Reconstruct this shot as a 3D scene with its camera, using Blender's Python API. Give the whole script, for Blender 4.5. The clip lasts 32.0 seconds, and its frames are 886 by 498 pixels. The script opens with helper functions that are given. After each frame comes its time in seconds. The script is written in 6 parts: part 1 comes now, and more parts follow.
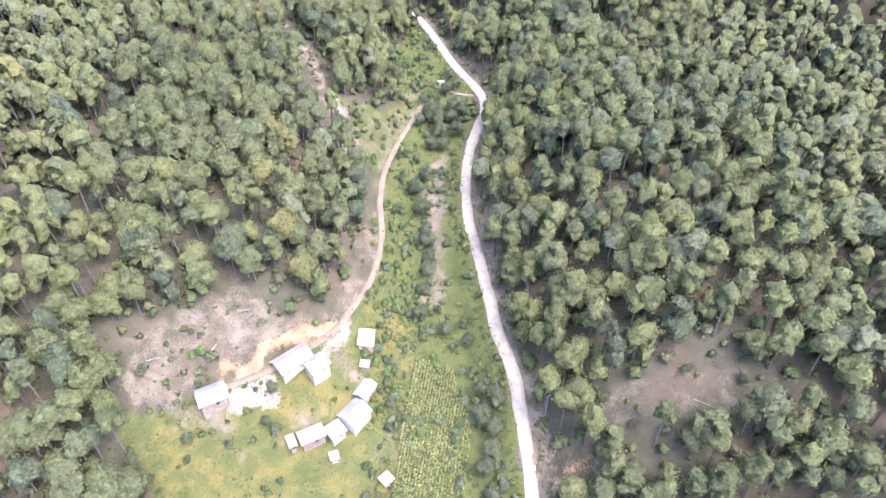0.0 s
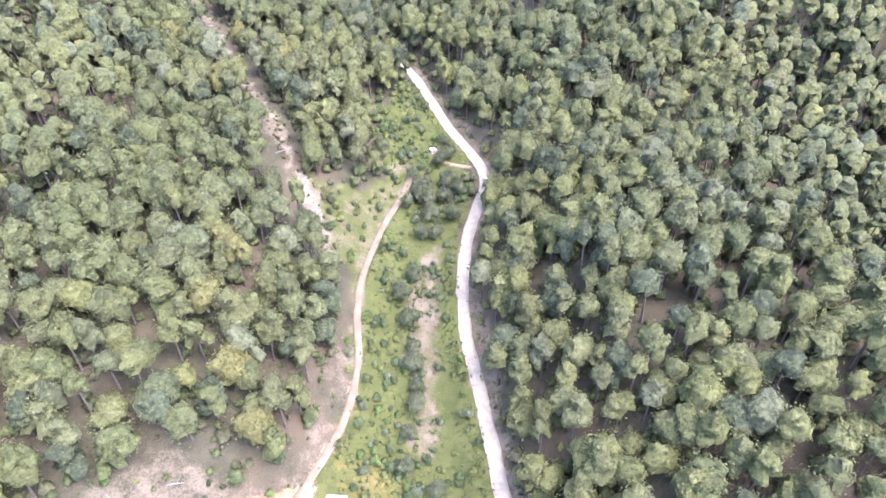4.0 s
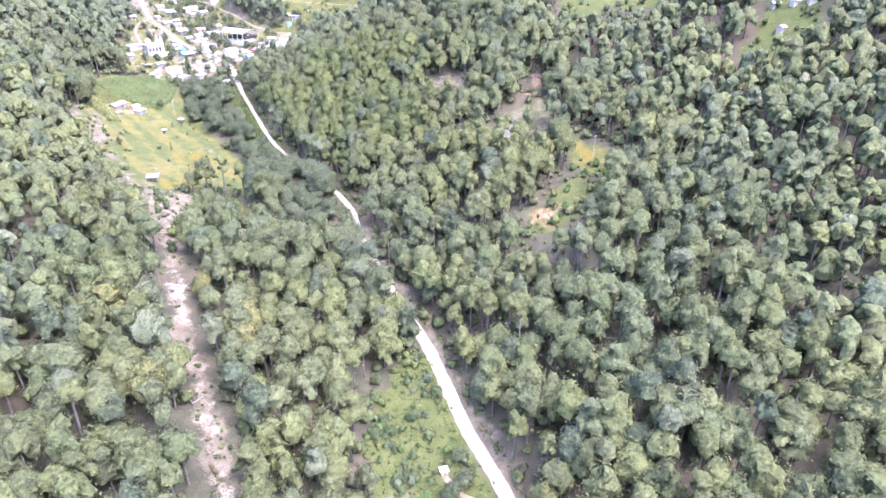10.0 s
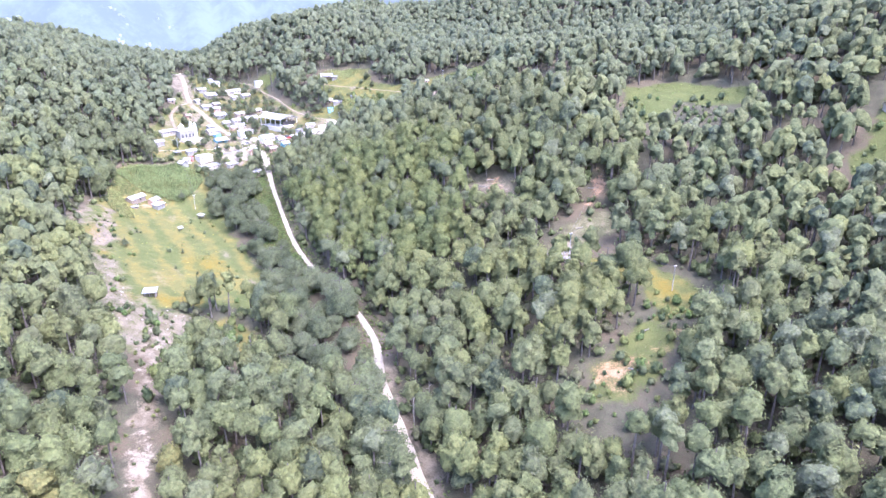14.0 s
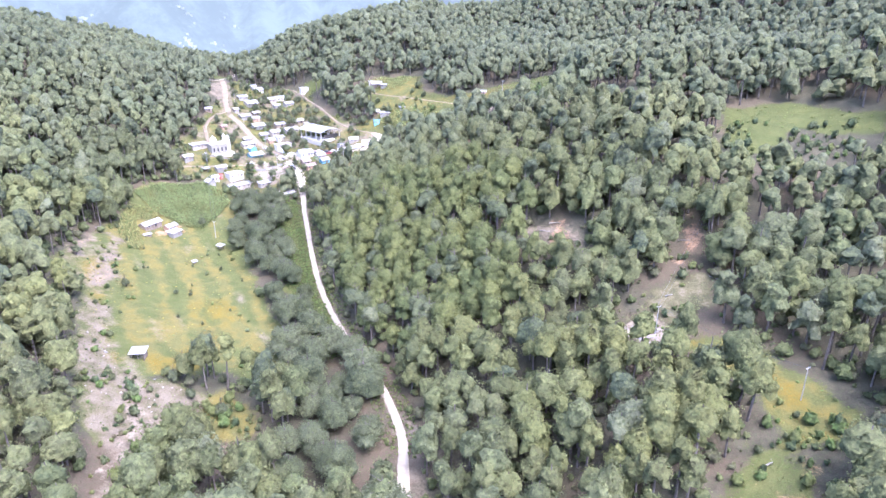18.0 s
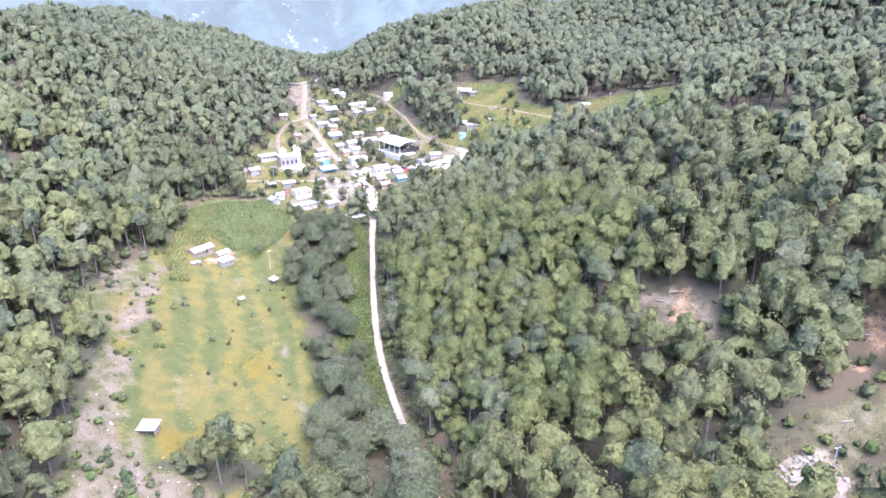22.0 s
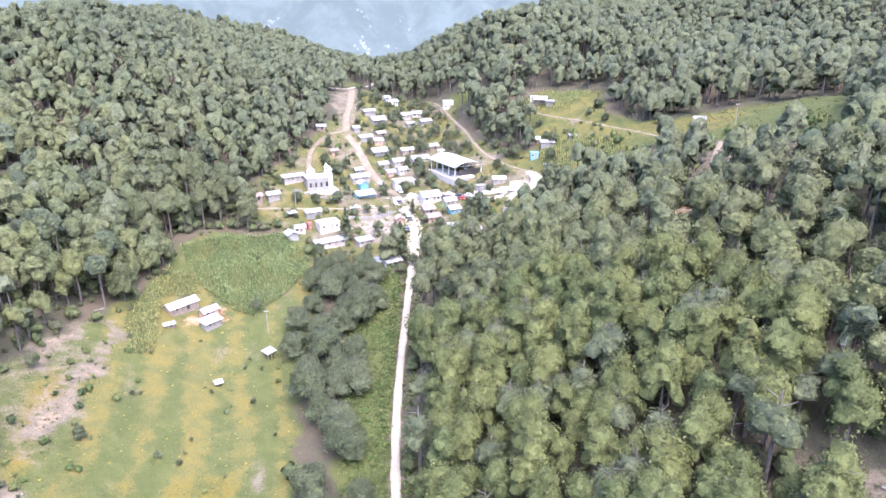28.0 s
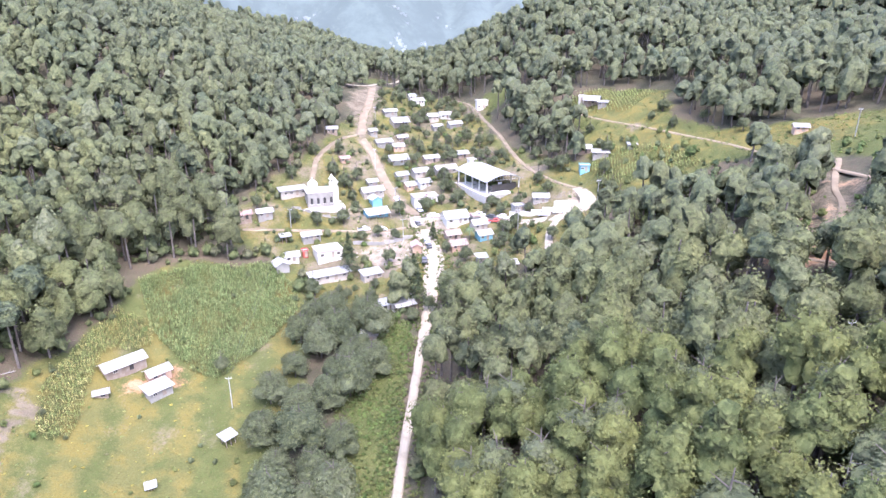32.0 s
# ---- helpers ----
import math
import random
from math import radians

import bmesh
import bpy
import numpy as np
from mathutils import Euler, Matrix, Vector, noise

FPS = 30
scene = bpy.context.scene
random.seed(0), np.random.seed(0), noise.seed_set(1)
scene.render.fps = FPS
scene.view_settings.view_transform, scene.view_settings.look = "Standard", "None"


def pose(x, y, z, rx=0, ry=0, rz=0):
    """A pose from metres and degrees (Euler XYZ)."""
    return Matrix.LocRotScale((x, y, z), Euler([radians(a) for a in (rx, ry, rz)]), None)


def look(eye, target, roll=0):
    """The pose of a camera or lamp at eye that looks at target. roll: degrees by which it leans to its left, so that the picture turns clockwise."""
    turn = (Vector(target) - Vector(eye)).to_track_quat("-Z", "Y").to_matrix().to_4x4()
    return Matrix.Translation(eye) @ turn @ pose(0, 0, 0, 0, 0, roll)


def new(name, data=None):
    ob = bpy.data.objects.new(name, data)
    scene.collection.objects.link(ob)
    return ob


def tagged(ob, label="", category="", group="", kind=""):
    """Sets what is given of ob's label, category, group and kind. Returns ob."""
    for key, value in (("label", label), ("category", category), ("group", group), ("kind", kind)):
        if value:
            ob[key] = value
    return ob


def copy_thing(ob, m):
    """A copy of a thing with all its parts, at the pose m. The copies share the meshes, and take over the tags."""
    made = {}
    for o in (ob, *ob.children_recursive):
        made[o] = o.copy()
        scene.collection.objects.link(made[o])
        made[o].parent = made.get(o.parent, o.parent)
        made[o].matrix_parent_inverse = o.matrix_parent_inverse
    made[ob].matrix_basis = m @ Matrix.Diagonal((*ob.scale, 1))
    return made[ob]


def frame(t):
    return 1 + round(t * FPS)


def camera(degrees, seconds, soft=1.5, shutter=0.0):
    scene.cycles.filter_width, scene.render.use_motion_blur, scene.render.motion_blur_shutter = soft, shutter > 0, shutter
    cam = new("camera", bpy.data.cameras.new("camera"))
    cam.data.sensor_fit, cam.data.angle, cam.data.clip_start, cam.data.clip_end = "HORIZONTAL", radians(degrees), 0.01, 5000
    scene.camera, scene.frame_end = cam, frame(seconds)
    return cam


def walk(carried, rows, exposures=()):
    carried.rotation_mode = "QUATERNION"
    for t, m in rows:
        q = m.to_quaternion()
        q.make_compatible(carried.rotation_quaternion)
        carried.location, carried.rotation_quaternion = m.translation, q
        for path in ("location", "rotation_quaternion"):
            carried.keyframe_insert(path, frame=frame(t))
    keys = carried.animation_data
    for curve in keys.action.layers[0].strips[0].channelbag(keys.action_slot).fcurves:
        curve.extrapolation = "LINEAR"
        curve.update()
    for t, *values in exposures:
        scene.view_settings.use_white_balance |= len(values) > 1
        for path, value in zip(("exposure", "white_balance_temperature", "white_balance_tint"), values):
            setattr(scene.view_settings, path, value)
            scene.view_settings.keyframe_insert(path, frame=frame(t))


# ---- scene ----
cam = camera(70.00, 32.0)
PATH = [
    (0.0, look((0.00, 0.00, 113.37), (-0.00, 77.04, 49.61), 0.06)),
    (1.0, look((0.62, 12.13, 113.92), (0.58, 88.83, 49.75), 0.07)),
    (2.0, look((1.14, 25.77, 113.91), (1.12, 102.31, 49.55), -0.05)),
    (3.0, look((1.74, 40.11, 113.28), (1.80, 116.87, 49.18), 0.00)),
    (4.0, look((2.22, 54.41, 112.80), (2.40, 132.14, 49.88), -0.02)),
    (5.0, look((2.74, 68.63, 112.97), (3.13, 148.00, 52.14), -0.02)),
    (6.0, look((3.19, 82.71, 113.69), (3.85, 163.82, 55.20), 0.02)),
    (7.0, look((3.57, 97.15, 114.82), (4.59, 179.78, 58.52), 0.23)),
    (8.0, look((4.36, 111.85, 116.22), (4.92, 195.94, 62.11), 0.29)),
    (9.0, look((5.01, 126.03, 118.15), (3.05, 212.93, 68.69), -0.01)),
    (10.0, look((5.52, 139.81, 119.48), (0.81, 229.27, 75.04), -0.16)),
    (11.0, look((5.78, 153.52, 120.48), (-1.19, 244.82, 80.28), -0.30)),
    (12.0, look((5.83, 166.66, 121.73), (-3.68, 259.28, 85.25), -0.35)),
    (13.0, look((4.97, 179.54, 122.89), (-6.70, 272.52, 87.99), -0.17)),
    (14.0, look((3.94, 192.66, 123.65), (-8.38, 285.62, 88.91), 0.00)),
    (15.0, look((2.62, 206.18, 124.21), (-11.17, 298.93, 89.46), 0.03)),
    (16.0, look((1.30, 219.91, 124.74), (-14.36, 312.37, 90.00), -0.01)),
    (17.0, look((0.14, 233.20, 125.28), (-17.93, 325.22, 90.55), 0.06)),
    (18.0, look((-1.57, 246.11, 125.85), (-22.62, 337.44, 90.98), 0.15)),
    (19.0, look((-3.78, 258.58, 126.79), (-27.92, 349.11, 91.85), 0.07)),
    (20.0, look((-6.62, 271.13, 128.01), (-34.07, 360.56, 92.66), 0.13)),
    (21.0, look((-9.85, 283.86, 128.32), (-40.88, 372.05, 92.82), 0.08)),
    (22.0, look((-12.77, 296.44, 127.52), (-47.15, 383.44, 92.19), 0.15)),
    (23.0, look((-15.63, 308.73, 126.25), (-52.39, 394.99, 91.50), 0.03)),
    (24.0, look((-19.04, 321.09, 124.81), (-57.58, 406.73, 90.44), -0.06)),
    (25.0, look((-23.20, 333.26, 123.25), (-63.34, 418.15, 88.87), -0.06)),
    (26.0, look((-27.98, 345.04, 121.79), (-69.42, 429.41, 87.66), -0.01)),
    (27.0, look((-33.23, 356.29, 120.31), (-76.37, 439.76, 86.06), -0.04)),
    (28.0, look((-38.54, 367.95, 118.74), (-82.87, 450.79, 84.49), -0.07)),
    (29.0, look((-44.10, 379.99, 117.16), (-90.09, 461.97, 83.06), -0.08)),
    (30.0, look((-49.59, 392.23, 115.43), (-96.77, 473.49, 81.23), -0.04)),
    (31.0, look((-55.27, 404.05, 113.95), (-103.37, 484.71, 79.60), 0.01)),
    (32.0, look((-61.15, 415.52, 112.67), (-110.16, 495.62, 78.27), 0.05)),
]
walk(cam, PATH, exposures=[(0.0, 2.84, 5540, 25), (4.0, 3.0, 5540, 27), (9.0, 3.13, 5340, 29), (14.0, 3.0, 5200, 28), (20.0, 2.82, 5290, 26), (32.0, 2.66, 5540, 24)])

# ---- light ----
SUN_ELEV, SUN_TURN = 63.0, 128.0
world = bpy.data.worlds.new("hazy_sky")
world.use_nodes = True
scene.world = world
_nt = world.node_tree
_sky = _nt.nodes.new("ShaderNodeTexSky")
_sky.sky_type = "NISHITA"
_sky.sun_disc = False
_sky.sun_elevation = radians(SUN_ELEV)
_sky.sun_rotation = radians(SUN_TURN)
_sky.air_density, _sky.dust_density, _sky.ozone_density = 1.0, 4.0, 1.0
_bg = _nt.nodes["Background"]
_bg.inputs["Strength"].default_value = 0.15
_nt.links.new(_sky.outputs["Color"], _bg.inputs["Color"])
sun_data = bpy.data.lights.new("sun", "SUN")
sun_data.energy, sun_data.angle, sun_data.color = 0.5, radians(40.0), (1.0, 0.95, 0.88)
sun_lamp = new("sun", sun_data)
_a = radians(SUN_TURN)
_dir = Vector((math.sin(_a) * math.cos(radians(SUN_ELEV)), math.cos(_a) * math.cos(radians(SUN_ELEV)), math.sin(radians(SUN_ELEV))))
sun_lamp.matrix_world = look(_dir * 900, (0, 0, 0))



# ---- materials ----
class Nodes:
    """A small builder for node materials."""

    def __init__(self, name):
        self.mat = bpy.data.materials.new(name)
        self.mat.use_nodes = True
        self.tree = self.mat.node_tree
        self.bsdf = self.tree.nodes["Principled BSDF"]
        self.out = self.tree.nodes["Material Output"]

    def node(self, kind, **props):
        n = self.tree.nodes.new(kind)
        if "operation" in props:
            n.operation = props["operation"]
        if "attribute_name" in props:
            n.attribute_name = props["attribute_name"]
        if "data_type" in props:
            n.data_type, n.blend_type = props["data_type"], props["blend_type"]
        if "vector_type" in props:
            n.vector_type, n.convert_from, n.convert_to = props["vector_type"], props["convert_from"], props["convert_to"]
        return n

    def put(self, socket, value):
        if isinstance(value, bpy.types.NodeSocket):
            self.tree.links.new(value, socket)
        elif isinstance(value, tuple) and len(value) == 3:
            socket.default_value = (*value, 1.0)
        else:
            socket.default_value = value

    def coords(self, where="Object"):
        return self.node("ShaderNodeTexCoord").outputs[where]

    def noise(self, scale, detail=4.0, where=None, rough=0.55):
        n = self.node("ShaderNodeTexNoise")
        self.put(n.inputs["Vector"], where if where is not None else self.coords())
        n.inputs["Scale"].default_value, n.inputs["Detail"].default_value, n.inputs["Roughness"].default_value = scale, detail, rough
        return n.outputs["Fac"]

    def ramp(self, fac, low, high):
        n = self.node("ShaderNodeMapRange")
        n.interpolation_type = "SMOOTHSTEP"
        self.put(n.inputs["Value"], fac)
        n.inputs["From Min"].default_value, n.inputs["From Max"].default_value = low, high
        return n.outputs["Result"]

    def mix(self, fac, a, b, blend="MIX"):
        n = self.node("ShaderNodeMix", data_type="RGBA", blend_type=blend)
        self.put(n.inputs[0], fac)
        self.put(n.inputs[6], a)
        self.put(n.inputs[7], b)
        return n.outputs[2]

    def math(self, op, a, b):
        n = self.node("ShaderNodeMath", operation=op)
        self.put(n.inputs[0], a)
        self.put(n.inputs[1], b)
        return n.outputs[0]

    def attr(self, name, out="Fac"):
        return self.node("ShaderNodeAttribute", attribute_name=name).outputs[out]

    def random(self):
        return self.node("ShaderNodeObjectInfo").outputs["Random"]

    def bump(self, height, strength, distance):
        n = self.node("ShaderNodeBump")
        n.inputs["Strength"].default_value, n.inputs["Distance"].default_value = strength, distance
        self.put(n.inputs["Height"], height)
        self.put(self.bsdf.inputs["Normal"], n.outputs["Normal"])

    def done(self, color, rough=0.85, metal=0.0):
        self.put(self.bsdf.inputs["Base Color"], color)
        self.put(self.bsdf.inputs["Roughness"], rough)
        self.put(self.bsdf.inputs["Metallic"], metal)
        return self.mat


def plain(name, a, b, rough=0.8, coarse=0.4, fine=6.0, metal=0.0, relief=0.03, spread=0.25):
    """A worn surface: two colours mixed by coarse stains and fine grain, a little different on each object."""
    k = Nodes(name)
    stain, grain = k.ramp(k.noise(coarse, 3), 0.35, 0.7), k.noise(fine, 5)
    c = k.mix(stain, a, b)
    c = k.mix(k.math("MULTIPLY", grain, 0.35), c, tuple(v * 0.6 for v in a))
    dim = k.node("ShaderNodeHueSaturation")
    k.put(dim.inputs["Color"], c)
    k.put(dim.inputs["Value"], k.math("ADD", k.math("MULTIPLY", k.random(), spread), 1.0 - spread / 2))
    k.bump(grain, 0.4, relief)
    return k.done(dim.outputs["Color"], rough, metal)


def leafy(name, tint, see_through=0.2):
    """Foliage: a tint per tree, clumps lighter and darker, some light passing through."""
    k = Nodes(name)
    base = k.attr("tint", "Color") if tint is None else k.mix(k.random(), *tint)
    fine = k.noise(1.9, 6, rough=0.8)
    c = k.mix(k.ramp(k.noise(0.35, 3), 0.35, 0.7), k.mix(0.18, base, (0.03, 0.04, 0.02)), k.mix(0.15, base, (0.2, 0.2, 0.08)))
    c = k.mix(k.ramp(fine, 0.54, 0.38), c, k.mix(0.24, c, (0.02, 0.026, 0.014)))
    c = k.mix(k.ramp(fine, 0.54, 0.68), c, k.mix(0.3, c, (0.22, 0.24, 0.09)))
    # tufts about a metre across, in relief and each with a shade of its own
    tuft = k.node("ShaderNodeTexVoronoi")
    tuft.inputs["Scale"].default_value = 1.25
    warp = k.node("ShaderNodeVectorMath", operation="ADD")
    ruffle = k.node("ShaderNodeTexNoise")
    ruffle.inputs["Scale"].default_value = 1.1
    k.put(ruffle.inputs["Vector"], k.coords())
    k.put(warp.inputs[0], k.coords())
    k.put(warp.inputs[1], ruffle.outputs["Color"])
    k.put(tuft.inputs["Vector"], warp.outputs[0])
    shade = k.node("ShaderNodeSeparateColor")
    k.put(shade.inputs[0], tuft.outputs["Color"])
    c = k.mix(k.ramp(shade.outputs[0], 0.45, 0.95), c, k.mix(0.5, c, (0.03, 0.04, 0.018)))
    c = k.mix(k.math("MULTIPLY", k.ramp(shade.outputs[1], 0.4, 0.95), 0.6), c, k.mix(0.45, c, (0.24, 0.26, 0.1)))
    # each spray of leaves has a shade of its own, kept in the length of its bend
    own = k.node("ShaderNodeVectorMath", operation="LENGTH")
    k.put(own.inputs[0], k.attr("bend", "Vector"))
    tone = k.node("ShaderNodeHueSaturation")
    k.put(tone.inputs["Color"], c)
    k.put(tone.inputs["Value"], own.outputs["Value"])
    c = tone.outputs["Color"]
    k.put(k.bsdf.inputs["Base Color"], c)
    k.bsdf.inputs["Roughness"].default_value = 0.75
    k.bsdf.inputs["Specular IOR Level"].default_value = 0.15
    turn = k.node("ShaderNodeVectorTransform", vector_type="NORMAL", convert_from="OBJECT", convert_to="WORLD")
    k.put(turn.inputs[0], k.attr("bend", "Vector"))
    lump = k.node("ShaderNodeBump")
    lump.inputs["Strength"].default_value, lump.inputs["Distance"].default_value = 0.6, 0.7
    k.put(lump.inputs["Height"], k.math("SUBTRACT", k.math("MULTIPLY", fine, 0.3), k.math("MULTIPLY", tuft.outputs["Distance"], 0.8)))
    k.put(lump.inputs["Normal"], turn.outputs[0])
    k.put(k.bsdf.inputs["Normal"], lump.outputs[0])
    tl = k.node("ShaderNodeBsdfTranslucent")
    k.put(tl.inputs["Normal"], turn.outputs[0])
    k.put(tl.inputs["Color"], k.mix(0.45, c, (0.27, 0.31, 0.07)))
    mx = k.node("ShaderNodeMixShader")
    mx.inputs[0].default_value = see_through
    k.tree.links.new(k.bsdf.outputs[0], mx.inputs[1])
    k.tree.links.new(tl.outputs[0], mx.inputs[2])
    k.tree.links.new(mx.outputs[0], k.out.inputs["Surface"])
    return k.mat


def ground_material():
    k = Nodes("valley_ground")
    big, mid, fine, grit = k.noise(0.035, 5), k.noise(0.22, 6), k.noise(1.6, 6, rough=0.7), k.noise(3.4, 5, rough=0.8)
    litter = k.mix(k.ramp(mid, 0.35, 0.65), (0.055, 0.049, 0.032), (0.082, 0.072, 0.047))
    litter = k.mix(k.ramp(big, 0.45, 0.62), litter, (0.096, 0.072, 0.048))
    litter = k.mix(k.math("MULTIPLY", k.ramp(fine, 0.45, 0.7), 0.75), litter, (0.066, 0.078, 0.034))
    grass = k.mix(k.ramp(mid, 0.35, 0.7), (0.07, 0.076, 0.023), (0.094, 0.097, 0.031))
    grass = k.mix(k.math("MULTIPLY", k.ramp(fine, 0.42, 0.75), 0.7), grass, (0.06, 0.092, 0.022))
    dry = k.mix(k.ramp(mid, 0.4, 0.62), (0.104, 0.099, 0.031), (0.14, 0.114, 0.03))
    dry = k.mix(k.math("MULTIPLY", k.ramp(fine, 0.45, 0.75), 0.6), dry, (0.1, 0.108, 0.04))
    gold = k.mix(k.ramp(fine, 0.4, 0.65), (0.155, 0.105, 0.014), (0.115, 0.105, 0.026))
    soil = k.mix(k.ramp(mid, 0.3, 0.7), (0.128, 0.103, 0.069), (0.174, 0.143, 0.1))
    soil = k.mix(k.math("MULTIPLY", k.ramp(fine, 0.5, 0.7), 0.55), soil, (0.115, 0.098, 0.062))
    red = k.mix(k.ramp(mid, 0.35, 0.7), (0.25, 0.142, 0.074), (0.32, 0.205, 0.12))
    pale = k.mix(k.ramp(mid, 0.35, 0.7), (0.215, 0.175, 0.125), (0.28, 0.238, 0.182))
    edge = k.math("MULTIPLY", k.math("SUBTRACT", mid, 0.5), 0.9)
    edge = k.math("ADD", edge, k.math("MULTIPLY", k.math("SUBTRACT", fine, 0.5), 1.1))
    c = litter
    for name, shade in (("grass", grass), ("dry", dry), ("gold", gold), ("soil", soil), ("red", red), ("pale", pale)):
        c = k.mix(k.ramp(k.math("ADD", k.attr(name), edge), 0.3, 0.7), c, shade)
    c = k.mix(k.math("MULTIPLY", k.ramp(grit, 0.5, 0.36), 0.55), c, k.mix(0.75, c, (0.03, 0.032, 0.016)))
    c = k.mix(k.math("MULTIPLY", k.ramp(grit, 0.54, 0.7), 0.4), c, (0.2, 0.175, 0.12))
    k.bump(k.math("ADD", fine, k.math("MULTIPLY", mid, 2.0)), 0.6, 0.5)
    k.bsdf.inputs["Specular IOR Level"].default_value = 0.12
    return k.done(c, 0.95)


def road_material():
    k = Nodes("pale_gravel")
    mid, fine = k.noise(0.5, 5), k.noise(5.0, 6, rough=0.7)
    c = k.mix(k.ramp(mid, 0.35, 0.65), (0.24, 0.203, 0.14), (0.34, 0.29, 0.21))
    rut = k.attr("rut")
    c = k.mix(k.math("MULTIPLY", k.ramp(k.math("ADD", rut, k.math("MULTIPLY", k.math("SUBTRACT", mid, 0.5), 0.8)), 0.4, 0.7), 0.6), c, (0.25, 0.214, 0.166))
    c = k.mix(k.math("MULTIPLY", k.ramp(fine, 0.5, 0.75), 0.35), c, (0.25, 0.21, 0.16))
    k.bump(fine, 0.5, 0.08)
    return k.done(c, 0.93)


M = {}
M["ground"] = ground_material()
M["road"] = road_material()
M["dirt"] = plain("tan_dirt", (0.175, 0.135, 0.084), (0.24, 0.19, 0.124), 0.95, 0.25, 3.0, relief=0.08)
M["red_dirt"] = plain("orange_dirt", (0.24, 0.13, 0.075), (0.32, 0.2, 0.125), 0.95, 0.25, 3.0, relief=0.08)
M["yard"] = plain("packed_pale_yard", (0.38, 0.33, 0.26), (0.5, 0.45, 0.38), 0.95, 0.2, 3.0, relief=0.05)
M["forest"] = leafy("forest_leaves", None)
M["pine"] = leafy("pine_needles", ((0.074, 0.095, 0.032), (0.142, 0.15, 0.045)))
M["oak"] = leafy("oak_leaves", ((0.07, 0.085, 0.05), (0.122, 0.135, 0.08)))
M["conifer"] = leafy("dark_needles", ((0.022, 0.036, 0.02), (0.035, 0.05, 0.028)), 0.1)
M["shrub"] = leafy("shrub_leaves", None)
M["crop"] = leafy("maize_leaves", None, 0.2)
M["bark"] = plain("pine_bark", (0.095, 0.078, 0.064), (0.15, 0.128, 0.108), 0.95, 1.2, 9.0, relief=0.05)
M["dead"] = plain("grey_dead_wood", (0.19, 0.17, 0.145), (0.27, 0.25, 0.22), 0.95, 1.2, 9.0)
M["tin"] = plain("pale_sheet_metal", (0.38, 0.365, 0.34), (0.27, 0.258, 0.235), 0.42, 0.25, 3.0, metal=0.25, relief=0.01)
M["grey_tin"] = plain("dull_grey_sheet", (0.3, 0.29, 0.27), (0.4, 0.385, 0.35), 0.6, 0.3, 3.0, metal=0.2, relief=0.01)
M["rusty_tin"] = plain("rusty_sheet", (0.33, 0.25, 0.21), (0.2, 0.1, 0.07), 0.75, 0.7, 3.0, metal=0.1, relief=0.01)
M["pink_tin"] = plain("faded_red_sheet", (0.33, 0.22, 0.19), (0.4, 0.31, 0.27), 0.7, 0.3, 3.0, metal=0.1, relief=0.01)
M["brown_tile"] = plain("brown_tiles", (0.20, 0.15, 0.12), (0.30, 0.24, 0.2), 0.9, 0.8, 6.0)
M["white"] = plain("white_paint", (0.6, 0.57, 0.5), (0.48, 0.45, 0.385), 0.75, 0.5, 4.0)
M["cream"] = plain("cream_plaster", (0.42, 0.37, 0.3), (0.34, 0.3, 0.25), 0.85, 0.5, 4.0)
M["block"] = plain("grey_block", (0.28, 0.26, 0.225), (0.22, 0.205, 0.175), 0.92, 0.6, 5.0)
M["wood"] = plain("weathered_boards", (0.24, 0.18, 0.13), (0.33, 0.27, 0.21), 0.9, 0.8, 8.0)
M["adobe"] = plain("adobe", (0.42, 0.27, 0.18), (0.50, 0.35, 0.24), 0.95, 0.6, 5.0)
M["blue"] = plain("turquoise_paint", (0.15, 0.34, 0.40), (0.2, 0.38, 0.43), 0.7, 0.5, 4.0)
M["red"] = plain("red_paint", (0.42, 0.07, 0.05), (0.36, 0.10, 0.07), 0.6, 0.5, 4.0)
M["dark"] = plain("dark_opening", (0.03, 0.028, 0.026), (0.045, 0.04, 0.036), 0.5, 0.6, 4.0)
M["concrete"] = plain("concrete", (0.50, 0.465, 0.405), (0.42, 0.385, 0.33), 0.9, 0.5, 5.0)
M["steel"] = plain("pale_steel", (0.70, 0.70, 0.70), (0.58, 0.58, 0.58), 0.45, 0.6, 4.0, metal=0.5)
M["tyre"] = plain("black_rubber", (0.02, 0.02, 0.02), (0.035, 0.035, 0.035), 0.8)
M["car_white"] = plain("white_car_paint", (0.74, 0.74, 0.74), (0.68, 0.68, 0.68), 0.3, relief=0.0)
M["car_red"] = plain("red_car_paint", (0.40, 0.05, 0.04), (0.36, 0.05, 0.04), 0.3, relief=0.0)
M["car_dark"] = plain("dark_car_paint", (0.05, 0.055, 0.06), (0.07, 0.07, 0.08), 0.3, relief=0.0)
M["tarp"] = plain("blue_tarp", (0.06, 0.22, 0.55), (0.10, 0.3, 0.6), 0.5)


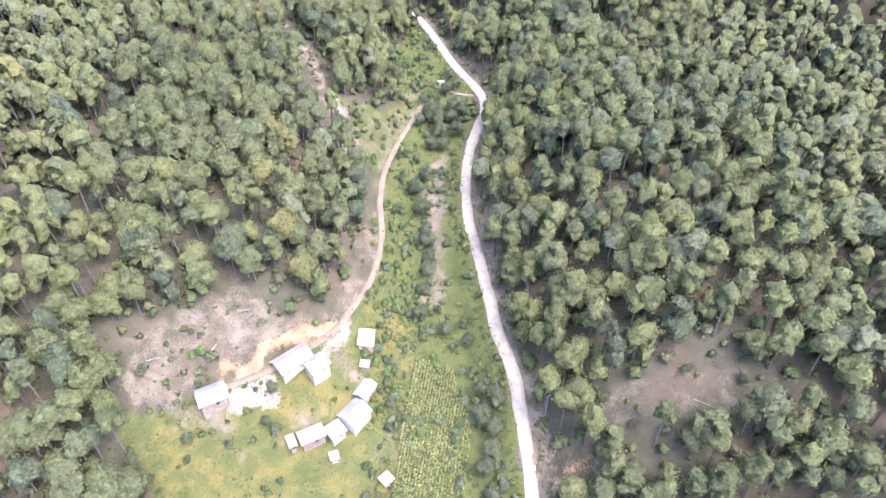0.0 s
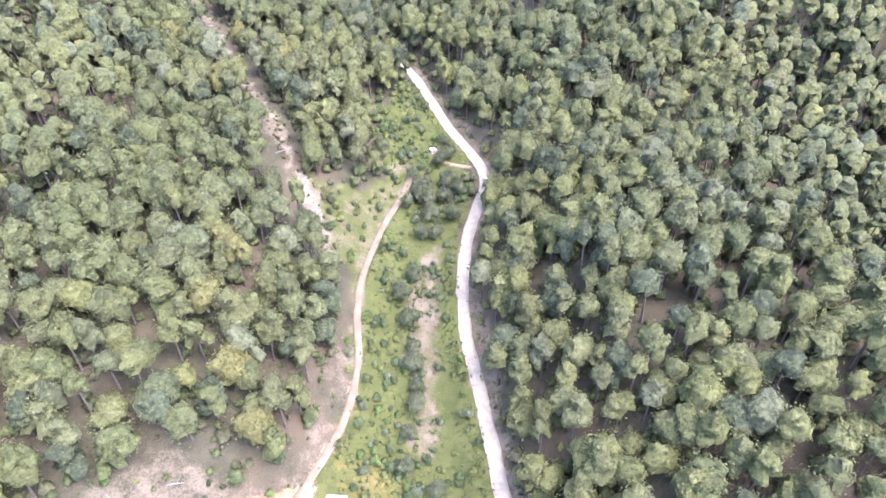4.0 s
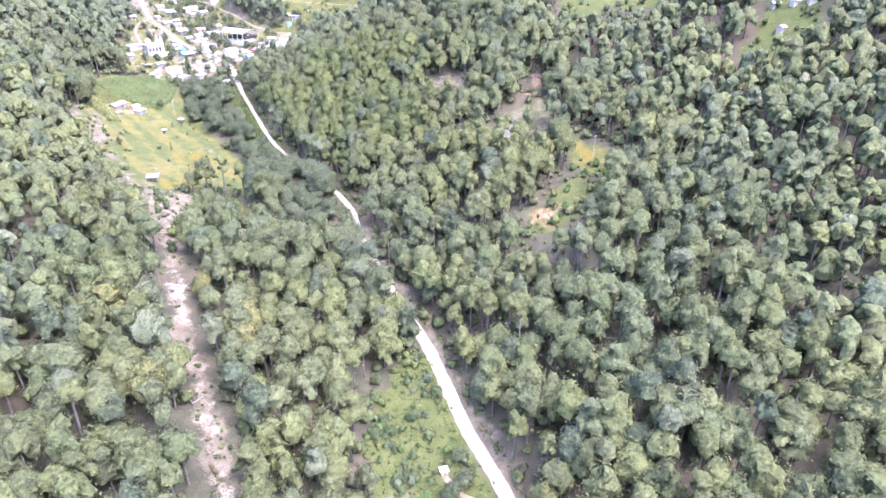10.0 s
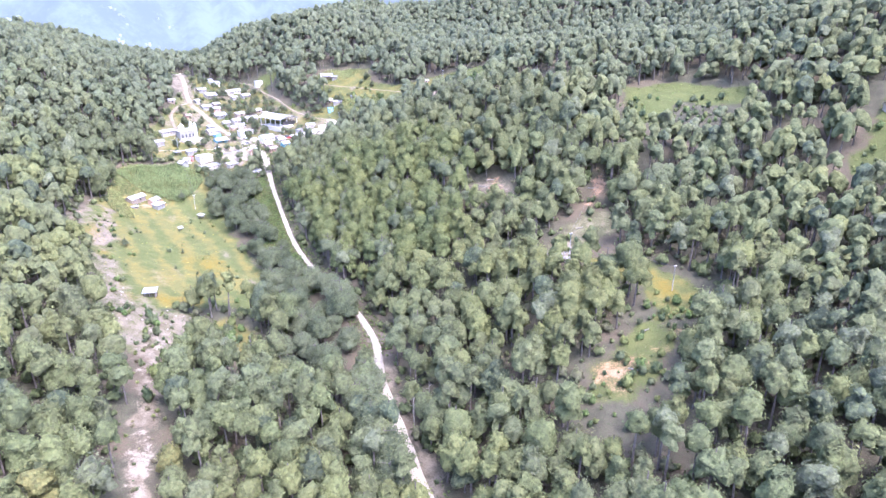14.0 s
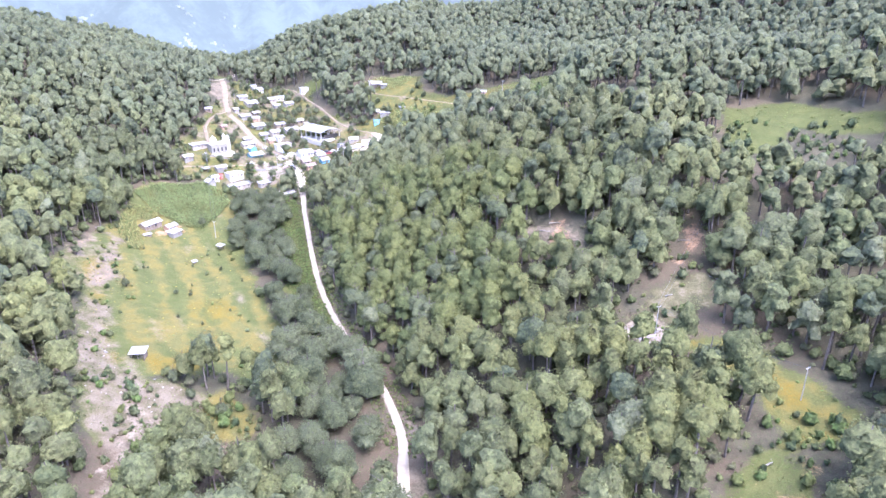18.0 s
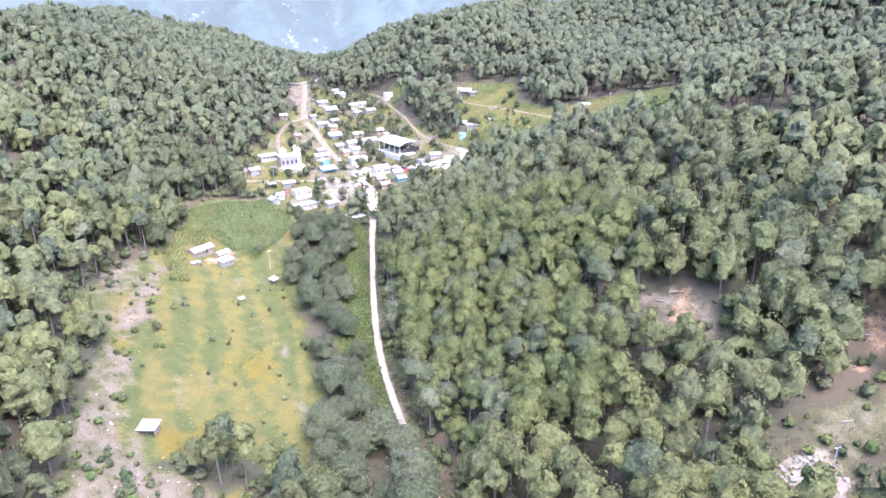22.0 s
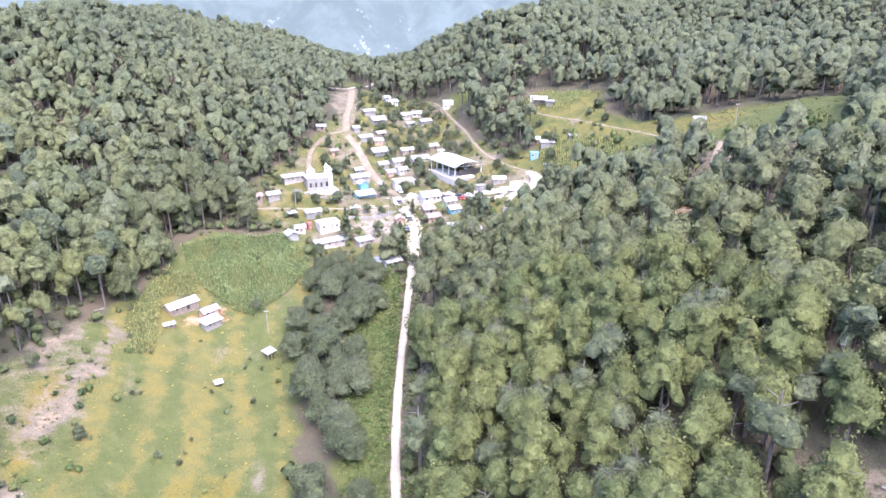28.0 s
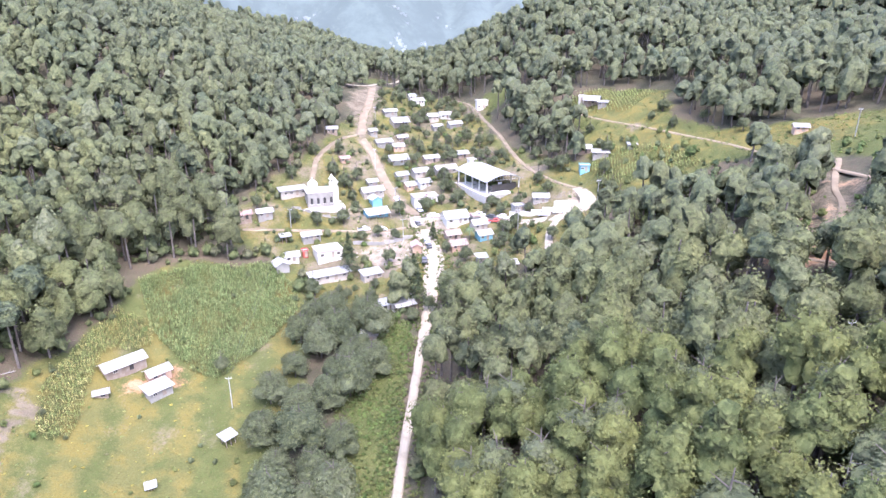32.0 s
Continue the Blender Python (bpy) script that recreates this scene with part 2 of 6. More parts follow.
def haze_glow_material(name, near, glow):
    """Far hills and houses whose own glow stands in for the haze before them."""
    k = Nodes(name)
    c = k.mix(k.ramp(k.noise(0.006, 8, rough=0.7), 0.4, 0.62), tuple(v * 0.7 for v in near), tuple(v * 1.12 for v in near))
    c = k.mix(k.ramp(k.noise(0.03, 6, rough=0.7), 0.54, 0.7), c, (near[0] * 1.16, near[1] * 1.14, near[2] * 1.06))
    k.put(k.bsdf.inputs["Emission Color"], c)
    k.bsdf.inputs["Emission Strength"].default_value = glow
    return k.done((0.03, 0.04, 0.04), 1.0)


# both ranges emit their haze colour themselves; no air is modelled
M["far_hill"] = haze_glow_material("hazy_far_hill", (0.29, 0.345, 0.305), 0.165)
M["farther_hill"] = haze_glow_material("hazy_blue_range", (0.47, 0.54, 0.545), 0.18)


# ---- mesh helpers ----
def mesh_of(name, verts, faces, material, smooth=False):
    me = bpy.data.meshes.new(name)
    me.from_pydata([tuple(v) for v in verts], [], [tuple(f) for f in faces])
    me.materials.append(material)
    if smooth:
        me.polygons.foreach_set("use_smooth", np.ones(len(me.polygons), dtype=bool))
    me.update()
    return me


def part(name, bm, material, parent=None, label=""):
    """Links a bmesh as one mesh object under a thing or a part."""
    me = bpy.data.meshes.new(name)
    bm.to_mesh(me)
    bm.free()
    me.materials.append(material)
    ob = new(name, me)
    if parent is not None:
        ob.parent = parent
    return tagged(ob, label)


def box(bm, cx, cy, cz, sx, sy, sz, turn=0.0, bevel=0.0):
    """A box centred at cx, cy with its foot at cz."""
    m = Matrix.Translation((cx, cy, cz + sz / 2)) @ Matrix.Rotation(radians(turn), 4, "Z") @ Matrix.Diagonal((sx, sy, sz, 1))
    r = bmesh.ops.create_cube(bm, size=1.0, matrix=m)
    if bevel:
        edges = list({e for v in r["verts"] for e in v.link_edges})
        bmesh.ops.bevel(bm, geom=edges, offset=bevel, segments=1, affect="EDGES")


def tube(bm, a, b, ra, rb, sides=6):
    """A tapered round bar from a to b."""
    a, b = Vector(a), Vector(b)
    q = (b - a).to_track_quat("Z", "Y").to_matrix()
    rings = []
    for p, r in ((a, ra), (b, rb)):
        rings.append([bm.verts.new(p + q @ Vector((r * math.cos(k * math.tau / sides), r * math.sin(k * math.tau / sides), 0))) for k in range(sides)])
    for k in range(sides):
        j = (k + 1) % sides
        bm.faces.new((rings[0][k], rings[0][j], rings[1][j], rings[1][k]))
    bm.faces.new(rings[1])
    bm.faces.new(list(reversed(rings[0])))


def thing(name, x, y, z, turn, label, category, group=""):
    e = new(name)
    e.empty_display_size = 0.5
    e.matrix_basis = pose(x, y, z, 0, 0, turn)
    return tagged(e, label, category, group)


# ---- the lie of the land ----
AXIS_Y = [-300, 0, 80, 150, 217, 260, 330, 400, 440, 490, 540, 600, 720, 820, 950, 1300]
AXIS_X = [0, 0, 0, -1, -3, 3, -22, -58, -90, -140, -160, -180, -235, -340, -420, -600]
AXIS_Z = [-115, -75, -56, -44, -24, -15, 2, 14, 18, 24, 31, 44, 62, 76, 60, -60]
HILLS = (
    (0.3, 5.4, 22.8, 10.0, -60.4, -15.4, -55.7, 8.5, 9.6),
    (0.5, 8.6, 23.3, 17.7, 13.8, 13.8, 32.9, 3.4, 5.9),
    (0.4, 3.8, 5.4, -3.4, -5.6, 15.8, -8.1, -50.2, 11.4),
    (1.6, 7.1, -16.9, 16.8, -12.7, 11.7, -1.5, 19.1, 28.2),
    (3.8, 6.2, 11.7, -21.4, -6.2, 6.8, -27.1, 0.9, 18.7),
    (6.4, -19.1, -8.8, 5.1, 8.8, -1.7, -2.8, 22.2, 24.4),
    (8.8, 22.3, -6.6, -1.8, -24.3, 16.2, -12.6, 7.1, 23.4),
    (12.8, -43.8, 7.3, 9.7, 7.4, -19.2, -13.7, 4.0, 24.3),
    (-31.1, 17.5, 1.2, 5.0, -32.9, -8.2, -13.1, 9.2, 37.0),
    (-2.3, -9.1, -14.3, 10.9, -18.8, 6.7, 12.2, 16.5, 14.4),
    (-9.2, 34.9, 14.5, 2.2, 12.8, 21.1, 18.1, 6.3, 1.8),
)
HILL_X, HILL_Y = np.arange(-500, 301, 100.0), np.arange(20, 1021, 100.0)
_ay = np.linspace(-300, 1300, 321)


def _smooth(values):
    k = np.hanning(11)
    return np.convolve(np.pad(np.interp(_ay, AXIS_Y, values), 5, mode="edge"), k / k.sum(), mode="valid")


_ax, _az = _smooth(AXIS_X), _smooth(AXIS_Z)


def spline(points, step=2.0):
    """An even, smooth line through points in plan."""
    p = np.array(points, float)
    q = np.vstack([2 * p[0] - p[1], p, 2 * p[-1] - p[-2]])
    out = []
    for i in range(1, len(q) - 2):
        n = max(2, int(np.linalg.norm(q[i + 1] - q[i]) / step))
        t = np.linspace(0, 1, n, endpoint=False)[:, None]
        out.append(0.5 * (2 * q[i] + (q[i + 1] - q[i - 1]) * t + (2 * q[i - 1] - 5 * q[i] + 4 * q[i + 1] - q[i + 2]) * t ** 2
                          + (3 * q[i] - q[i - 1] - 3 * q[i + 1] + q[i + 2]) * t ** 3))
    return np.vstack(out + [p[-1:]])


def wobble(x, y, size, seed=0.0):
    """Cheap smooth noise between -1 and 1."""
    a, b = np.asarray(x) / size + seed * 1.7, np.asarray(y) / size - seed * 2.3
    return (np.sin(a * 2.1 + 1.3 * np.sin(b * 1.7 + seed)) + np.sin(b * 2.7 + 1.1 * np.sin(a * 1.9 + 2.0)) + 0.6 * np.sin((a + b) * 4.1 + np.sin(b * 3.3))) / 2.6


def hill_height(x, y):
    x, y = np.asarray(x, float), np.asarray(y, float)
    off = x - np.interp(y, _ay, _ax)
    z = np.interp(y, _ay, _az) + 71.25 * (1 - np.exp(-np.maximum(np.abs(off * 0.9) - 12, 0) ** 1.3 / 520.0))
    m = 0.2 + 0.8 * (1 - np.exp(-(off / 40.0) ** 2))
    gx = np.exp(-((x[..., None] - HILL_X) ** 2) / (2 * 72.0 ** 2))
    gy = np.exp(-((y[..., None] - HILL_Y) ** 2) / (2 * 72.0 ** 2))
    z = z + m * np.einsum("...j,jk,...k->...", gy, np.array(HILLS), gx)
    far = np.clip((np.hypot(x + 80, y - 450) - 850) / 900, 0, 1)
    z = z * (1 - far) - 140 * far
    rise = np.clip((x - 200) / 500, 0, 1) * np.clip((1700 - np.hypot(x, y - 500)) / 900, 0, 1)
    west = np.clip((-off - 225) / 260, 0, 1)
    return z + 120 * rise - 110 * west * west * (3 - 2 * west)


ROAD = spline([(28, 40), (26.5, 70), (25, 92), (23.5, 109), (21.5, 126), (17.5, 140), (15.3, 154), (12.2, 171), (9.2, 187), (8.9, 205), (11, 222), (15, 235),
               (18, 246), (16, 257), (10.8, 268), (4.5, 280), (-2.4, 296), (-9.5, 312), (-19, 328), (-31, 352), (-41, 373), (-47, 391), (-58, 409), (-70, 423),
               (-84, 439.5), (-98, 458), (-109.5, 476), (-122, 498), (-131, 515), (-141, 534), (-150, 552), (-158, 567), (-166, 581), (-177, 593), (-188, 604)])
STREET = spline([(-188, 604), (-206, 615), (-219, 625), (-234, 638), (-247, 647), (-254, 656), (-262, 668), (-275, 690), (-290, 712)])
BRANCH = spline([(-184, 601), (-177, 609), (-165, 612.5), (-150, 612), (-141, 615), (-133, 621), (-130.5, 628), (-134, 634), (-138, 637)])
UPPER = spline([(-200, 722), (-179, 704), (-151, 688), (-128, 678), (-111, 669), (-88, 652), (-64, 621), (-50, 599), (-40, 578)])
TRACK = spline([(-66, 113), (-52, 119.8), (-41.7, 127.8), (-34.2, 135.3), (-29.7, 143.7), (-24.5, 156.4), (-21.7, 173), (-23.2, 190), (-22.4, 204), (-17, 226.6), (-10.6, 244.7), (-9, 256)])
LOOP = spline([(-250, 649), (-251.5, 636), (-247, 617.5), (-240, 606), (-229.5, 592)])
DESCENT = spline([(-136, 629), (-136.5, 611), (-133.5, 600), (-128, 588)])
TOP_ROAD = spline([(-306, 700), (-292, 708), (-300, 735), (-316, 770), (-330, 800)])
SPUR = spline([(-1, 265), (4, 259), (13, 256)])
GULLY_TRACK = spline([(-58, 622), (-58, 600), (-56, 582), (-66, 568), (-56, 559), (-52, 556)])
LANE = spline([(-186, 596), (-195, 588), (-205, 580), (-215, 570), (-228, 556)])
HILL_LANE = spline([(-138, 637), (-150, 642.5), (-166, 653), (-180, 667), (-194, 684), (-208, 700), (-222, 716), (-240, 735), (-255, 742)])
WAYS = ((ROAD, 2.15, 8.0), (STREET, 2.2, 6.0), (BRANCH, 2.8, 6.0), (UPPER, 0.95, 5.0), (TRACK, 1.15, 4.5), (LOOP, 1.2, 4.0), (DESCENT, 1.3, 4.0), (TOP_ROAD, 1.3, 5.0),
        (SPUR, 0.9, 3.0), (GULLY_TRACK, 0.85, 4.0), (LANE, 1.1, 4.0), (HILL_LANE, 1.1, 4.0))


def way_distance(x, y, line):
    """Distance in plan to a line, and the index of its nearest sample."""
    x, y = np.asarray(x, float).ravel(), np.asarray(y, float).ravel()
    best, index = np.full(x.shape, 1e9), np.zeros(x.shape, int)
    lo, hi = line.min(0) - 40, line.max(0) + 40
    near = np.where((x > lo[0]) & (x < hi[0]) & (y > lo[1]) & (y < hi[1]))[0]
    for a in range(0, len(near), 4000):
        k = near[a:a + 4000]
        d = (x[k, None] - line[None, :, 0]) ** 2 + (y[k, None] - line[None, :, 1]) ** 2
        j = d.argmin(1)
        best[k], index[k] = np.sqrt(d[np.arange(len(k)), j]), j
    return best, index


_way_z = []
for _line, _w, _b in WAYS:
    _z = hill_height(_line[:, 0], _line[:, 1])
    _k = np.hanning(13)
    _way_z.append(np.convolve(np.pad(_z, 6, mode="edge"), _k / _k.sum(), mode="valid"))


def ground_height(x, y, sink=0.0):
    """The ground with level beds cut for the roads."""
    shape = np.shape(x)
    x, y = np.atleast_1d(np.asarray(x, float)).ravel(), np.atleast_1d(np.asarray(y, float)).ravel()
    z = hill_height(x, y)
    z = z + 0.5 * wobble(x, y, 9.0, 1.0) + 0.9 * wobble(x, y, 27.0, 3.0)
    for (line, width, blend), wz in zip(WAYS, _way_z):
        d, j = way_distance(x, y, line)
        f = np.clip((d - width - 0.8) / blend, 0, 1)
        f = f * f * (3 - 2 * f)
        inside = d < width + 0.8 + blend
        z = np.where(inside, (wz[j] - sink * (d < width + 0.5)) * (1 - f) + z * f, z)
    return z.reshape(shape)


def gz(x, y):
    return float(ground_height(np.array([x]), np.array([y]))[0])


# ---- zones of the plan ----
def inside(poly, x, y):
    """Signed distance to a polygon's edge, positive inside."""
    p = np.array(poly, float)
    x, y = np.asarray(x, float), np.asarray(y, float)
    d, odd = np.full(x.shape, 1e9), np.zeros(x.shape, bool)
    for (ax, ay), (bx, by) in zip(p, np.roll(p, -1, axis=0)):
        t = np.clip(((x - ax) * (bx - ax) + (y - ay) * (by - ay)) / ((bx - ax) ** 2 + (by - ay) ** 2 + 1e-9), 0, 1)
        d = np.minimum(d, np.hypot(x - ax - t * (bx - ax), y - ay - t * (by - ay)))
        cross = ((ay > y) != (by > y)) & (x < (bx - ax) * (y - ay) / (by - ay + 1e-12) + ax)
        odd ^= cross
    return np.where(odd, d, -d)


MEADOW = [(-206, 465), (-226, 520), (-226, 532), (-198, 552), (-167, 520), (-141, 478), (-108, 437), (-84, 408), (-92, 398), (-110, 404), (-131, 390), (-143, 386), (-172, 418), (-196, 437)]
BARE_RIM = [(-200, 432), (-206, 462), (-192, 466), (-184, 448), (-170, 434), (-174, 420)]
BARE_FOOT = [(-176, 420), (-150, 384), (-122, 358), (-104, 374), (-108, 393), (-131, 391), (-143, 395), (-165, 422)]
DRY_KNOLL = [(-107, 396), (-90, 392), (-88, 378), (-100, 372), (-112, 384)]
MAIZE_FIELD = [(-226, 514), (-222, 530), (-208, 550), (-190, 543), (-184, 536), (-180, 519), (-180, 503), (-188, 500), (-206, 503)]
ROAD_STRIP = [(-168, 550), (-153, 547), (-126, 504), (-102, 463), (-87, 443), (-75, 428), (-82, 423), (-112, 456), (-129, 480), (-146, 508), (-167, 535)]
VILLAGE = [(-163, 548), (-150, 580), (-127, 585), (-120, 612), (-121, 640), (-142, 655), (-168, 662), (-200, 686), (-222, 728), (-262, 748), (-286, 716), (-266, 672), (-258, 640), (-244, 590), (-238, 556),
           (-224, 548), (-205, 552), (-186, 543)]
BARE_GAP = [(-290, 690), (-288, 718), (-262, 684), (-251, 662), (-256, 652), (-268, 662)]
HILL_FIELDS = [(-172, 703), (-158, 716), (-128, 712), (-114, 680), (-88, 668), (-40, 664), (-56, 634), (-92, 640), (-110, 630), (-128, 632), (-140, 656), (-150, 674)]
HILL_HOUSE = [(-240, 722), (-232, 742), (-212, 738), (-212, 720)]
FARM_SLOPE = [(-90, 109), (-91, 121), (-81, 129), (-66, 140), (-61, 144), (-49, 135), (-35, 144), (-31, 165), (-25, 188), (-22, 175), (-25, 156), (-33, 139), (-48, 128), (-62, 116), (-70, 112), (-72, 103), (-85, 105)]
FARM_YARD = [(-86, 98), (-86, 103), (-63, 114), (-36, 133), (-26, 150), (-10, 152), (-6, 110), (-12, 70), (-58, 66), (-70, 84)]
VALLEY_STRIP = [(-20, 60), (-24, 150), (-24, 200), (-14, 243), (-22, 262), (-22, 290), (-16, 308), (-8, 306), (2, 286), (12, 262), (8, 215), (14, 165), (22, 110), (26, 60)]
FIELD_STRIP = [(-6, 217), (4, 216), (1, 185), (2, 150), (-6, 150), (-9, 186)]
FARM_MAIZE = [(-9, 133), (3, 131), (9, 112), (5, 88), (-15, 88), (-12, 118)]
SLIDE = [(44, 113), (52, 114), (65, 117), (77, 112), (85, 106), (91, 102), (81, 98), (69, 102), (58, 101), (49, 99), (44, 104)]
ROAD_CUT = [(26, 111), (32, 106), (34, 101), (45, 98), (45, 90), (28, 91), (26, 103)]
RED_CLEARING = [(24, 347), (25, 358), (34, 371), (40, 381), (50, 381), (53, 376), (51, 371), (44, 353), (37, 347)]
POLE_CLEARING = [(9, 429), (14, 431), (26, 444), (35, 447), (46, 440), (43, 433), (30, 428), (27, 419), (19, 418), (13, 423)]
POLE_GREEN = [(47, 391), (46, 402), (33, 410), (26, 420), (42, 420), (54, 410), (60, 402), (68, 394), (64, 385), (59, 381), (47, 382)]
LOG_CLEARING = [(-31, 472), (-25, 474), (-14, 471), (-7, 472), (-3, 469), (1, 457), (-2, 454), (-10, 458), (-18, 464)]
TERRACE = [(55, 551), (83, 552), (110, 527), (106, 511), (81, 525), (69, 514), (53, 503), (50, 516)]
FAR_TERRACE = [(128, 453), (136, 460), (141, 468), (155, 487), (174, 485), (166, 462), (159, 446), (146, 446), (138, 435), (126, 446)]
LEFT_PATCH = [(-297, 486), (-305, 506), (-295, 509), (-288, 494), (-280, 475)]
GULLY_YARD = [(-62, 610), (-50, 604), (-46, 578), (-52, 554), (-64, 557), (-68, 578)]
GAP_FIELD = [(-310, 712), (-296, 716), (-318, 770), (-336, 776)]
SCAR = spline([(-127, 386), (-118, 367), (-102, 338), (-90, 312), (-77, 289), (-66, 270), (-58, 256), (-47, 236), (-38, 217), (-33, 205)])
SCAR_FOOT = [(-47, 238), (-38, 220), (-33, 205), (-24, 203), (-14, 237), (-7, 257), (-12, 276), (-15, 260), (-21, 242), (-32, 232), (-40, 232)]
RED_BANK = [(28, 457), (34, 468), (39, 470), (39, 460), (33, 450), (28, 447)]
EAST_FIELD = [(-78, 649), (-67, 660), (-48, 659), (-30, 663), (-19, 658), (-23, 590), (-38, 606), (-54, 620)]
BACK_FIELD = [(-9, 560), (-8, 570), (7, 577), (18, 574), (16, 557), (-1, 556)]
# low growth in front of the clearings
LOW_GROWTH = ([(-105, 379), (-98, 385), (-86, 382), (-78, 372), (-85, 363), (-97, 369)], [(-110, 388), (-103, 394), (-84, 384), (-82, 372), (-98, 370)],
              [(-135, 375), (-134, 384), (-108, 382), (-109, 369), (-102, 351), (-99, 341), (-106, 338), (-118, 358)],
              [(23, 339), (24, 349), (40, 376), (48, 370), (44, 345), (35, 337)], [(22, 331), (23, 341), (32, 352), (45, 358), (40, 335), (34, 329)],
              [(44, 383), (50, 398), (64, 385), (60, 377), (46, 374)], [(42, 375), (50, 388), (60, 377), (56, 369), (43, 367)],
              [(9, 420), (13, 424), (25, 436), (44, 431), (29, 419), (25, 410), (12, 414)], [(28, 448), (34, 459), (37, 452), (30, 441)],
              [(-31, 466), (-15, 464), (-4, 462), (-1, 451), (-11, 452), (-18, 458)], [(-75, 628), (-65, 637), (-48, 629), (-23, 616), (-25, 572), (-39, 585), (-53, 597)],
              [(-140, 668), (-123, 688), (-113, 664), (-85, 637), (-70, 612), (-82, 612), (-107, 618), (-134, 651)], [(52, 535), (78, 536), (105, 514), (101, 500), (66, 501), (47, 502)],
              [(49, 520), (74, 521), (98, 502), (97, 489), (62, 489), (45, 490)], [(132, 450), (151, 477), (169, 476), (154, 436), (122, 437)],
              [(-88, 107), (-79, 125), (-59, 139), (-61, 112), (-70, 100)], [(-45, 231), (-37, 215), (-31, 200), (-13, 230), (-6, 249), (-31, 226)])
OAK_BELT = [(-173, 508), (-178, 526), (-179, 541), (-171, 549), (-156, 537), (-146, 520), (-137, 506), (-118, 476), (-102, 449), (-85, 427), (-70, 413), (-59, 402), (-49, 382), (-51, 368), (-62, 365), (-77, 372), (-76, 394), (-94, 415), (-112, 437), (-123, 461), (-152, 488)]
MEADOW_BARE = [(-200.0, 440.1), (-204.7, 451.4), (-207.5, 463.0), (-203.2, 471.6), (-194.6, 465.1), (-187.2, 452.0), (-180.7, 441.3), (-174.3, 431.6), (-179.7, 428.4), (-185.3, 438.7), (-190.8, 450.0), (-197.4, 462.9), (-202.8, 468.4), (-204.5, 463.0), (-201.3, 452.6), (-196.0, 441.9)]
PALE_EARTH = (([(13, 424), (18, 429), (27, 424), (26, 416), (18, 415)], 0.7), ([(-197, 582), (-190, 592), (-172, 585), (-166, 574), (-175, 568), (-187, 572)], 0.62), ([(-190, 602), (-181, 613), (-168, 616), (-167, 606), (-171, 596), (-177, 592)], 0.9),
              ([(-62, 113), (-57, 118), (-50, 119), (-46, 115), (-52, 109), (-59, 108)], 0.8), ([(-38, 130), (-31, 140), (-28, 139), (-31, 129), (-36, 125)], 0.7),
              ([(-194, 604), (-182, 612), (-170, 616), (-160, 616), (-160, 610), (-172, 606), (-180, 596), (-186, 596)], 0.75), ([(-214, 584), (-208, 592), (-212, 600), (-222, 602), (-214, 594)], 0.5),
              ([(-146, 614), (-138, 616), (-130, 620), (-127, 628), (-131, 634), (-138, 632), (-140, 622)], 0.85))
ORANGE_EARTH = ((MEADOW_BARE, 0.32), ([(-64, 118), (-50, 129), (-42, 135), (-33, 140), (-34, 135), (-44, 129), (-54, 121.5), (-63, 115)], 0.85), ([(-197, 487), (-191, 499), (-186, 496), (-189, 486), (-194, 483)], 0.6),
                ([(-69, 566), (-58, 571), (-51, 566), (-56, 560), (-66, 559)], 0.7), ([(-14, 471), (-8, 473), (-3, 464), (-10, 459)], 0.5))
TAN_EARTH = (([(-189, 572), (-180, 579), (-173, 577), (-171, 568), (-178, 561), (-187, 566)], 0.7), ([(-137, 679), (-130, 683), (-124, 678), (-130, 673)], 0.6))
BEND_FOOT = [(-150, 606), (-125, 612), (-118, 632), (-110, 620), (-121, 602), (-145, 596)]
VILLAGE_FOOT = [(-160, 548), (-150, 580), (-127, 585), (-123, 575), (-142, 565), (-152, 545)]
NO_TREES = ((BEND_FOOT, 0), (VILLAGE_FOOT, 0), (MEADOW, 0), (BARE_RIM, 0), (BARE_FOOT, 0), (MAIZE_FIELD, 2), (ROAD_STRIP, 0), (VILLAGE, 0), (BARE_GAP, 0), (HILL_FIELDS, 1.5), (HILL_HOUSE, 1), (FARM_SLOPE, 0.5), (FARM_YARD, 0),
            (VALLEY_STRIP, 0), (SLIDE, 0), (ROAD_CUT, 0), (RED_CLEARING, 2), (POLE_CLEARING, 1), (POLE_GREEN, 2.5), (LOG_CLEARING, 0), (TERRACE, 2), (FAR_TERRACE, 2), (LEFT_PATCH, 2), (GULLY_YARD, -3.5), (GAP_FIELD, 0),
            (DRY_KNOLL, 0), (SCAR_FOOT, 0), (RED_BANK, 0), (BACK_FIELD, 1), (EAST_FIELD, 1), *((_p, 1.5) for _p in LOW_GROWTH))


# ---- ground sheet ----
def axis_steps(lo, hi, step, limit_lo, limit_hi):
    out, s = list(np.arange(lo, hi + step / 2, step)), step
    while out[-1] < limit_hi:
        s *= 1.22
        out.append(out[-1] + s)
    s = step
    while out[0] > limit_lo:
        s *= 1.22
        out.insert(0, out[0] - s)
    return np.array(out)


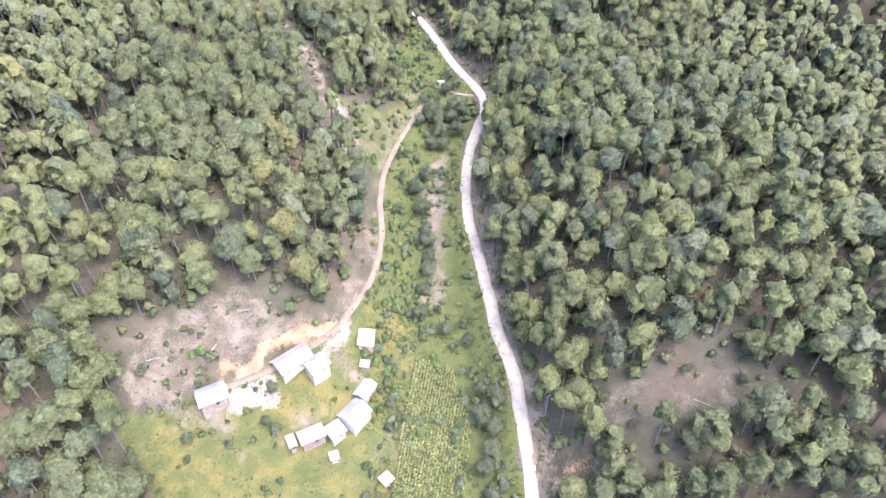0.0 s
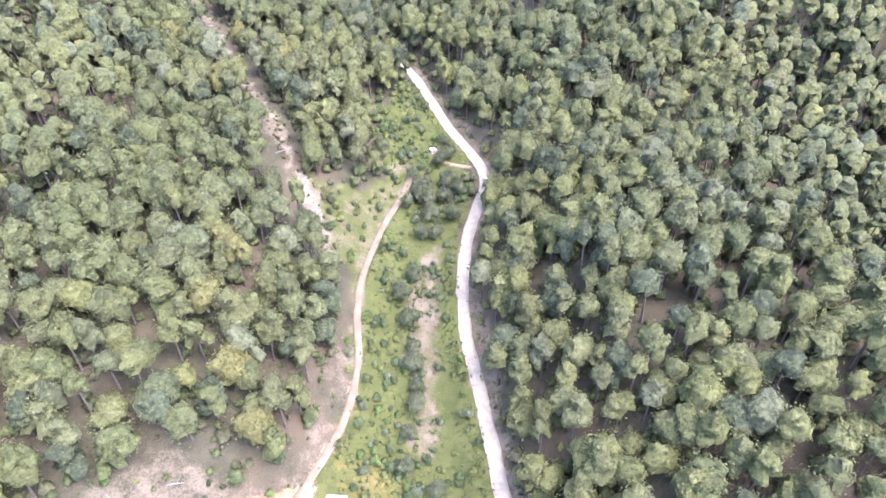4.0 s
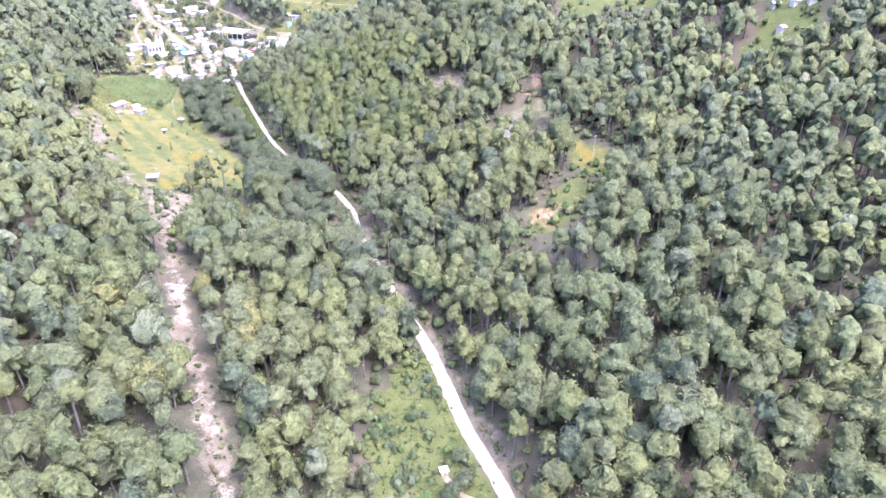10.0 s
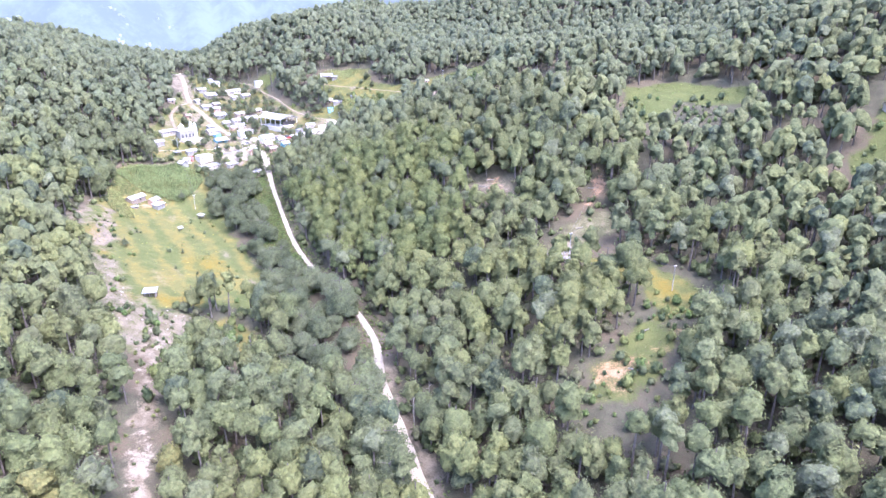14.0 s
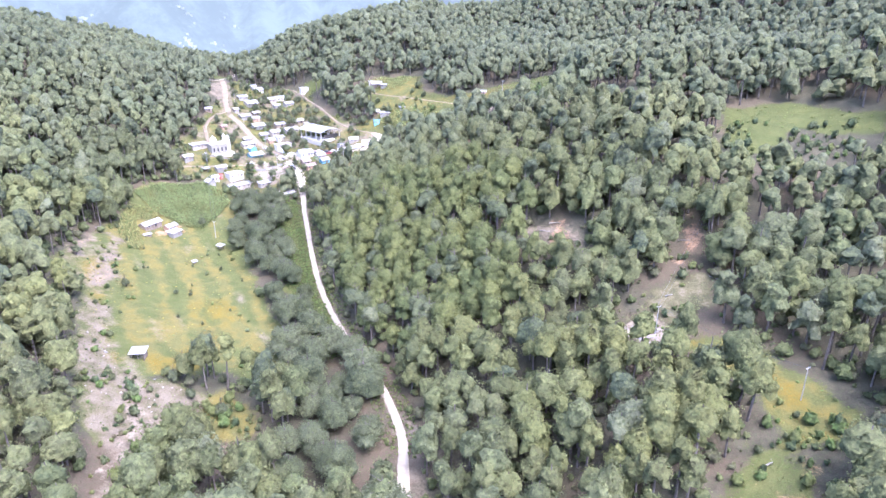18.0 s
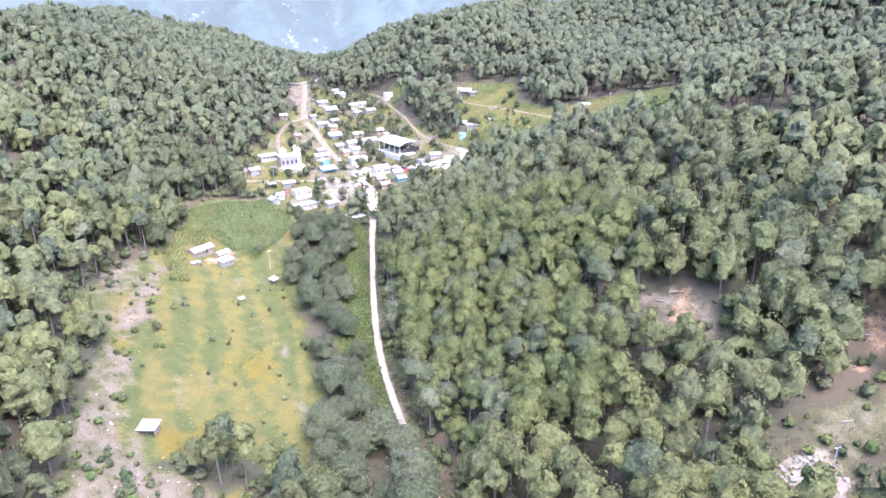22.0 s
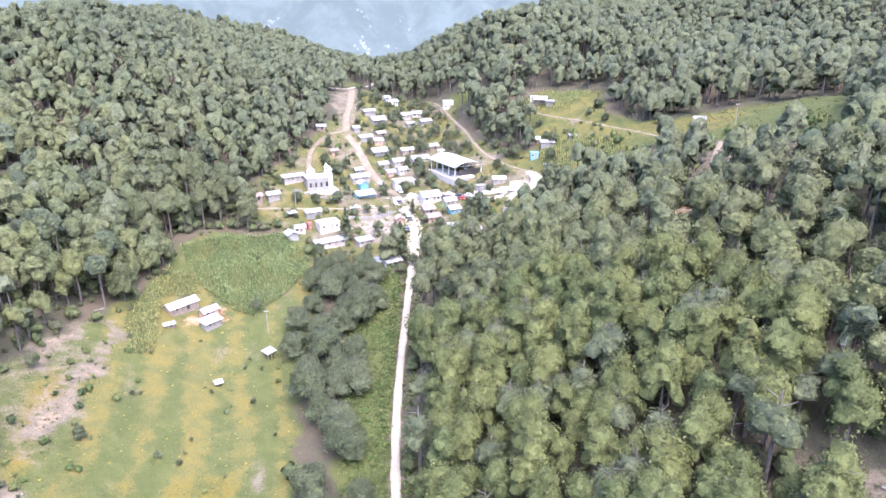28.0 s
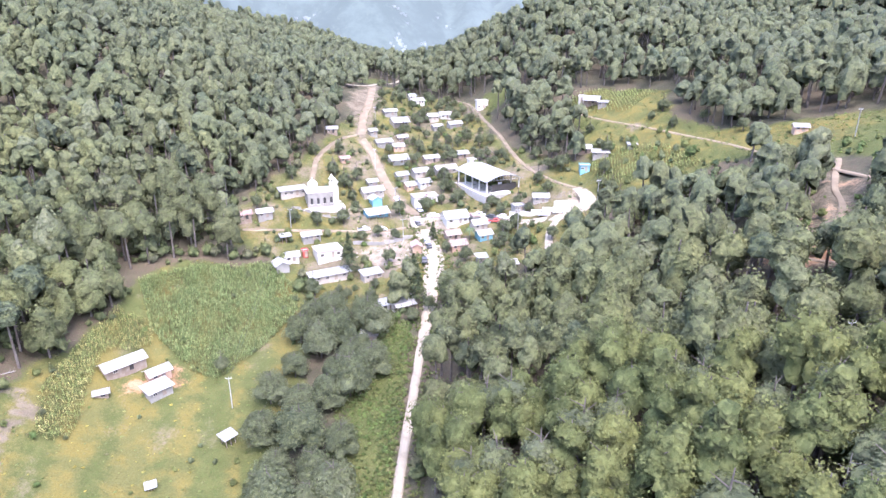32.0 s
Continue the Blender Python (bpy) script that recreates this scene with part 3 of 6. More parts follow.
def build_ground():
    xs, ys = axis_steps(-340, 130, 2.0, -4700, 4700), axis_steps(62, 740, 2.0, -1500, 4700)
    gx, gy = np.meshgrid(xs, ys)
    x, y = gx.ravel(), gy.ravel()
    z = ground_height(x, y, sink=0.3)
    n, m = len(xs), len(ys)
    i = (np.arange(m - 1)[:, None] * n + np.arange(n - 1)[None, :]).ravel()
    faces = np.stack([i, i + 1, i + n + 1, i + n], 1)
    me = bpy.data.meshes.new("ground")
    me.vertices.add(len(x))
    me.vertices.foreach_set("co", np.stack([x, y, z], 1).astype(np.float32).ravel())
    me.loops.add(faces.size)
    me.loops.foreach_set("vertex_index", faces.astype(np.int32).ravel())
    me.polygons.add(len(faces))
    me.polygons.foreach_set("loop_start", np.arange(0, faces.size, 4, dtype=np.int32))
    me.polygons.foreach_set("use_smooth", np.ones(len(faces), dtype=bool))
    me.update(calc_edges=True)
    jx, jy = x + 2.5 * wobble(x, y, 6.0, 5.0), y + 2.5 * wobble(x, y, 6.0, 8.0)

    def soft(poly, width=2.5):
        return np.clip(inside(poly, jx, jy) / (2 * width) + 0.5, 0, 1)

    grass, dry, soil, red, pale, gold = (np.zeros(len(x)) for _ in range(6))
    for poly in (MEADOW, MAIZE_FIELD, BARE_RIM, BARE_FOOT, ROAD_STRIP, VILLAGE, HILL_FIELDS, HILL_HOUSE, FARM_YARD, VALLEY_STRIP, POLE_GREEN, TERRACE, FAR_TERRACE, BACK_FIELD, EAST_FIELD, LEFT_PATCH, GAP_FIELD, SCAR_FOOT):
        grass = np.maximum(grass, soft(poly))
    grass = np.maximum(grass, 0.55 * soft(POLE_CLEARING))
    grass = np.maximum(grass, 0.75 * soft(RED_CLEARING))
    bands = np.sin((0.72 * x + 0.69 * y + 3.0 * wobble(x, y, 30.0, 3.0)) * math.tau / 11.0)
    dry = np.maximum(dry, soft(MEADOW, 6) * (0.5 + 0.3 * wobble(x, y, 22.0, 2.0) + 0.3 * bands))
    lower = np.clip((490 - y) / 60, 0, 1)
    gold = np.maximum(gold, soft(MEADOW, 6) * lower * np.clip(0.12 + 0.75 * wobble(x, y, 17.0, 19.0) + 0.12 * bands, 0, 0.75))
    gold = np.maximum(gold, 0.55 * soft(POLE_GREEN, 4) * np.clip(0.5 + wobble(x, y, 9.0, 4.0), 0, 1))
    dry = np.maximum(dry, 0.75 * soft(DRY_KNOLL))
    dry = np.maximum(dry, soft(FARM_YARD, 4) * (0.5 + 0.3 * wobble(x, y, 12.0, 6.0)))
    soil = np.maximum(soil, soft(FARM_YARD, 3) * (0.22 + 0.34 * wobble(x, y, 9.0, 15.0)))
    dry = np.maximum(dry, 0.75 * soft(HILL_FIELDS, 6) * (0.8 + 0.5 * wobble(x, y, 20.0, 4.0)))
    dry = np.maximum(dry, 0.6 * soft(POLE_GREEN, 4) + 0.0)
    for poly, v in ((BARE_RIM, 0.44), (BARE_FOOT, 0.62), (BARE_GAP, 0.6), (ROAD_CUT, 0.5), (POLE_CLEARING, 0.42), (GULLY_YARD, 0.5), (SLIDE, 0.36), (LOG_CLEARING, 0.6), (SCAR_FOOT, 0.42), (RED_BANK, 0.5)):
        soil = np.maximum(soil, v * soft(poly))
    soil = np.maximum(soil, 0.62 * soft(FIELD_STRIP))
    d, _ = way_distance(x, y, SCAR)
    soil = np.maximum(soil, np.clip((4.6 + 2.4 * wobble(x, y, 7.0, 9.0) - d) / 4, 0, 0.72))
    soil = np.maximum(soil, soft(VILLAGE, 5) * (0.36 + 0.34 * wobble(x, y, 14.0, 7.0)))
    dry = np.maximum(dry, 0.6 * soft(VILLAGE, 5))
    soil = np.maximum(soil, soft(MEADOW, 5) * (0.06 + 0.3 * wobble(x, y, 13.0, 12.0) - 0.16 * bands))
    soil = np.maximum(soil, 0.95 * soft(MEADOW_BARE, 1.5))
    d, _ = way_distance(x, y, SCAR)
    pale = np.maximum(pale, np.clip((3.4 + 2.2 * wobble(x, y, 8.0, 14.0) - d) / 3, 0, 0.44))
    for poly, v in PALE_EARTH:
        pale = np.maximum(pale, v * soft(poly, 0.8))
    for poly, v in ORANGE_EARTH:
        red = np.maximum(red, v * soft(poly, 0.8))
    for poly, v in TAN_EARTH:
        soil = np.maximum(soil, v * soft(poly, 1.0))
    for (line, width, _b), v in zip(WAYS, (0.55, 0.7, 0.6, 0.5, 0.6, 0.55, 0.5, 0.5, 0.4, 0.5, 0.5, 0.5)):
        d, _ = way_distance(x, y, line)
        soil = np.maximum(soil, np.clip((width + 0.9 - d) / 1.2, 0, v))
    d, _ = way_distance(x, y, ROAD)
    soil = np.maximum(soil, (y < 400) * (x > np.interp(y, ROAD[:, 1], ROAD[:, 0])) * np.clip((7.5 + 2.0 * wobble(x, y, 8.0, 3.0) - d) / 3, 0, 0.55))
    soil = np.maximum(soil, soft(FARM_SLOPE) * (0.5 + 0.15 * wobble(x, y, 11.0, 5.0)))
    red = np.maximum(red, soft(GULLY_YARD) * (0.2 + 0.3 * wobble(x, y, 8.0, 3.0)))
    red = np.maximum(red, 0.5 * soft(RED_BANK))
    red = np.maximum(red, soft(SLIDE) * 0.5 * np.clip(wobble(x, y, 8.0, 6.0) - 0.3, 0, 1))
    red = np.maximum(red, soft(RED_CLEARING) * (0.3 + 0.4 * wobble(x, y, 9.0, 2.0)))
    red = np.maximum(red, soft(ROAD_CUT) * (0.35 + 0.4 * wobble(x, y, 6.0, 4.0)))
    d, _ = way_distance(x, y, TRACK[:40])
    red = np.maximum(red, np.clip((2.6 - d) / 2.5, 0, 0.5))
    for name, values in (("grass", grass), ("dry", dry), ("gold", gold), ("soil", soil), ("red", red), ("pale", pale)):
        me.attributes.new(name, "FLOAT", "POINT").data.foreach_set("value", values.astype(np.float32))
    me.materials.append(M["ground"])
    return tagged(new("ground", me), "forest litter, meadow grass and bare tan soil of a hilly valley", "ground", kind="structure")


build_ground()


def ribbon(name, line, wz, width, material, label, lift=0.22):
    """A road's running surface, crowned, with uneven edges."""
    t = np.gradient(line, axis=0)
    t /= np.linalg.norm(t, axis=1)[:, None]
    nrm = np.stack([-t[:, 1], t[:, 0]], 1)
    across = np.array([-1.0, -0.85, -0.55, -0.3, 0.0, 0.3, 0.55, 0.85, 1.0])
    drop = np.array([-0.5, -0.02, 0.02, 0.06, 0.09, 0.06, 0.02, -0.02, -0.5])
    ruts = np.array([0.2, 0.35, 0.75, 0.35, 0.5, 0.35, 0.75, 0.35, 0.2])
    verts, rut = [], []
    for k, p in enumerate(line):
        narrow = 1.0 - 0.46 * min(1.0, max(0.0, (p[1] - 330) / 90)) * min(1.0, max(0.0, (562 - p[1]) / 30)) * (name == "road")
        narrow *= 1.0 + 0.7 * min(1.0, max(0.0, (p[1] - 562) / 15)) * (name == "road")
        wl = narrow * width * (1 + 0.13 * float(wobble(p[0], p[1], 5.0, 2.0)))
        wr = narrow * width * (1 + 0.13 * float(wobble(p[0], p[1], 5.0, 7.0)))
        for a, d, r in zip(across, drop, ruts):
            q = p + nrm[k] * a * (wr if a > 0 else wl)
            verts.append((q[0], q[1], wz[k] + lift + d - 0.12))
            rut.append(r)
    n = len(across)
    faces = [(k * n + j, (k + 1) * n + j, (k + 1) * n + j + 1, k * n + j + 1)[::-1] for k in range(len(line) - 1) for j in range(n - 1)]
    me = mesh_of(name, verts, faces, material, True)
    me.attributes.new("rut", "FLOAT", "POINT").data.foreach_set("value", np.array(rut, np.float32))
    return tagged(new(name, me), label, "road", kind="structure")


for _k, (_nm, _mt, _lb) in enumerate((("road", "road", "pale gravel valley road with worn wheel tracks"), ("village_street", "dirt", "tan dirt street climbing through the village"),
                                     ("branch_road", "road", "pale gravel road bending round the village"), ("hillside_road", "dirt", "narrow pale dirt road along the hillside fields"),
                                     ("farm_track", "dirt", "tan dirt farm track with two wheel ruts"), ("church_lane", "dirt", "short dirt lane to the church"),
                                     ("side_lane", "road", "short pale lane going down to the trees"), ("pass_road", "road", "pale road over the pass"),
                                     ("spring_path", "dirt", "short dirt path to the spring tank"), ("gully_track", "dirt", "tan dirt track in the side gully"),
                                     ("village_lane", "dirt", "dirt lane below the church"), ("hill_lane", "dirt", "narrow tan lane climbing behind the hall"))):
    ribbon(_nm, WAYS[_k][0], _way_z[_k], WAYS[_k][1], M[_mt], _lb)


# ---- far distance ----
def hill_face(seed, distance, low, high):
    """The face of a far range: a bearing in degrees and a share of its height give a point."""
    ph = np.random.RandomState(seed).rand(8) * 6.28

    def at(a, f):
        ridge = 0.72 + 0.14 * math.sin(a * 0.09 + ph[0]) + 0.1 * math.sin(a * 0.21 + ph[1]) + 0.09 * math.sin(a * 0.5 + ph[2]) + 0.03 * math.sin(a * 1.7 + ph[3])
        spur = 120 * math.sin(a * 0.62 + ph[4] + 2 * f) * f * (1 - f) + 40 * math.sin(a * 1.9 + ph[5] + 3 * f) * f * (1 - f)
        d = distance + 900 * f
        return (-80 + d * math.sin(radians(a)), 300 + d * math.cos(radians(a)), low + (high - low) * ridge * f ** 0.9 + spur)

    return at


def far_range(name, face, material, label):
    """A range of far hills as a ridge with a sloping face."""
    ang, rows = np.linspace(-75, 60, 190), 16
    verts = [face(a, r / (rows - 1)) for r in range(rows) for a in ang]
    n = len(ang)
    faces = [(r * n + k, r * n + k + 1, (r + 1) * n + k + 1, (r + 1) * n + k) for r in range(rows - 1) for k in range(n - 1)]
    return tagged(new(name, mesh_of(name, verts, faces, material, True)), label, "hills", kind="structure")


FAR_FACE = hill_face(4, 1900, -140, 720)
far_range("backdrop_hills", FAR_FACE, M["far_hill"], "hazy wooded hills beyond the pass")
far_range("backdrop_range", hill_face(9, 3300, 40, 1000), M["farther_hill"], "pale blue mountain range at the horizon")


# ---- trees ----
def dome(res):
    """Quads of a unit ball without its underside, from a cube pushed round."""
    out = []
    g = np.linspace(-1, 1, res + 1)
    for i in range(res):
        for j in range(res):
            c = [(g[i], g[j]), (g[i + 1], g[j]), (g[i + 1], g[j + 1]), (g[i], g[j + 1])]
            out.append([(u, v, 1.0) for u, v in c])
            for k in range(4):
                a = k * math.pi / 2
                out.append([(math.cos(a) - u * math.sin(a), math.sin(a) + u * math.cos(a), v) for u, v in c])
    q = np.array(out)
    return q / np.linalg.norm(q, axis=2)[..., None]


def crown_shape(rng, lobes, leaves, size, style, res=4, core=0.84, airy=False):
    """A crown with radius about 1 and its foot at z 0: lobes of dense foliage with loose tufts. Quads, and a normal at each corner."""
    quads, norms, balls = [], [], []
    ball = dome(res)
    for k in range(lobes):
        f = (k + 0.5) / lobes
        ang = k * 2.4 + rng.rand() * 0.9
        if style == "pine":
            ring = 0.7 * math.sqrt(1 - f * 0.95) * (0.55 + 0.75 * rng.rand())
            c = np.array([ring * math.cos(ang), ring * math.sin(ang), 0.32 + 1.4 * f + 0.16 * rng.randn()])
            rad = np.array([0.36, 0.36, 0.34]) * (0.6 + 0.75 * rng.rand())
        elif style == "oak":
            ring = 0.7 * math.sqrt(1 - f * 0.95) * (0.6 + 0.65 * rng.rand())
            c = np.array([ring * math.cos(ang), ring * math.sin(ang), 0.38 + 0.95 * f + 0.1 * rng.randn()])
            rad = np.array([0.42, 0.42, 0.36]) * (0.6 + 0.7 * rng.rand())
        elif style == "spire":
            ring = 0.45 * (1 - f)
            c = np.array([ring * math.cos(ang), ring * math.sin(ang), f * 3.6])
            rad = np.array([0.55 * (1.05 - f), 0.55 * (1.05 - f), 0.26])
        else:
            ring = 0.55 * math.sqrt(f)
            c = np.array([ring * math.cos(ang), ring * math.sin(ang), 0.38 + 0.2 * rng.rand()])
            rad = np.array([0.46, 0.46, 0.42]) * (0.7 + 0.5 * rng.rand())
        balls.append((c, rad))
    cs, rs = np.array([b[0] for b in balls]), np.array([b[1] for b in balls])
    mid = np.array([0, 0, cs[:, 2].mean() * 0.9])

    def skin(d):
        """How far the lobes reach from the middle in each direction, and the outward turn of the surface there."""
        o, e = (mid - cs) / rs, d[:, None, :] / rs
        qa, qb, qc = (e * e).sum(-1), (o[None] * e).sum(-1), (o * o).sum(-1)[None] - 1
        disc = qb * qb - qa * qc
        far = np.where(disc > 0, (-qb + np.sqrt(np.maximum(disc, 0))) / qa, 0.0)
        win = far.argmax(1)
        reach = np.maximum(far.max(1), 0.34)
        n = (mid + d * reach[:, None] - cs[win]) / rs[win] ** 2
        return reach, n / (np.linalg.norm(n, axis=1)[:, None] + 1e-6)

    flat = ball.reshape(-1, 3)
    reach, turn = skin(flat)
    ripple = 1 + (res > 3) * 0.07 * np.sin(flat[:, 0] * 9 + 7 * cs[0, 0]) * np.sin(flat[:, 1] * 9 + 5 * cs[0, 1]) + (res > 3) * 0.05 * np.sin(flat[:, 2] * 13 + 4 * flat[:, 0])
    quads.append((mid + flat * (reach * core * ripple)[:, None]).reshape(ball.shape))
    norms.append((0.35 * flat + 0.55 * turn + np.array([0, 0, 0.75])).reshape(ball.shape))
    leaves = lobes * leaves
    u = rng.randn(leaves, 3)
    u[:, 2] = np.where(u[:, 2] < -0.4, -u[:, 2], u[:, 2])
    u /= np.linalg.norm(u, axis=1)[:, None]
    reach, turn = skin(u)
    p = mid + u * (reach * (0.84 + 0.26 * rng.rand(leaves)))[:, None]
    if airy:
        own = rng.randint(0, lobes, leaves)
        p = cs[own] + u * rs[own] * (0.55 + 0.5 * rng.rand(leaves, 1))
        turn = u
    nrm = turn + 0.6 * rng.randn(leaves, 3) + np.array([0, 0, 0.6])
    nrm /= np.linalg.norm(nrm, axis=1)[:, None]
    a = np.cross(nrm, rng.randn(leaves, 3))
    a /= np.linalg.norm(a, axis=1)[:, None]
    b = np.cross(nrm, a)
    sa = size * (0.6 + 0.8 * rng.rand(leaves, 1))
    sb = sa * ((0.26 if airy else 0.42) + 0.35 * rng.rand(leaves, 1))
    sag = nrm * sa * 0.3
    quads.append(np.stack([p - a * sa - sag, p - b * sb + sag * 0.5, p + a * sa - sag, p + b * sb + sag * 0.5], 1))
    norms.append(np.repeat((0.38 * u + 0.45 * turn + 0.28 * nrm + np.array([0, 0, 0.75]))[:, None, :], 4, axis=1))
    n = np.concatenate(norms)
    n /= np.linalg.norm(n, axis=2)[..., None]
    shade = np.ones((len(n), 1, 1))
    shade[-leaves:, 0, 0] = 0.82 + 0.4 * rng.rand(leaves)
    return np.concatenate(quads), n * shade


def place_quads(shapes, kinds, pos, scale, turn, tint):
    """All the quads of many plants, and a tint for each quad."""
    out, colors, bends = [], [], []
    for v, (shape, norm) in enumerate(shapes):
        k = np.where(kinds == v)[0]
        if not len(k):
            continue
        s = shape[None] * scale[k][:, None, None, :]
        ct, st = np.cos(turn[k])[:, None, None], np.sin(turn[k])[:, None, None]
        x, y = s[..., 0] * ct - s[..., 1] * st, s[..., 0] * st + s[..., 1] * ct
        q = np.stack([x, y, s[..., 2]], -1) + pos[k][:, None, None, :]
        out.append(q.reshape(-1, 4, 3).astype(np.float32))
        colors.append(np.repeat(tint[k], shape.shape[0], axis=0))
        n = np.stack([norm[None, ..., 0] * ct - norm[None, ..., 1] * st, norm[None, ..., 0] * st + norm[None, ..., 1] * ct, np.repeat(norm[None, ..., 2], len(k), 0)], -1)
        bends.append(n.reshape(-1, 3).astype(np.float32))
    return np.concatenate(out), np.concatenate(colors), np.concatenate(bends)


def quad_mesh(name, quads, colors, material, bends=None):
    n = len(quads)
    me = bpy.data.meshes.new(name)
    me.vertices.add(n * 4)
    me.vertices.foreach_set("co", quads.reshape(-1))
    me.loops.add(n * 4)
    me.loops.foreach_set("vertex_index", np.arange(n * 4, dtype=np.int32))
    me.polygons.add(n)
    me.polygons.foreach_set("loop_start", np.arange(0, n * 4, 4, dtype=np.int32))
    me.update(calc_edges=True)
    if colors is not None:
        rgba = np.concatenate([colors, np.ones((n, 1))], 1).astype(np.float32)
        me.attributes.new("tint", "FLOAT_COLOR", "FACE").data.foreach_set("color", rgba.ravel())
    if bends is not None:
        me.attributes.new("bend", "FLOAT_VECTOR", "POINT").data.foreach_set("vector", bends.astype(np.float32).ravel())
    me.materials.append(material)
    return me


def trunk_quads(pos, height, radius, lean, sides=4):
    """Tapered, slightly leaning stems."""
    a = np.arange(sides) * math.tau / sides
    ring = np.stack([np.cos(a), np.sin(a), 0 * a], 1)
    low = pos[:, None, :] + ring[None] * radius[:, None, None] - np.array([0, 0, 0.6])
    top = pos + lean * height[:, None]
    top[:, 2] = pos[:, 2] + height
    high = top[:, None, :] + ring[None] * radius[:, None, None] * 0.35
    return np.stack([low, np.roll(low, -1, 1), np.roll(high, -1, 1), high], 2).reshape(-1, 4, 3).astype(np.float32)


TINTS = np.array([(0.140, 0.146, 0.041), (0.086, 0.106, 0.038), (0.106, 0.118, 0.075), (0.052, 0.072, 0.040), (0.165, 0.152, 0.043), (0.122, 0.135, 0.075)])


def tint_for(x, y, rng):
    """Forest colours: drifts of olive, grey-green and dark green, with single trees that differ, and haze painted over
    the far ones.
    """
    w1, w2 = wobble(x, y, 55.0, 11.0), wobble(x, y, 38.0, 17.0)
    sunny = np.clip(0.5 + 0.5 * w1 + 0.25 * rng.randn(len(x)), 0, 1)
    grey = np.clip(0.25 + 0.4 * w2 + 0.3 * rng.randn(len(x)), 0, 1)
    t = TINTS[1] * (1 - sunny[:, None]) + TINTS[0] * sunny[:, None]
    t = t * (1 - grey[:, None] * 0.45) + TINTS[2] * grey[:, None] * 0.45
    # haze painted into the tint: beyond y 470 crowns fade to blue-grey green
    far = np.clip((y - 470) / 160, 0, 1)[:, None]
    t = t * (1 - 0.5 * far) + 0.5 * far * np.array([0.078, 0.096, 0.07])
    odd = rng.rand(len(x))
    t = np.where((odd < 0.08)[:, None], TINTS[3], t)
    t = np.where(((odd > 0.94) & (x < -30) & (y < 330))[:, None], TINTS[4], t)
    t = np.where((odd > 0.97)[:, None], TINTS[5] * 1.1, t)
    return t * (0.74 + 0.4 * rng.rand(len(x), 1)) + np.array([0.006, 0.002, 0.008])


def wooded(x, y, margin=1.5):
    """Where forest may stand."""
    ok = np.ones(len(x), bool)
    jx, jy = x + 2.0 * wobble(x, y, 7.0, 4.0), y + 2.0 * wobble(x, y, 7.0, 9.0)
    for poly, extra in NO_TREES:
        ok &= inside(poly, jx, jy) < -(margin - 1.0 + extra)
    for line, width, _b in WAYS:
        ok &= way_distance(x, y, line)[0] > width + margin + 1.4
    ok &= way_distance(x, y, SCAR)[0] > 5.8 + 2.2 * wobble(x, y, 9.0, 2.0)
    ok &= inside(OAK_BELT, x, y) < -3.0
    return ok


def grid_points(rng, x0, x1, y0, y1, step):
    gx, gy = np.meshgrid(np.arange(x0, x1, step), np.arange(y0, y1, step))
    n = gx.size
    return gx.ravel() + step * 0.85 * (rng.rand(n) - 0.5), gy.ravel() + step * 0.85 * (rng.rand(n) - 0.5)


_rng = np.random.RandomState(7)
FX, FY = grid_points(_rng, -560, 560, -90, 1060, 6.0)
_axis = np.interp(FY, _ay, _ax)
_outer = (np.abs(FX - _axis) > 190) | (FY > 640)
_keep = wooded(FX, FY) & (_rng.rand(len(FX)) < np.where(_outer, 0.86, 0.95)) & (FX - _axis > -350) & (FX - _axis < 300 + 0.45 * np.clip(FY, 0, 900))
_thin = (wobble(FX, FY, 24.0, 21.0) > 0.42) & (FX < _axis) & (FY < 330) & (_rng.rand(len(FX)) < 0.12)
_keep &= ~_thin
# hillsides out of sight behind the ridges carry thinner woods
_open = inside([(-190, 30), (-190, 90), (-210, 290), (-300, 430), (-380, 510), (-560, 640), (-560, 1060), (-180, 1060), (-10, 940), (20, 850), (250, 850), (330, 680), (290, 520), (220, 400), (200, 200), (120, 90), (110, 30)], FX, FY) > 0
_keep &= _open | (_rng.rand(len(FX)) < 0.72)
FX, FY, _open = FX[_keep], FY[_keep], _open[_keep]
FZ = ground_height(FX, FY)
FAXIS = np.interp(FY, _ay, _ax)
# the stretch that the flight passes lowest over: single trees; round it the finer woods; then the far woods
SINGLE = [(-104, 474), (-88, 450), (-60, 422), (-26, 420), (-16, 446), (-24, 486), (-50, 516), (-90, 520), (-122, 504)]
_single = inside(SINGLE, FX, FY) > 0
SPUR_X, SPUR_Y = grid_points(np.random.RandomState(17), -124, -14, 418, 522, 5.3)
_on = wooded(SPUR_X, SPUR_Y) & (inside(SINGLE, SPUR_X, SPUR_Y) > 0)
SPUR_X, SPUR_Y = SPUR_X[_on], SPUR_Y[_on]
_off = FX - FAXIS
_fine = ~_single & (_off > -105) & (_off < 105 + np.clip((FY - 300) * 0.4, 0, 60)) & (FY > 80) & (FY < 560)
_middle = ~_single & ~_fine & _open & (_off > -235) & (_off < 260) & (FY < 760)
_height = 11.5 + 8.5 * _rng.rand(len(FX)) + 1.5 * wobble(FX, FY, 40.0, 5.0)
_wide = 3.3 + 2.5 * _rng.rand(len(FX)) ** 1.4 + 0.3 * wobble(FX, FY, 40.0, 5.0)
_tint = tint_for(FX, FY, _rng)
_turn = _rng.rand(len(FX)) * 6.28
_lean = np.stack([0.03 * _rng.randn(len(FX)), 0.03 * _rng.randn(len(FX)), np.zeros(len(FX))], 1)


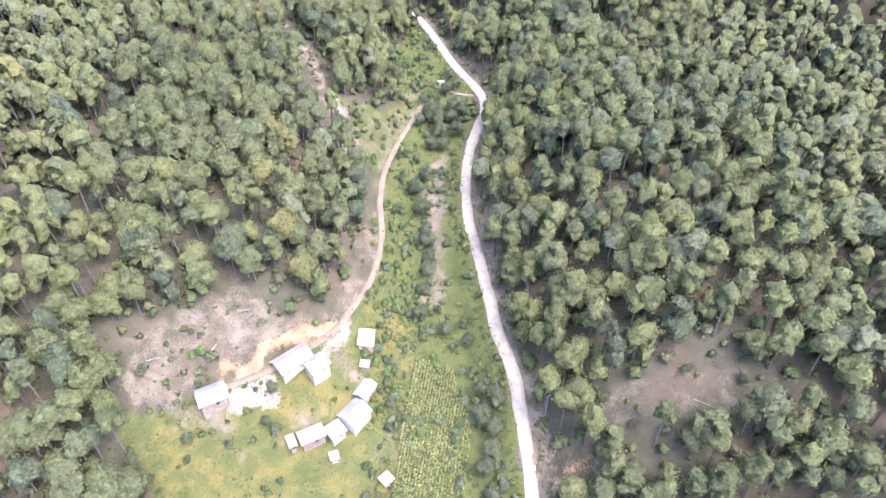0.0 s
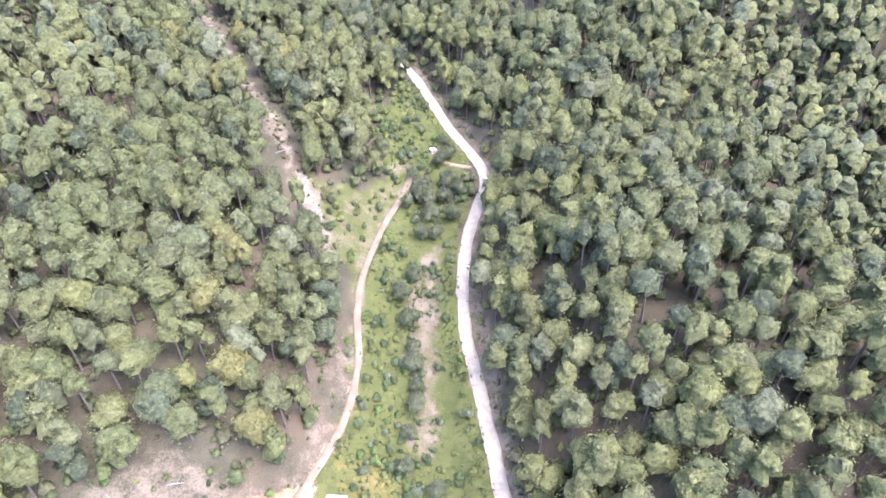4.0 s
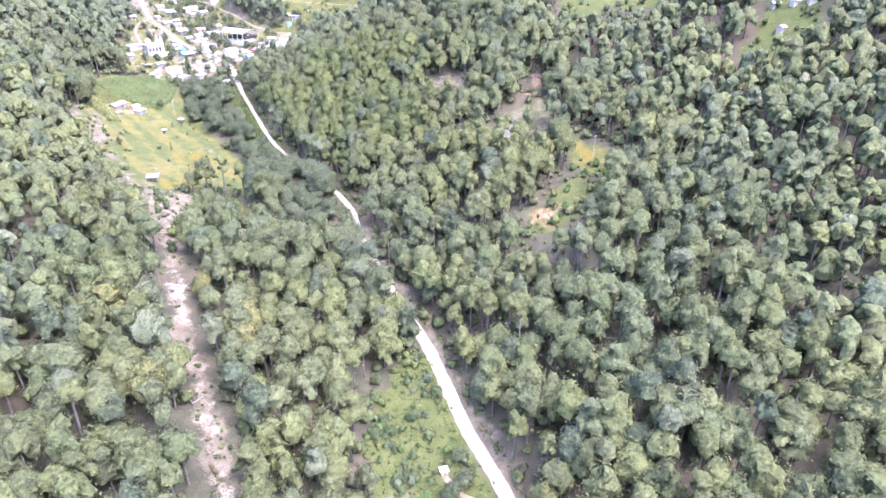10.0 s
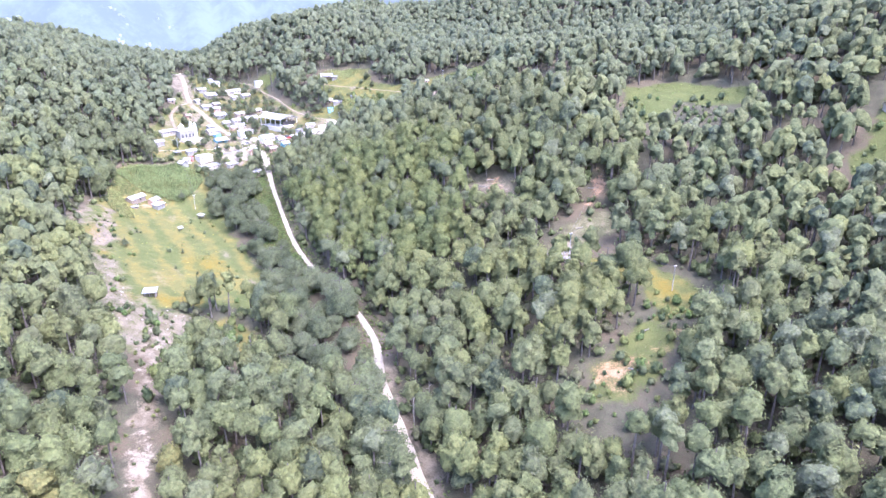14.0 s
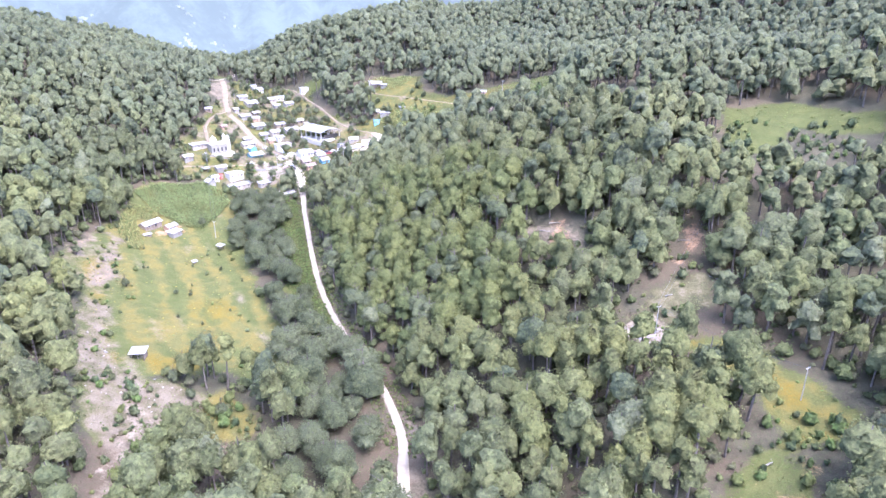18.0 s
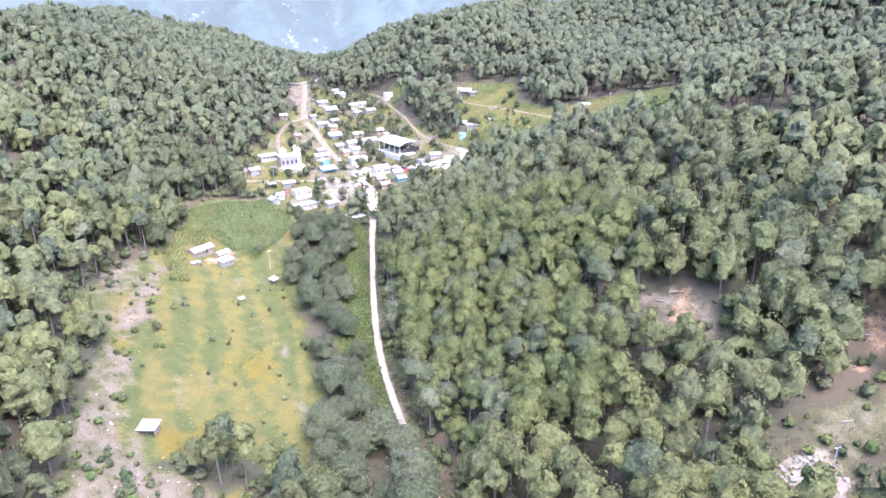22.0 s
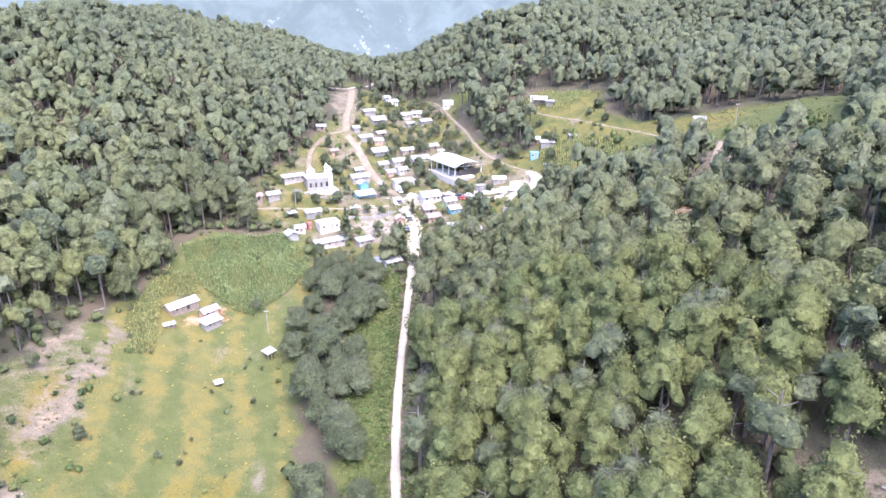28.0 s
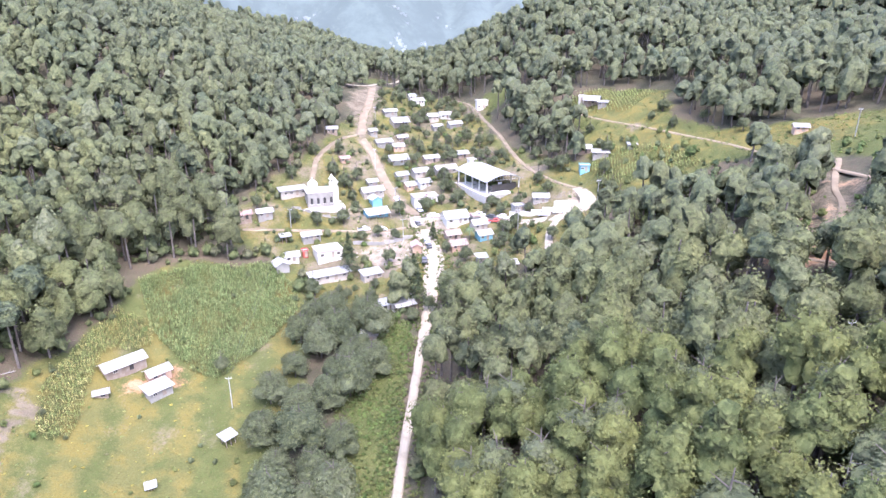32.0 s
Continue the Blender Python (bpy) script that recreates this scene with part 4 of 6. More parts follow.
def woods(name, mask, shapes, label, kind="stuff"):
    k = np.where(mask)[0]
    h, w = _height[k], _wide[k]
    if name != "near_forest":
        h, w = h * 0.95, w * (0.92 if name == "hillside_forest" else 0.96)
    crown = np.minimum(w * (2.15 + 0.7 * ((k * 53) % 11) / 11), h * 0.92)
    top = np.stack([FX[k] + _lean[k, 0] * h, FY[k] + _lean[k, 1] * h, FZ[k] + h - crown], 1)
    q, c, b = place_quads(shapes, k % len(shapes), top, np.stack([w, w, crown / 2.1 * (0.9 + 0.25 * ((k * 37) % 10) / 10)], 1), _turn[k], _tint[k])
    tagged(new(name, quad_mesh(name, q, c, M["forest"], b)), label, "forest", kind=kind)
    t = trunk_quads(np.stack([FX[k], FY[k], FZ[k]], 1), h * 0.86, 0.16 + 0.012 * h, _lean[k])
    tagged(new(name + "_trunks", quad_mesh(name + "_trunks", t, None, M["bark"])), "slender brown-grey pine trunks under the crowns", "tree trunks", kind=kind)
    return len(q)


_r = np.random.RandomState(3)
FINE = [crown_shape(_r, 16, 14, 0.072, "pine", 4, 0.86) for _ in range(9)] + [crown_shape(_r, 15, 15, 0.072, "oak", 4, 0.86) for _ in range(5)]
MIDDLE = [crown_shape(_r, 13, 2, 0.085, "pine", 4, 0.94) for _ in range(8)] + [crown_shape(_r, 12, 2, 0.085, "oak", 4, 0.94) for _ in range(4)]
FAR = [crown_shape(_r, 10, 1, 0.13, "pine", 3, 0.96) for _ in range(6)] + [crown_shape(_r, 10, 1, 0.13, "oak", 3, 0.96) for _ in range(4)]
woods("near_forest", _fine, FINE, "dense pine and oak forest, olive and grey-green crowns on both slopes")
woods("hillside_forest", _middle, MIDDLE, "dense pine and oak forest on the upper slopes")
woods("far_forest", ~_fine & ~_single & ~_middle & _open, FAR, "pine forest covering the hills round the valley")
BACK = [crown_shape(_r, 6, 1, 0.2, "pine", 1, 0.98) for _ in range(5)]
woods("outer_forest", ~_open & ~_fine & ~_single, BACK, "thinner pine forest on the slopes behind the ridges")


def tree_model(name, style, lobes, leaves, size, leaf, label, category, group, seed, slim=1.0, airy=False):
    """One tree: an Empty with trunk and crown, 15 m high, moved away after copying."""
    rng = np.random.RandomState(seed)
    root = thing(name, 0, 0, -400, 0, label, category, group)
    bm = bmesh.new()
    bend = 0.5 * rng.randn(2)
    tube(bm, (0, 0, -1.0), (bend[0] * 0.4, bend[1] * 0.4, 6.0), 0.32, 0.22, 7)
    tube(bm, (bend[0] * 0.4, bend[1] * 0.4, 5.9), (bend[0], bend[1], 13.4), 0.22, 0.06, 7)
    for k in range(7):
        a, z = k * 2.4 + rng.rand(), 6.0 + k * 1.0
        f = z / 13.4
        tube(bm, (bend[0] * f, bend[1] * f, z), (bend[0] * f + 2.0 * slim * math.cos(a), bend[1] * f + 2.0 * slim * math.sin(a), z + 1.0), 0.09, 0.03, 5)
    part("trunk", bm, M["bark"], root)
    shape, bends = crown_shape(rng, lobes, leaves, size, style, 6, 0.62 if airy else 0.84, airy)
    low = {"pine": 5.0, "oak": 6.0 if slim < 1.0 else 1.6, "spire": 1.2}[style]
    q = shape * np.array([3.5, 3.5, 4.3 if style == "pine" else 3.5]) * slim + np.array([bend[0] * 0.8, bend[1] * 0.8, low])
    ob = new("crown", quad_mesh("crown", q.astype(np.float32), None, leaf, bends))
    ob.parent = root
    return root


def scatter_trees(models, spots, rng, lo, hi):
    for k, (x, y) in enumerate(spots):
        s = lo + (hi - lo) * rng.rand()
        t = copy_thing(models[k % len(models)], pose(x, y, gz(x, y), 0, 0, rng.rand() * 360))
        t.scale = (s * (0.92 + 0.2 * rng.rand()), s * (0.92 + 0.2 * rng.rand()), s)


def drop_models(models):
    for m in models:
        for o in (*m.children_recursive, m):
            bpy.data.objects.remove(o)


_r = np.random.RandomState(11)
_pines = [tree_model("pine_tree", "pine", 22, 30, 0.055, M["pine"], "tall pine with a rounded olive-green crown and bare lower trunk", "tree", "pines on the spur", 40 + k, 1.0) for k in range(7)]
_pines += [tree_model("oak_tree", "oak", 20, 30, 0.055, M["oak"], "grey-green oak with a rounded crown among the pines", "tree", "oaks on the spur", 60 + k, 0.95) for k in range(2)]
scatter_trees(_pines, list(zip(SPUR_X, SPUR_Y))[:300], _r, 0.85, 1.35)
drop_models(_pines)
_oaks = [tree_model("oak_tree", "oak", 26, 60, 0.055, M["oak"], "dark grey-green broad oak in the row between meadow and road", "tree", "oaks along the stream", 80 + k, 1.75) for k in range(5)]
_ox, _oy = grid_points(_r, -190, -50, 366, 550, 8.3)
_on = (inside(OAK_BELT, _ox, _oy) > -0.5) & (way_distance(_ox, _oy, ROAD)[0] > 7.0)
scatter_trees(_oaks, list(zip(_ox[_on], _oy[_on])), _r, 0.55, 0.95)
scatter_trees(_oaks, [(-62, 404), (-66, 411), (-43, 352), (-37, 344), (-31, 334), (-44, 362), (-28, 325), (-74, 421)], _r, 0.85, 1.1)
drop_models(_oaks)


# ---- shrubs and grass clumps ----
def shrubs(name, label, polys, step, keep, low, high, tints, seed, away=1.2, shape_kind="bush", flat=0.75):
    rng = np.random.RandomState(seed)
    shapes = [crown_shape(rng, 4, 6, 0.2, shape_kind, 2, 0.85) for _ in range(6)]
    xs, ys = [], []
    for poly in polys:
        p = np.array(poly, float)
        x, y = grid_points(rng, p[:, 0].min(), p[:, 0].max(), p[:, 1].min(), p[:, 1].max(), step)
        k = (inside(poly, x, y) > -1.0) & (rng.rand(len(x)) < keep * np.clip(0.75 + 0.9 * wobble(x, y, 13.0, seed), 0, 1.5))
        xs.append(x[k]), ys.append(y[k])
    x, y = np.concatenate(xs), np.concatenate(ys)
    ok = np.ones(len(x), bool)
    for line, width, _b in WAYS:
        ok &= way_distance(x, y, line)[0] > width + away
    x, y = x[ok], y[ok]
    n = len(x)
    size = low + (high - low) * rng.rand(n) ** 2
    t = np.array(tints)[rng.randint(0, len(tints), n)] * (0.75 + 0.5 * rng.rand(n, 1))
    pos = np.stack([x, y, ground_height(x, y) - 0.15 * size], 1)
    q, c, b = place_quads(shapes, rng.randint(0, 6, n), pos, np.stack([size, size, size * 2 * flat], 1), rng.rand(n) * 6.28, t)
    return tagged(new(name, quad_mesh(name, q, c, M["shrub"], b)), label, "shrubs", kind="stuff")


GREEN, OLIVE, DARK, YELLOW = (0.085, 0.135, 0.035), (0.13, 0.15, 0.045), (0.042, 0.068, 0.032), (0.26, 0.23, 0.05)
shrubs("valley_shrubs", "green and dark shrubs along the stream bed", [VALLEY_STRIP], 2.1, 0.7, 0.5, 2.5, [GREEN, DARK, (0.07, 0.1, 0.04), (0.06, 0.09, 0.04), OLIVE, (0.1, 0.12, 0.075)], 31)
shrubs("roadside_shrubs", "lush green weeds beside the road", [ROAD_STRIP], 1.05, 1.0, 0.35, 0.85, [(0.095, 0.155, 0.034), (0.11, 0.165, 0.04), (0.08, 0.135, 0.034)], 32, -0.25, flat=0.5)
shrubs("village_shrubs", "garden shrubs and small fruit trees between houses", [VILLAGE, BEND_FOOT, VILLAGE_FOOT], 3.2, 0.46, 0.5, 2.2, [GREEN, (0.07, 0.095, 0.045), OLIVE, (0.07, 0.09, 0.045), (0.1, 0.11, 0.06)], 33)
shrubs("meadow_shrubs", "scattered low shrubs in the meadow", [MEADOW], 4.6, 0.32, 0.3, 1.6, [GREEN, OLIVE, (0.09, 0.11, 0.06)], 34)
shrubs("meadow_flowers", "patches of yellow wildflowers and dry grass", [MEADOW], 2.0, 0.55, 0.25, 0.7, [(0.25, 0.185, 0.025), (0.22, 0.17, 0.03), (0.15, 0.14, 0.045), (0.11, 0.125, 0.04), (0.095, 0.12, 0.035), (0.14, 0.125, 0.07)], 35, flat=0.22)
shrubs("farm_shrubs", "shrubs and rough grass round the farm", [FARM_YARD], 3.6, 0.36, 0.4, 1.7, [GREEN, OLIVE, DARK, (0.14, 0.12, 0.08)], 36)
shrubs("clearing_shrubs", "low scrub and saplings in the clearings", [SLIDE, POLE_CLEARING, RED_CLEARING, LOG_CLEARING, FARM_SLOPE, ROAD_CUT, GULLY_YARD, DRY_KNOLL, BARE_RIM, BARE_FOOT, SCAR_FOOT, RED_BANK], 3.2, 0.42, 0.3, 1.9, [GREEN, OLIVE, DARK, (0.1, 0.11, 0.055)], 37)
shrubs("edge_saplings", "saplings and bushes along the lower edges of the clearings", list(LOW_GROWTH), 3.6, 0.6, 0.8, 2.6, [GREEN, OLIVE, DARK, (0.1, 0.12, 0.06)], 42, flat=0.95)
shrubs("field_weeds", "green weeds and crops on the hillside fields", [HILL_FIELDS, TERRACE, FAR_TERRACE, POLE_GREEN, HILL_HOUSE, EAST_FIELD, BACK_FIELD], 2.6, 0.6, 0.4, 0.9, [GREEN, (0.13, 0.17, 0.04), OLIVE], 38, flat=0.4)


def tufts(name, label, polys, step, low, high, tints, seed, lines=()):
    """Small clumps of grass and weeds, in areas and along the verges of ways."""
    rng = np.random.RandomState(seed)
    shapes = [crown_shape(rng, 3, 3, 0.3, "bush", 1, 0.8) for _ in range(6)]
    xs, ys = [], []
    for poly in polys:
        p = np.array(poly, float)
        x, y = grid_points(rng, p[:, 0].min(), p[:, 0].max(), p[:, 1].min(), p[:, 1].max(), step)
        k = (inside(poly, x, y) > -0.5) & (rng.rand(len(x)) < np.clip(0.7 + 0.8 * wobble(x, y, 9.0, seed), 0.1, 1))
        xs.append(x[k]), ys.append(y[k])
    for line, inner, outer, count in lines:
        k, off = rng.randint(0, len(line), count), (inner + (outer - inner) * rng.rand(count)) * np.sign(rng.randn(count))
        t = np.gradient(line, axis=0)[k]
        t /= np.linalg.norm(t, axis=1)[:, None]
        on = 5.0 * (rng.rand(count) - 0.5)
        xs.append(line[k, 0] - t[:, 1] * off + t[:, 0] * on), ys.append(line[k, 1] + t[:, 0] * off + t[:, 1] * on)
    x, y = np.concatenate(xs), np.concatenate(ys)
    ok = np.ones(len(x), bool)
    for line, width, _b in WAYS:
        ok &= way_distance(x, y, line)[0] > width * 0.6
    x, y = x[ok], y[ok]
    n = len(x)
    size = low + (high - low) * rng.rand(n) ** 1.5
    t = np.array(tints)[rng.randint(0, len(tints), n)] * (0.75 + 0.5 * rng.rand(n, 1))
    q, c, b = place_quads(shapes, rng.randint(0, 6, n), np.stack([x, y, ground_height(x, y) - 0.1 * size], 1), np.stack([size, size, size * 1.1], 1), rng.rand(n) * 6.28, t)
    return tagged(new(name, quad_mesh(name, q, c, M["shrub"], b)), label, "grass", kind="stuff")


_green = [(0.08, 0.125, 0.028), (0.1, 0.14, 0.035), (0.06, 0.095, 0.028), (0.13, 0.14, 0.04)]
tufts("valley_grass", "rank green grass and weeds on the valley floor", [VALLEY_STRIP], 1.5, 0.3, 0.8, _green, 61)
tufts("farm_grass", "rough grass and dry weeds round the farm", [FARM_YARD], 1.4, 0.25, 0.6, [(0.1, 0.115, 0.035), (0.14, 0.13, 0.055), (0.075, 0.1, 0.03), (0.15, 0.125, 0.07)], 62)
tufts("slope_tufts", "sparse dry tufts and brush on bare slopes", [FARM_SLOPE, SLIDE, BARE_RIM, BARE_FOOT, ROAD_CUT, POLE_CLEARING, RED_CLEARING, LOG_CLEARING], 2.2, 0.2, 0.55, [(0.1, 0.085, 0.05), (0.085, 0.095, 0.04), (0.055, 0.07, 0.03), (0.13, 0.11, 0.075)], 63)
tufts("road_verge", "green weeds crowding the edges of the gravel road", [ROAD_STRIP], 1.1, 0.35, 0.85, _green, 64, ((ROAD[ROAD[:, 1] > 385], 1.35, 5.5, 2600), (ROAD[ROAD[:, 1] < 330], 3.2, 6.0, 1300)))
tufts("village_grass", "patchy grass and weeds between the houses", [VILLAGE, HILL_FIELDS], 2.4, 0.3, 0.8, [(0.09, 0.12, 0.035), (0.12, 0.13, 0.05), (0.065, 0.09, 0.03)], 65)


def scar_brush():
    """Small brush dotted over the stony strip."""
    rng = np.random.RandomState(39)
    k = rng.randint(0, len(SCAR), 170)
    x, y = SCAR[k, 0] + 3.6 * rng.randn(170), SCAR[k, 1] + 3.6 * rng.randn(170)
    size = 0.3 + 0.8 * rng.rand(170)
    shapes = [crown_shape(rng, 4, 6, 0.22, "bush", 2, 0.85) for _ in range(4)]
    t = np.array([OLIVE, (0.14, 0.11, 0.07), DARK])[rng.randint(0, 3, 170)]
    q, c, b = place_quads(shapes, rng.randint(0, 4, 170), np.stack([x, y, ground_height(x, y)], 1), np.stack([size, size, size * 1.3], 1), rng.rand(170) * 6.28, t)
    tagged(new("strip_brush", quad_mesh("strip_brush", q, c, M["shrub"], b)), "sparse brown and olive brush on the stony strip", "shrubs", kind="stuff")


scar_brush()


def undergrowth():
    """Low bushes under and between the trees."""
    rng = np.random.RandomState(41)
    x, y = grid_points(rng, -330, 170, 85, 620, 4.2)
    k = wooded(x, y, 0.0) & (np.abs(x - np.interp(y, _ay, _ax)) < 160) & (rng.rand(len(x)) < 0.85)
    x, y = x[k], y[k]
    n = len(x)
    size = 0.9 + 2.6 * rng.rand(n) ** 1.6
    shapes = [crown_shape(rng, 4, 4, 0.2, "bush", 2, 0.82) for _ in range(5)]
    t = np.array([(0.075, 0.095, 0.042), (0.105, 0.12, 0.048), (0.09, 0.112, 0.042), (0.105, 0.1, 0.062)])[rng.randint(0, 4, n)]
    q, c, b = place_quads(shapes, rng.randint(0, 5, n), np.stack([x, y, ground_height(x, y)], 1), np.stack([size, size, size * 1.4], 1), rng.rand(n) * 6.28, t)
    tagged(new("undergrowth", quad_mesh("undergrowth", q, c, M["shrub"], b)), "sparse bushes on the forest floor", "shrubs", kind="stuff")


undergrowth()


def maize(name, poly, turn, row, gap, height, tints, label, seed):
    """A maize field in rows, each plant a few arching leaves on a stalk."""
    rng = np.random.RandomState(seed)
    shapes = []
    for _ in range(5):
        quads = []
        for k in range(6):
            a, z = k * 2.2 + rng.rand(), 0.25 + 0.11 * k
            d, s = np.array([math.cos(a), math.sin(a), 0]), np.array([-math.sin(a), math.cos(a), 0]) * 0.15
            p = np.array([0, 0, z])
            quads.append([p + s, p - s, p + d * 0.5 - s * 0.8 + [0, 0, 0.16], p + d * 0.5 + s * 0.8 + [0, 0, 0.16]])
            quads.append([p + d * 0.5 + s * 0.8 + [0, 0, 0.16], p + d * 0.5 - s * 0.8 + [0, 0, 0.16], p + d * 0.85 - s * 0.2 + [0, 0, 0.02], p + d * 0.85 + s * 0.2 + [0, 0, 0.02]])
        quads.append([[-0.03, 0, 0], [0.03, 0, 0], [0.05, 0, 1.05], [-0.05, 0, 1.05]])
        shapes.append((np.array(quads), np.repeat((np.array([0.0, 0.0, 1.0]) + 0.35 * rng.randn(len(quads), 3))[:, None, :], 4, axis=1)))
    p = np.array(poly, float)
    c, ct, st = p.mean(0), math.cos(radians(turn)), math.sin(radians(turn))
    u, v = np.meshgrid(np.arange(-60, 60, gap), np.arange(-60, 60, row))
    u, v = u.ravel() + 0.12 * rng.randn(u.size), v.ravel() + 0.08 * rng.randn(v.size)
    x, y = c[0] + u * ct - v * st, c[1] + u * st + v * ct
    k = (inside(poly, x, y) > 0.4) & (rng.rand(len(x)) < np.clip(0.93 + 0.3 * wobble(x, y, 8.0, seed), 0.3, 1))
    x, y = x[k], y[k]
    n = len(x)
    h = height * (0.75 + 0.35 * rng.rand(n)) * (1 + 0.12 * wobble(x, y, 10.0, seed))
    t = np.array(tints)[rng.randint(0, len(tints), n)] * (0.85 + 0.3 * rng.rand(n, 1)) * (1 + 0.15 * wobble(x, y, 9.0, 3.0))[:, None]
    q, col, b = place_quads(shapes, rng.randint(0, 5, n), np.stack([x, y, ground_height(x, y)], 1), np.stack([h * 0.44, h * 0.44, h], 1), rng.rand(n) * 6.28, t)
    return tagged(new(name, quad_mesh(name, q, col, M["crop"], b)), label, "crops", kind="stuff")


maize("maize_field", MAIZE_FIELD, 62, 1.05, 0.45, 1.7, [(0.24, 0.31, 0.11), (0.28, 0.33, 0.12), (0.2, 0.28, 0.1)], "green maize standing in rows below the village", 51)
maize("farm_maize", FARM_MAIZE, 80, 0.95, 0.5, 1.8, [(0.3, 0.28, 0.1), (0.25, 0.26, 0.09), (0.2, 0.24, 0.08)], "ripening yellow-green maize beside the stream", 52)
maize("shed_maize", [(-220, 503), (-206, 506), (-201, 500), (-206, 490), (-196, 480), (-186, 470), (-190, 464), (-202, 472), (-213, 488)], 40, 1.05, 0.6, 1.6, [(0.36, 0.33, 0.12), (0.24, 0.28, 0.09)], "patchy yellowing maize behind the sheds", 53)
maize("slope_maize", [(-140, 650), (-126, 634), (-110, 634), (-96, 644), (-112, 660), (-132, 664)], 20, 1.2, 1.0, 1.6, [(0.24, 0.3, 0.1), (0.28, 0.31, 0.1)], "green maize on the slope above the bend", 54)
maize("hill_maize", [(-176, 704), (-160, 714), (-130, 710), (-136, 690), (-150, 692)], 120, 1.3, 1.1, 1.6, [(0.24, 0.3, 0.1), (0.26, 0.3, 0.11)], "green maize round the hillside house", 55)


# ---- buildings ----
def sheet(bm, length, a, b, thick=0.05, wave=0.035, pitch=0.42):
    """A corrugated sheet spanning -length/2..length/2 in x, from a to b in the (y, z) plane."""
    n = max(4, int(length / pitch) * 2)
    xs = np.linspace(-length / 2, length / 2, n + 1)
    rows = []
    for (y, z) in (a, b):
        rows.append(([bm.verts.new((x, y, z + (wave if i % 2 else -wave))) for i, x in enumerate(xs)],
                     [bm.verts.new((x, y, z - thick + (wave if i % 2 else -wave))) for i, x in enumerate(xs)]))
    (t0, u0), (t1, u1) = rows
    for i in range(n):
        bm.faces.new((t0[i], t0[i + 1], t1[i + 1], t1[i]))
        bm.faces.new((u0[i + 1], u0[i], u1[i], u1[i + 1]))
        bm.faces.new((t0[i + 1], t0[i], u0[i], u0[i + 1]))
        bm.faces.new((t1[i], t1[i + 1], u1[i + 1], u1[i]))
    for i in (0, n):
        bm.faces.new((t0[i], t1[i], u1[i], u0[i]) if i == 0 else (t1[i], t0[i], u0[i], u1[i]))


def gable_wall(bm, x, width, low, high, peak, thick):
    """An end wall with its gable, in the y-z plane at x."""
    ring = [(-width / 2, low), (width / 2, low), (width / 2, high), (0, peak), (-width / 2, high)]
    front = [bm.verts.new((x + thick / 2, y, z)) for y, z in ring]
    back = [bm.verts.new((x - thick / 2, y, z)) for y, z in ring]
    bm.faces.new(front)
    bm.faces.new(back[::-1])
    for i in range(5):
        j = (i + 1) % 5
        bm.faces.new((front[j], front[i], back[i], back[j]))


def window_part(parent, x, y, z, w, h, along_x, mat_frame):
    """A framed window standing a little proud of a wall: frame with sill and a dark pane."""
    bm = bmesh.new()
    d, t = 0.08, 0.09
    for dx, dz, sx, sz in ((0, -t, w + 2 * t, t), (0, h, w + 2 * t, t), (-(w + t) / 2, 0, t, h), ((w + t) / 2, 0, t, h), (0, 0, 0.05, h)):
        box(bm, *((x + dx, y) if along_x else (x, y + dx)), z + dz, *((sx, d) if along_x else (d, sx)), sz)
    f = part("window", bm, mat_frame, parent)
    bm = bmesh.new()
    box(bm, x, y, z, *((w, 0.04) if along_x else (0.04, w)), h)
    part("pane", bm, M["dark"], f, "dark glass pane")


HOUSES = []


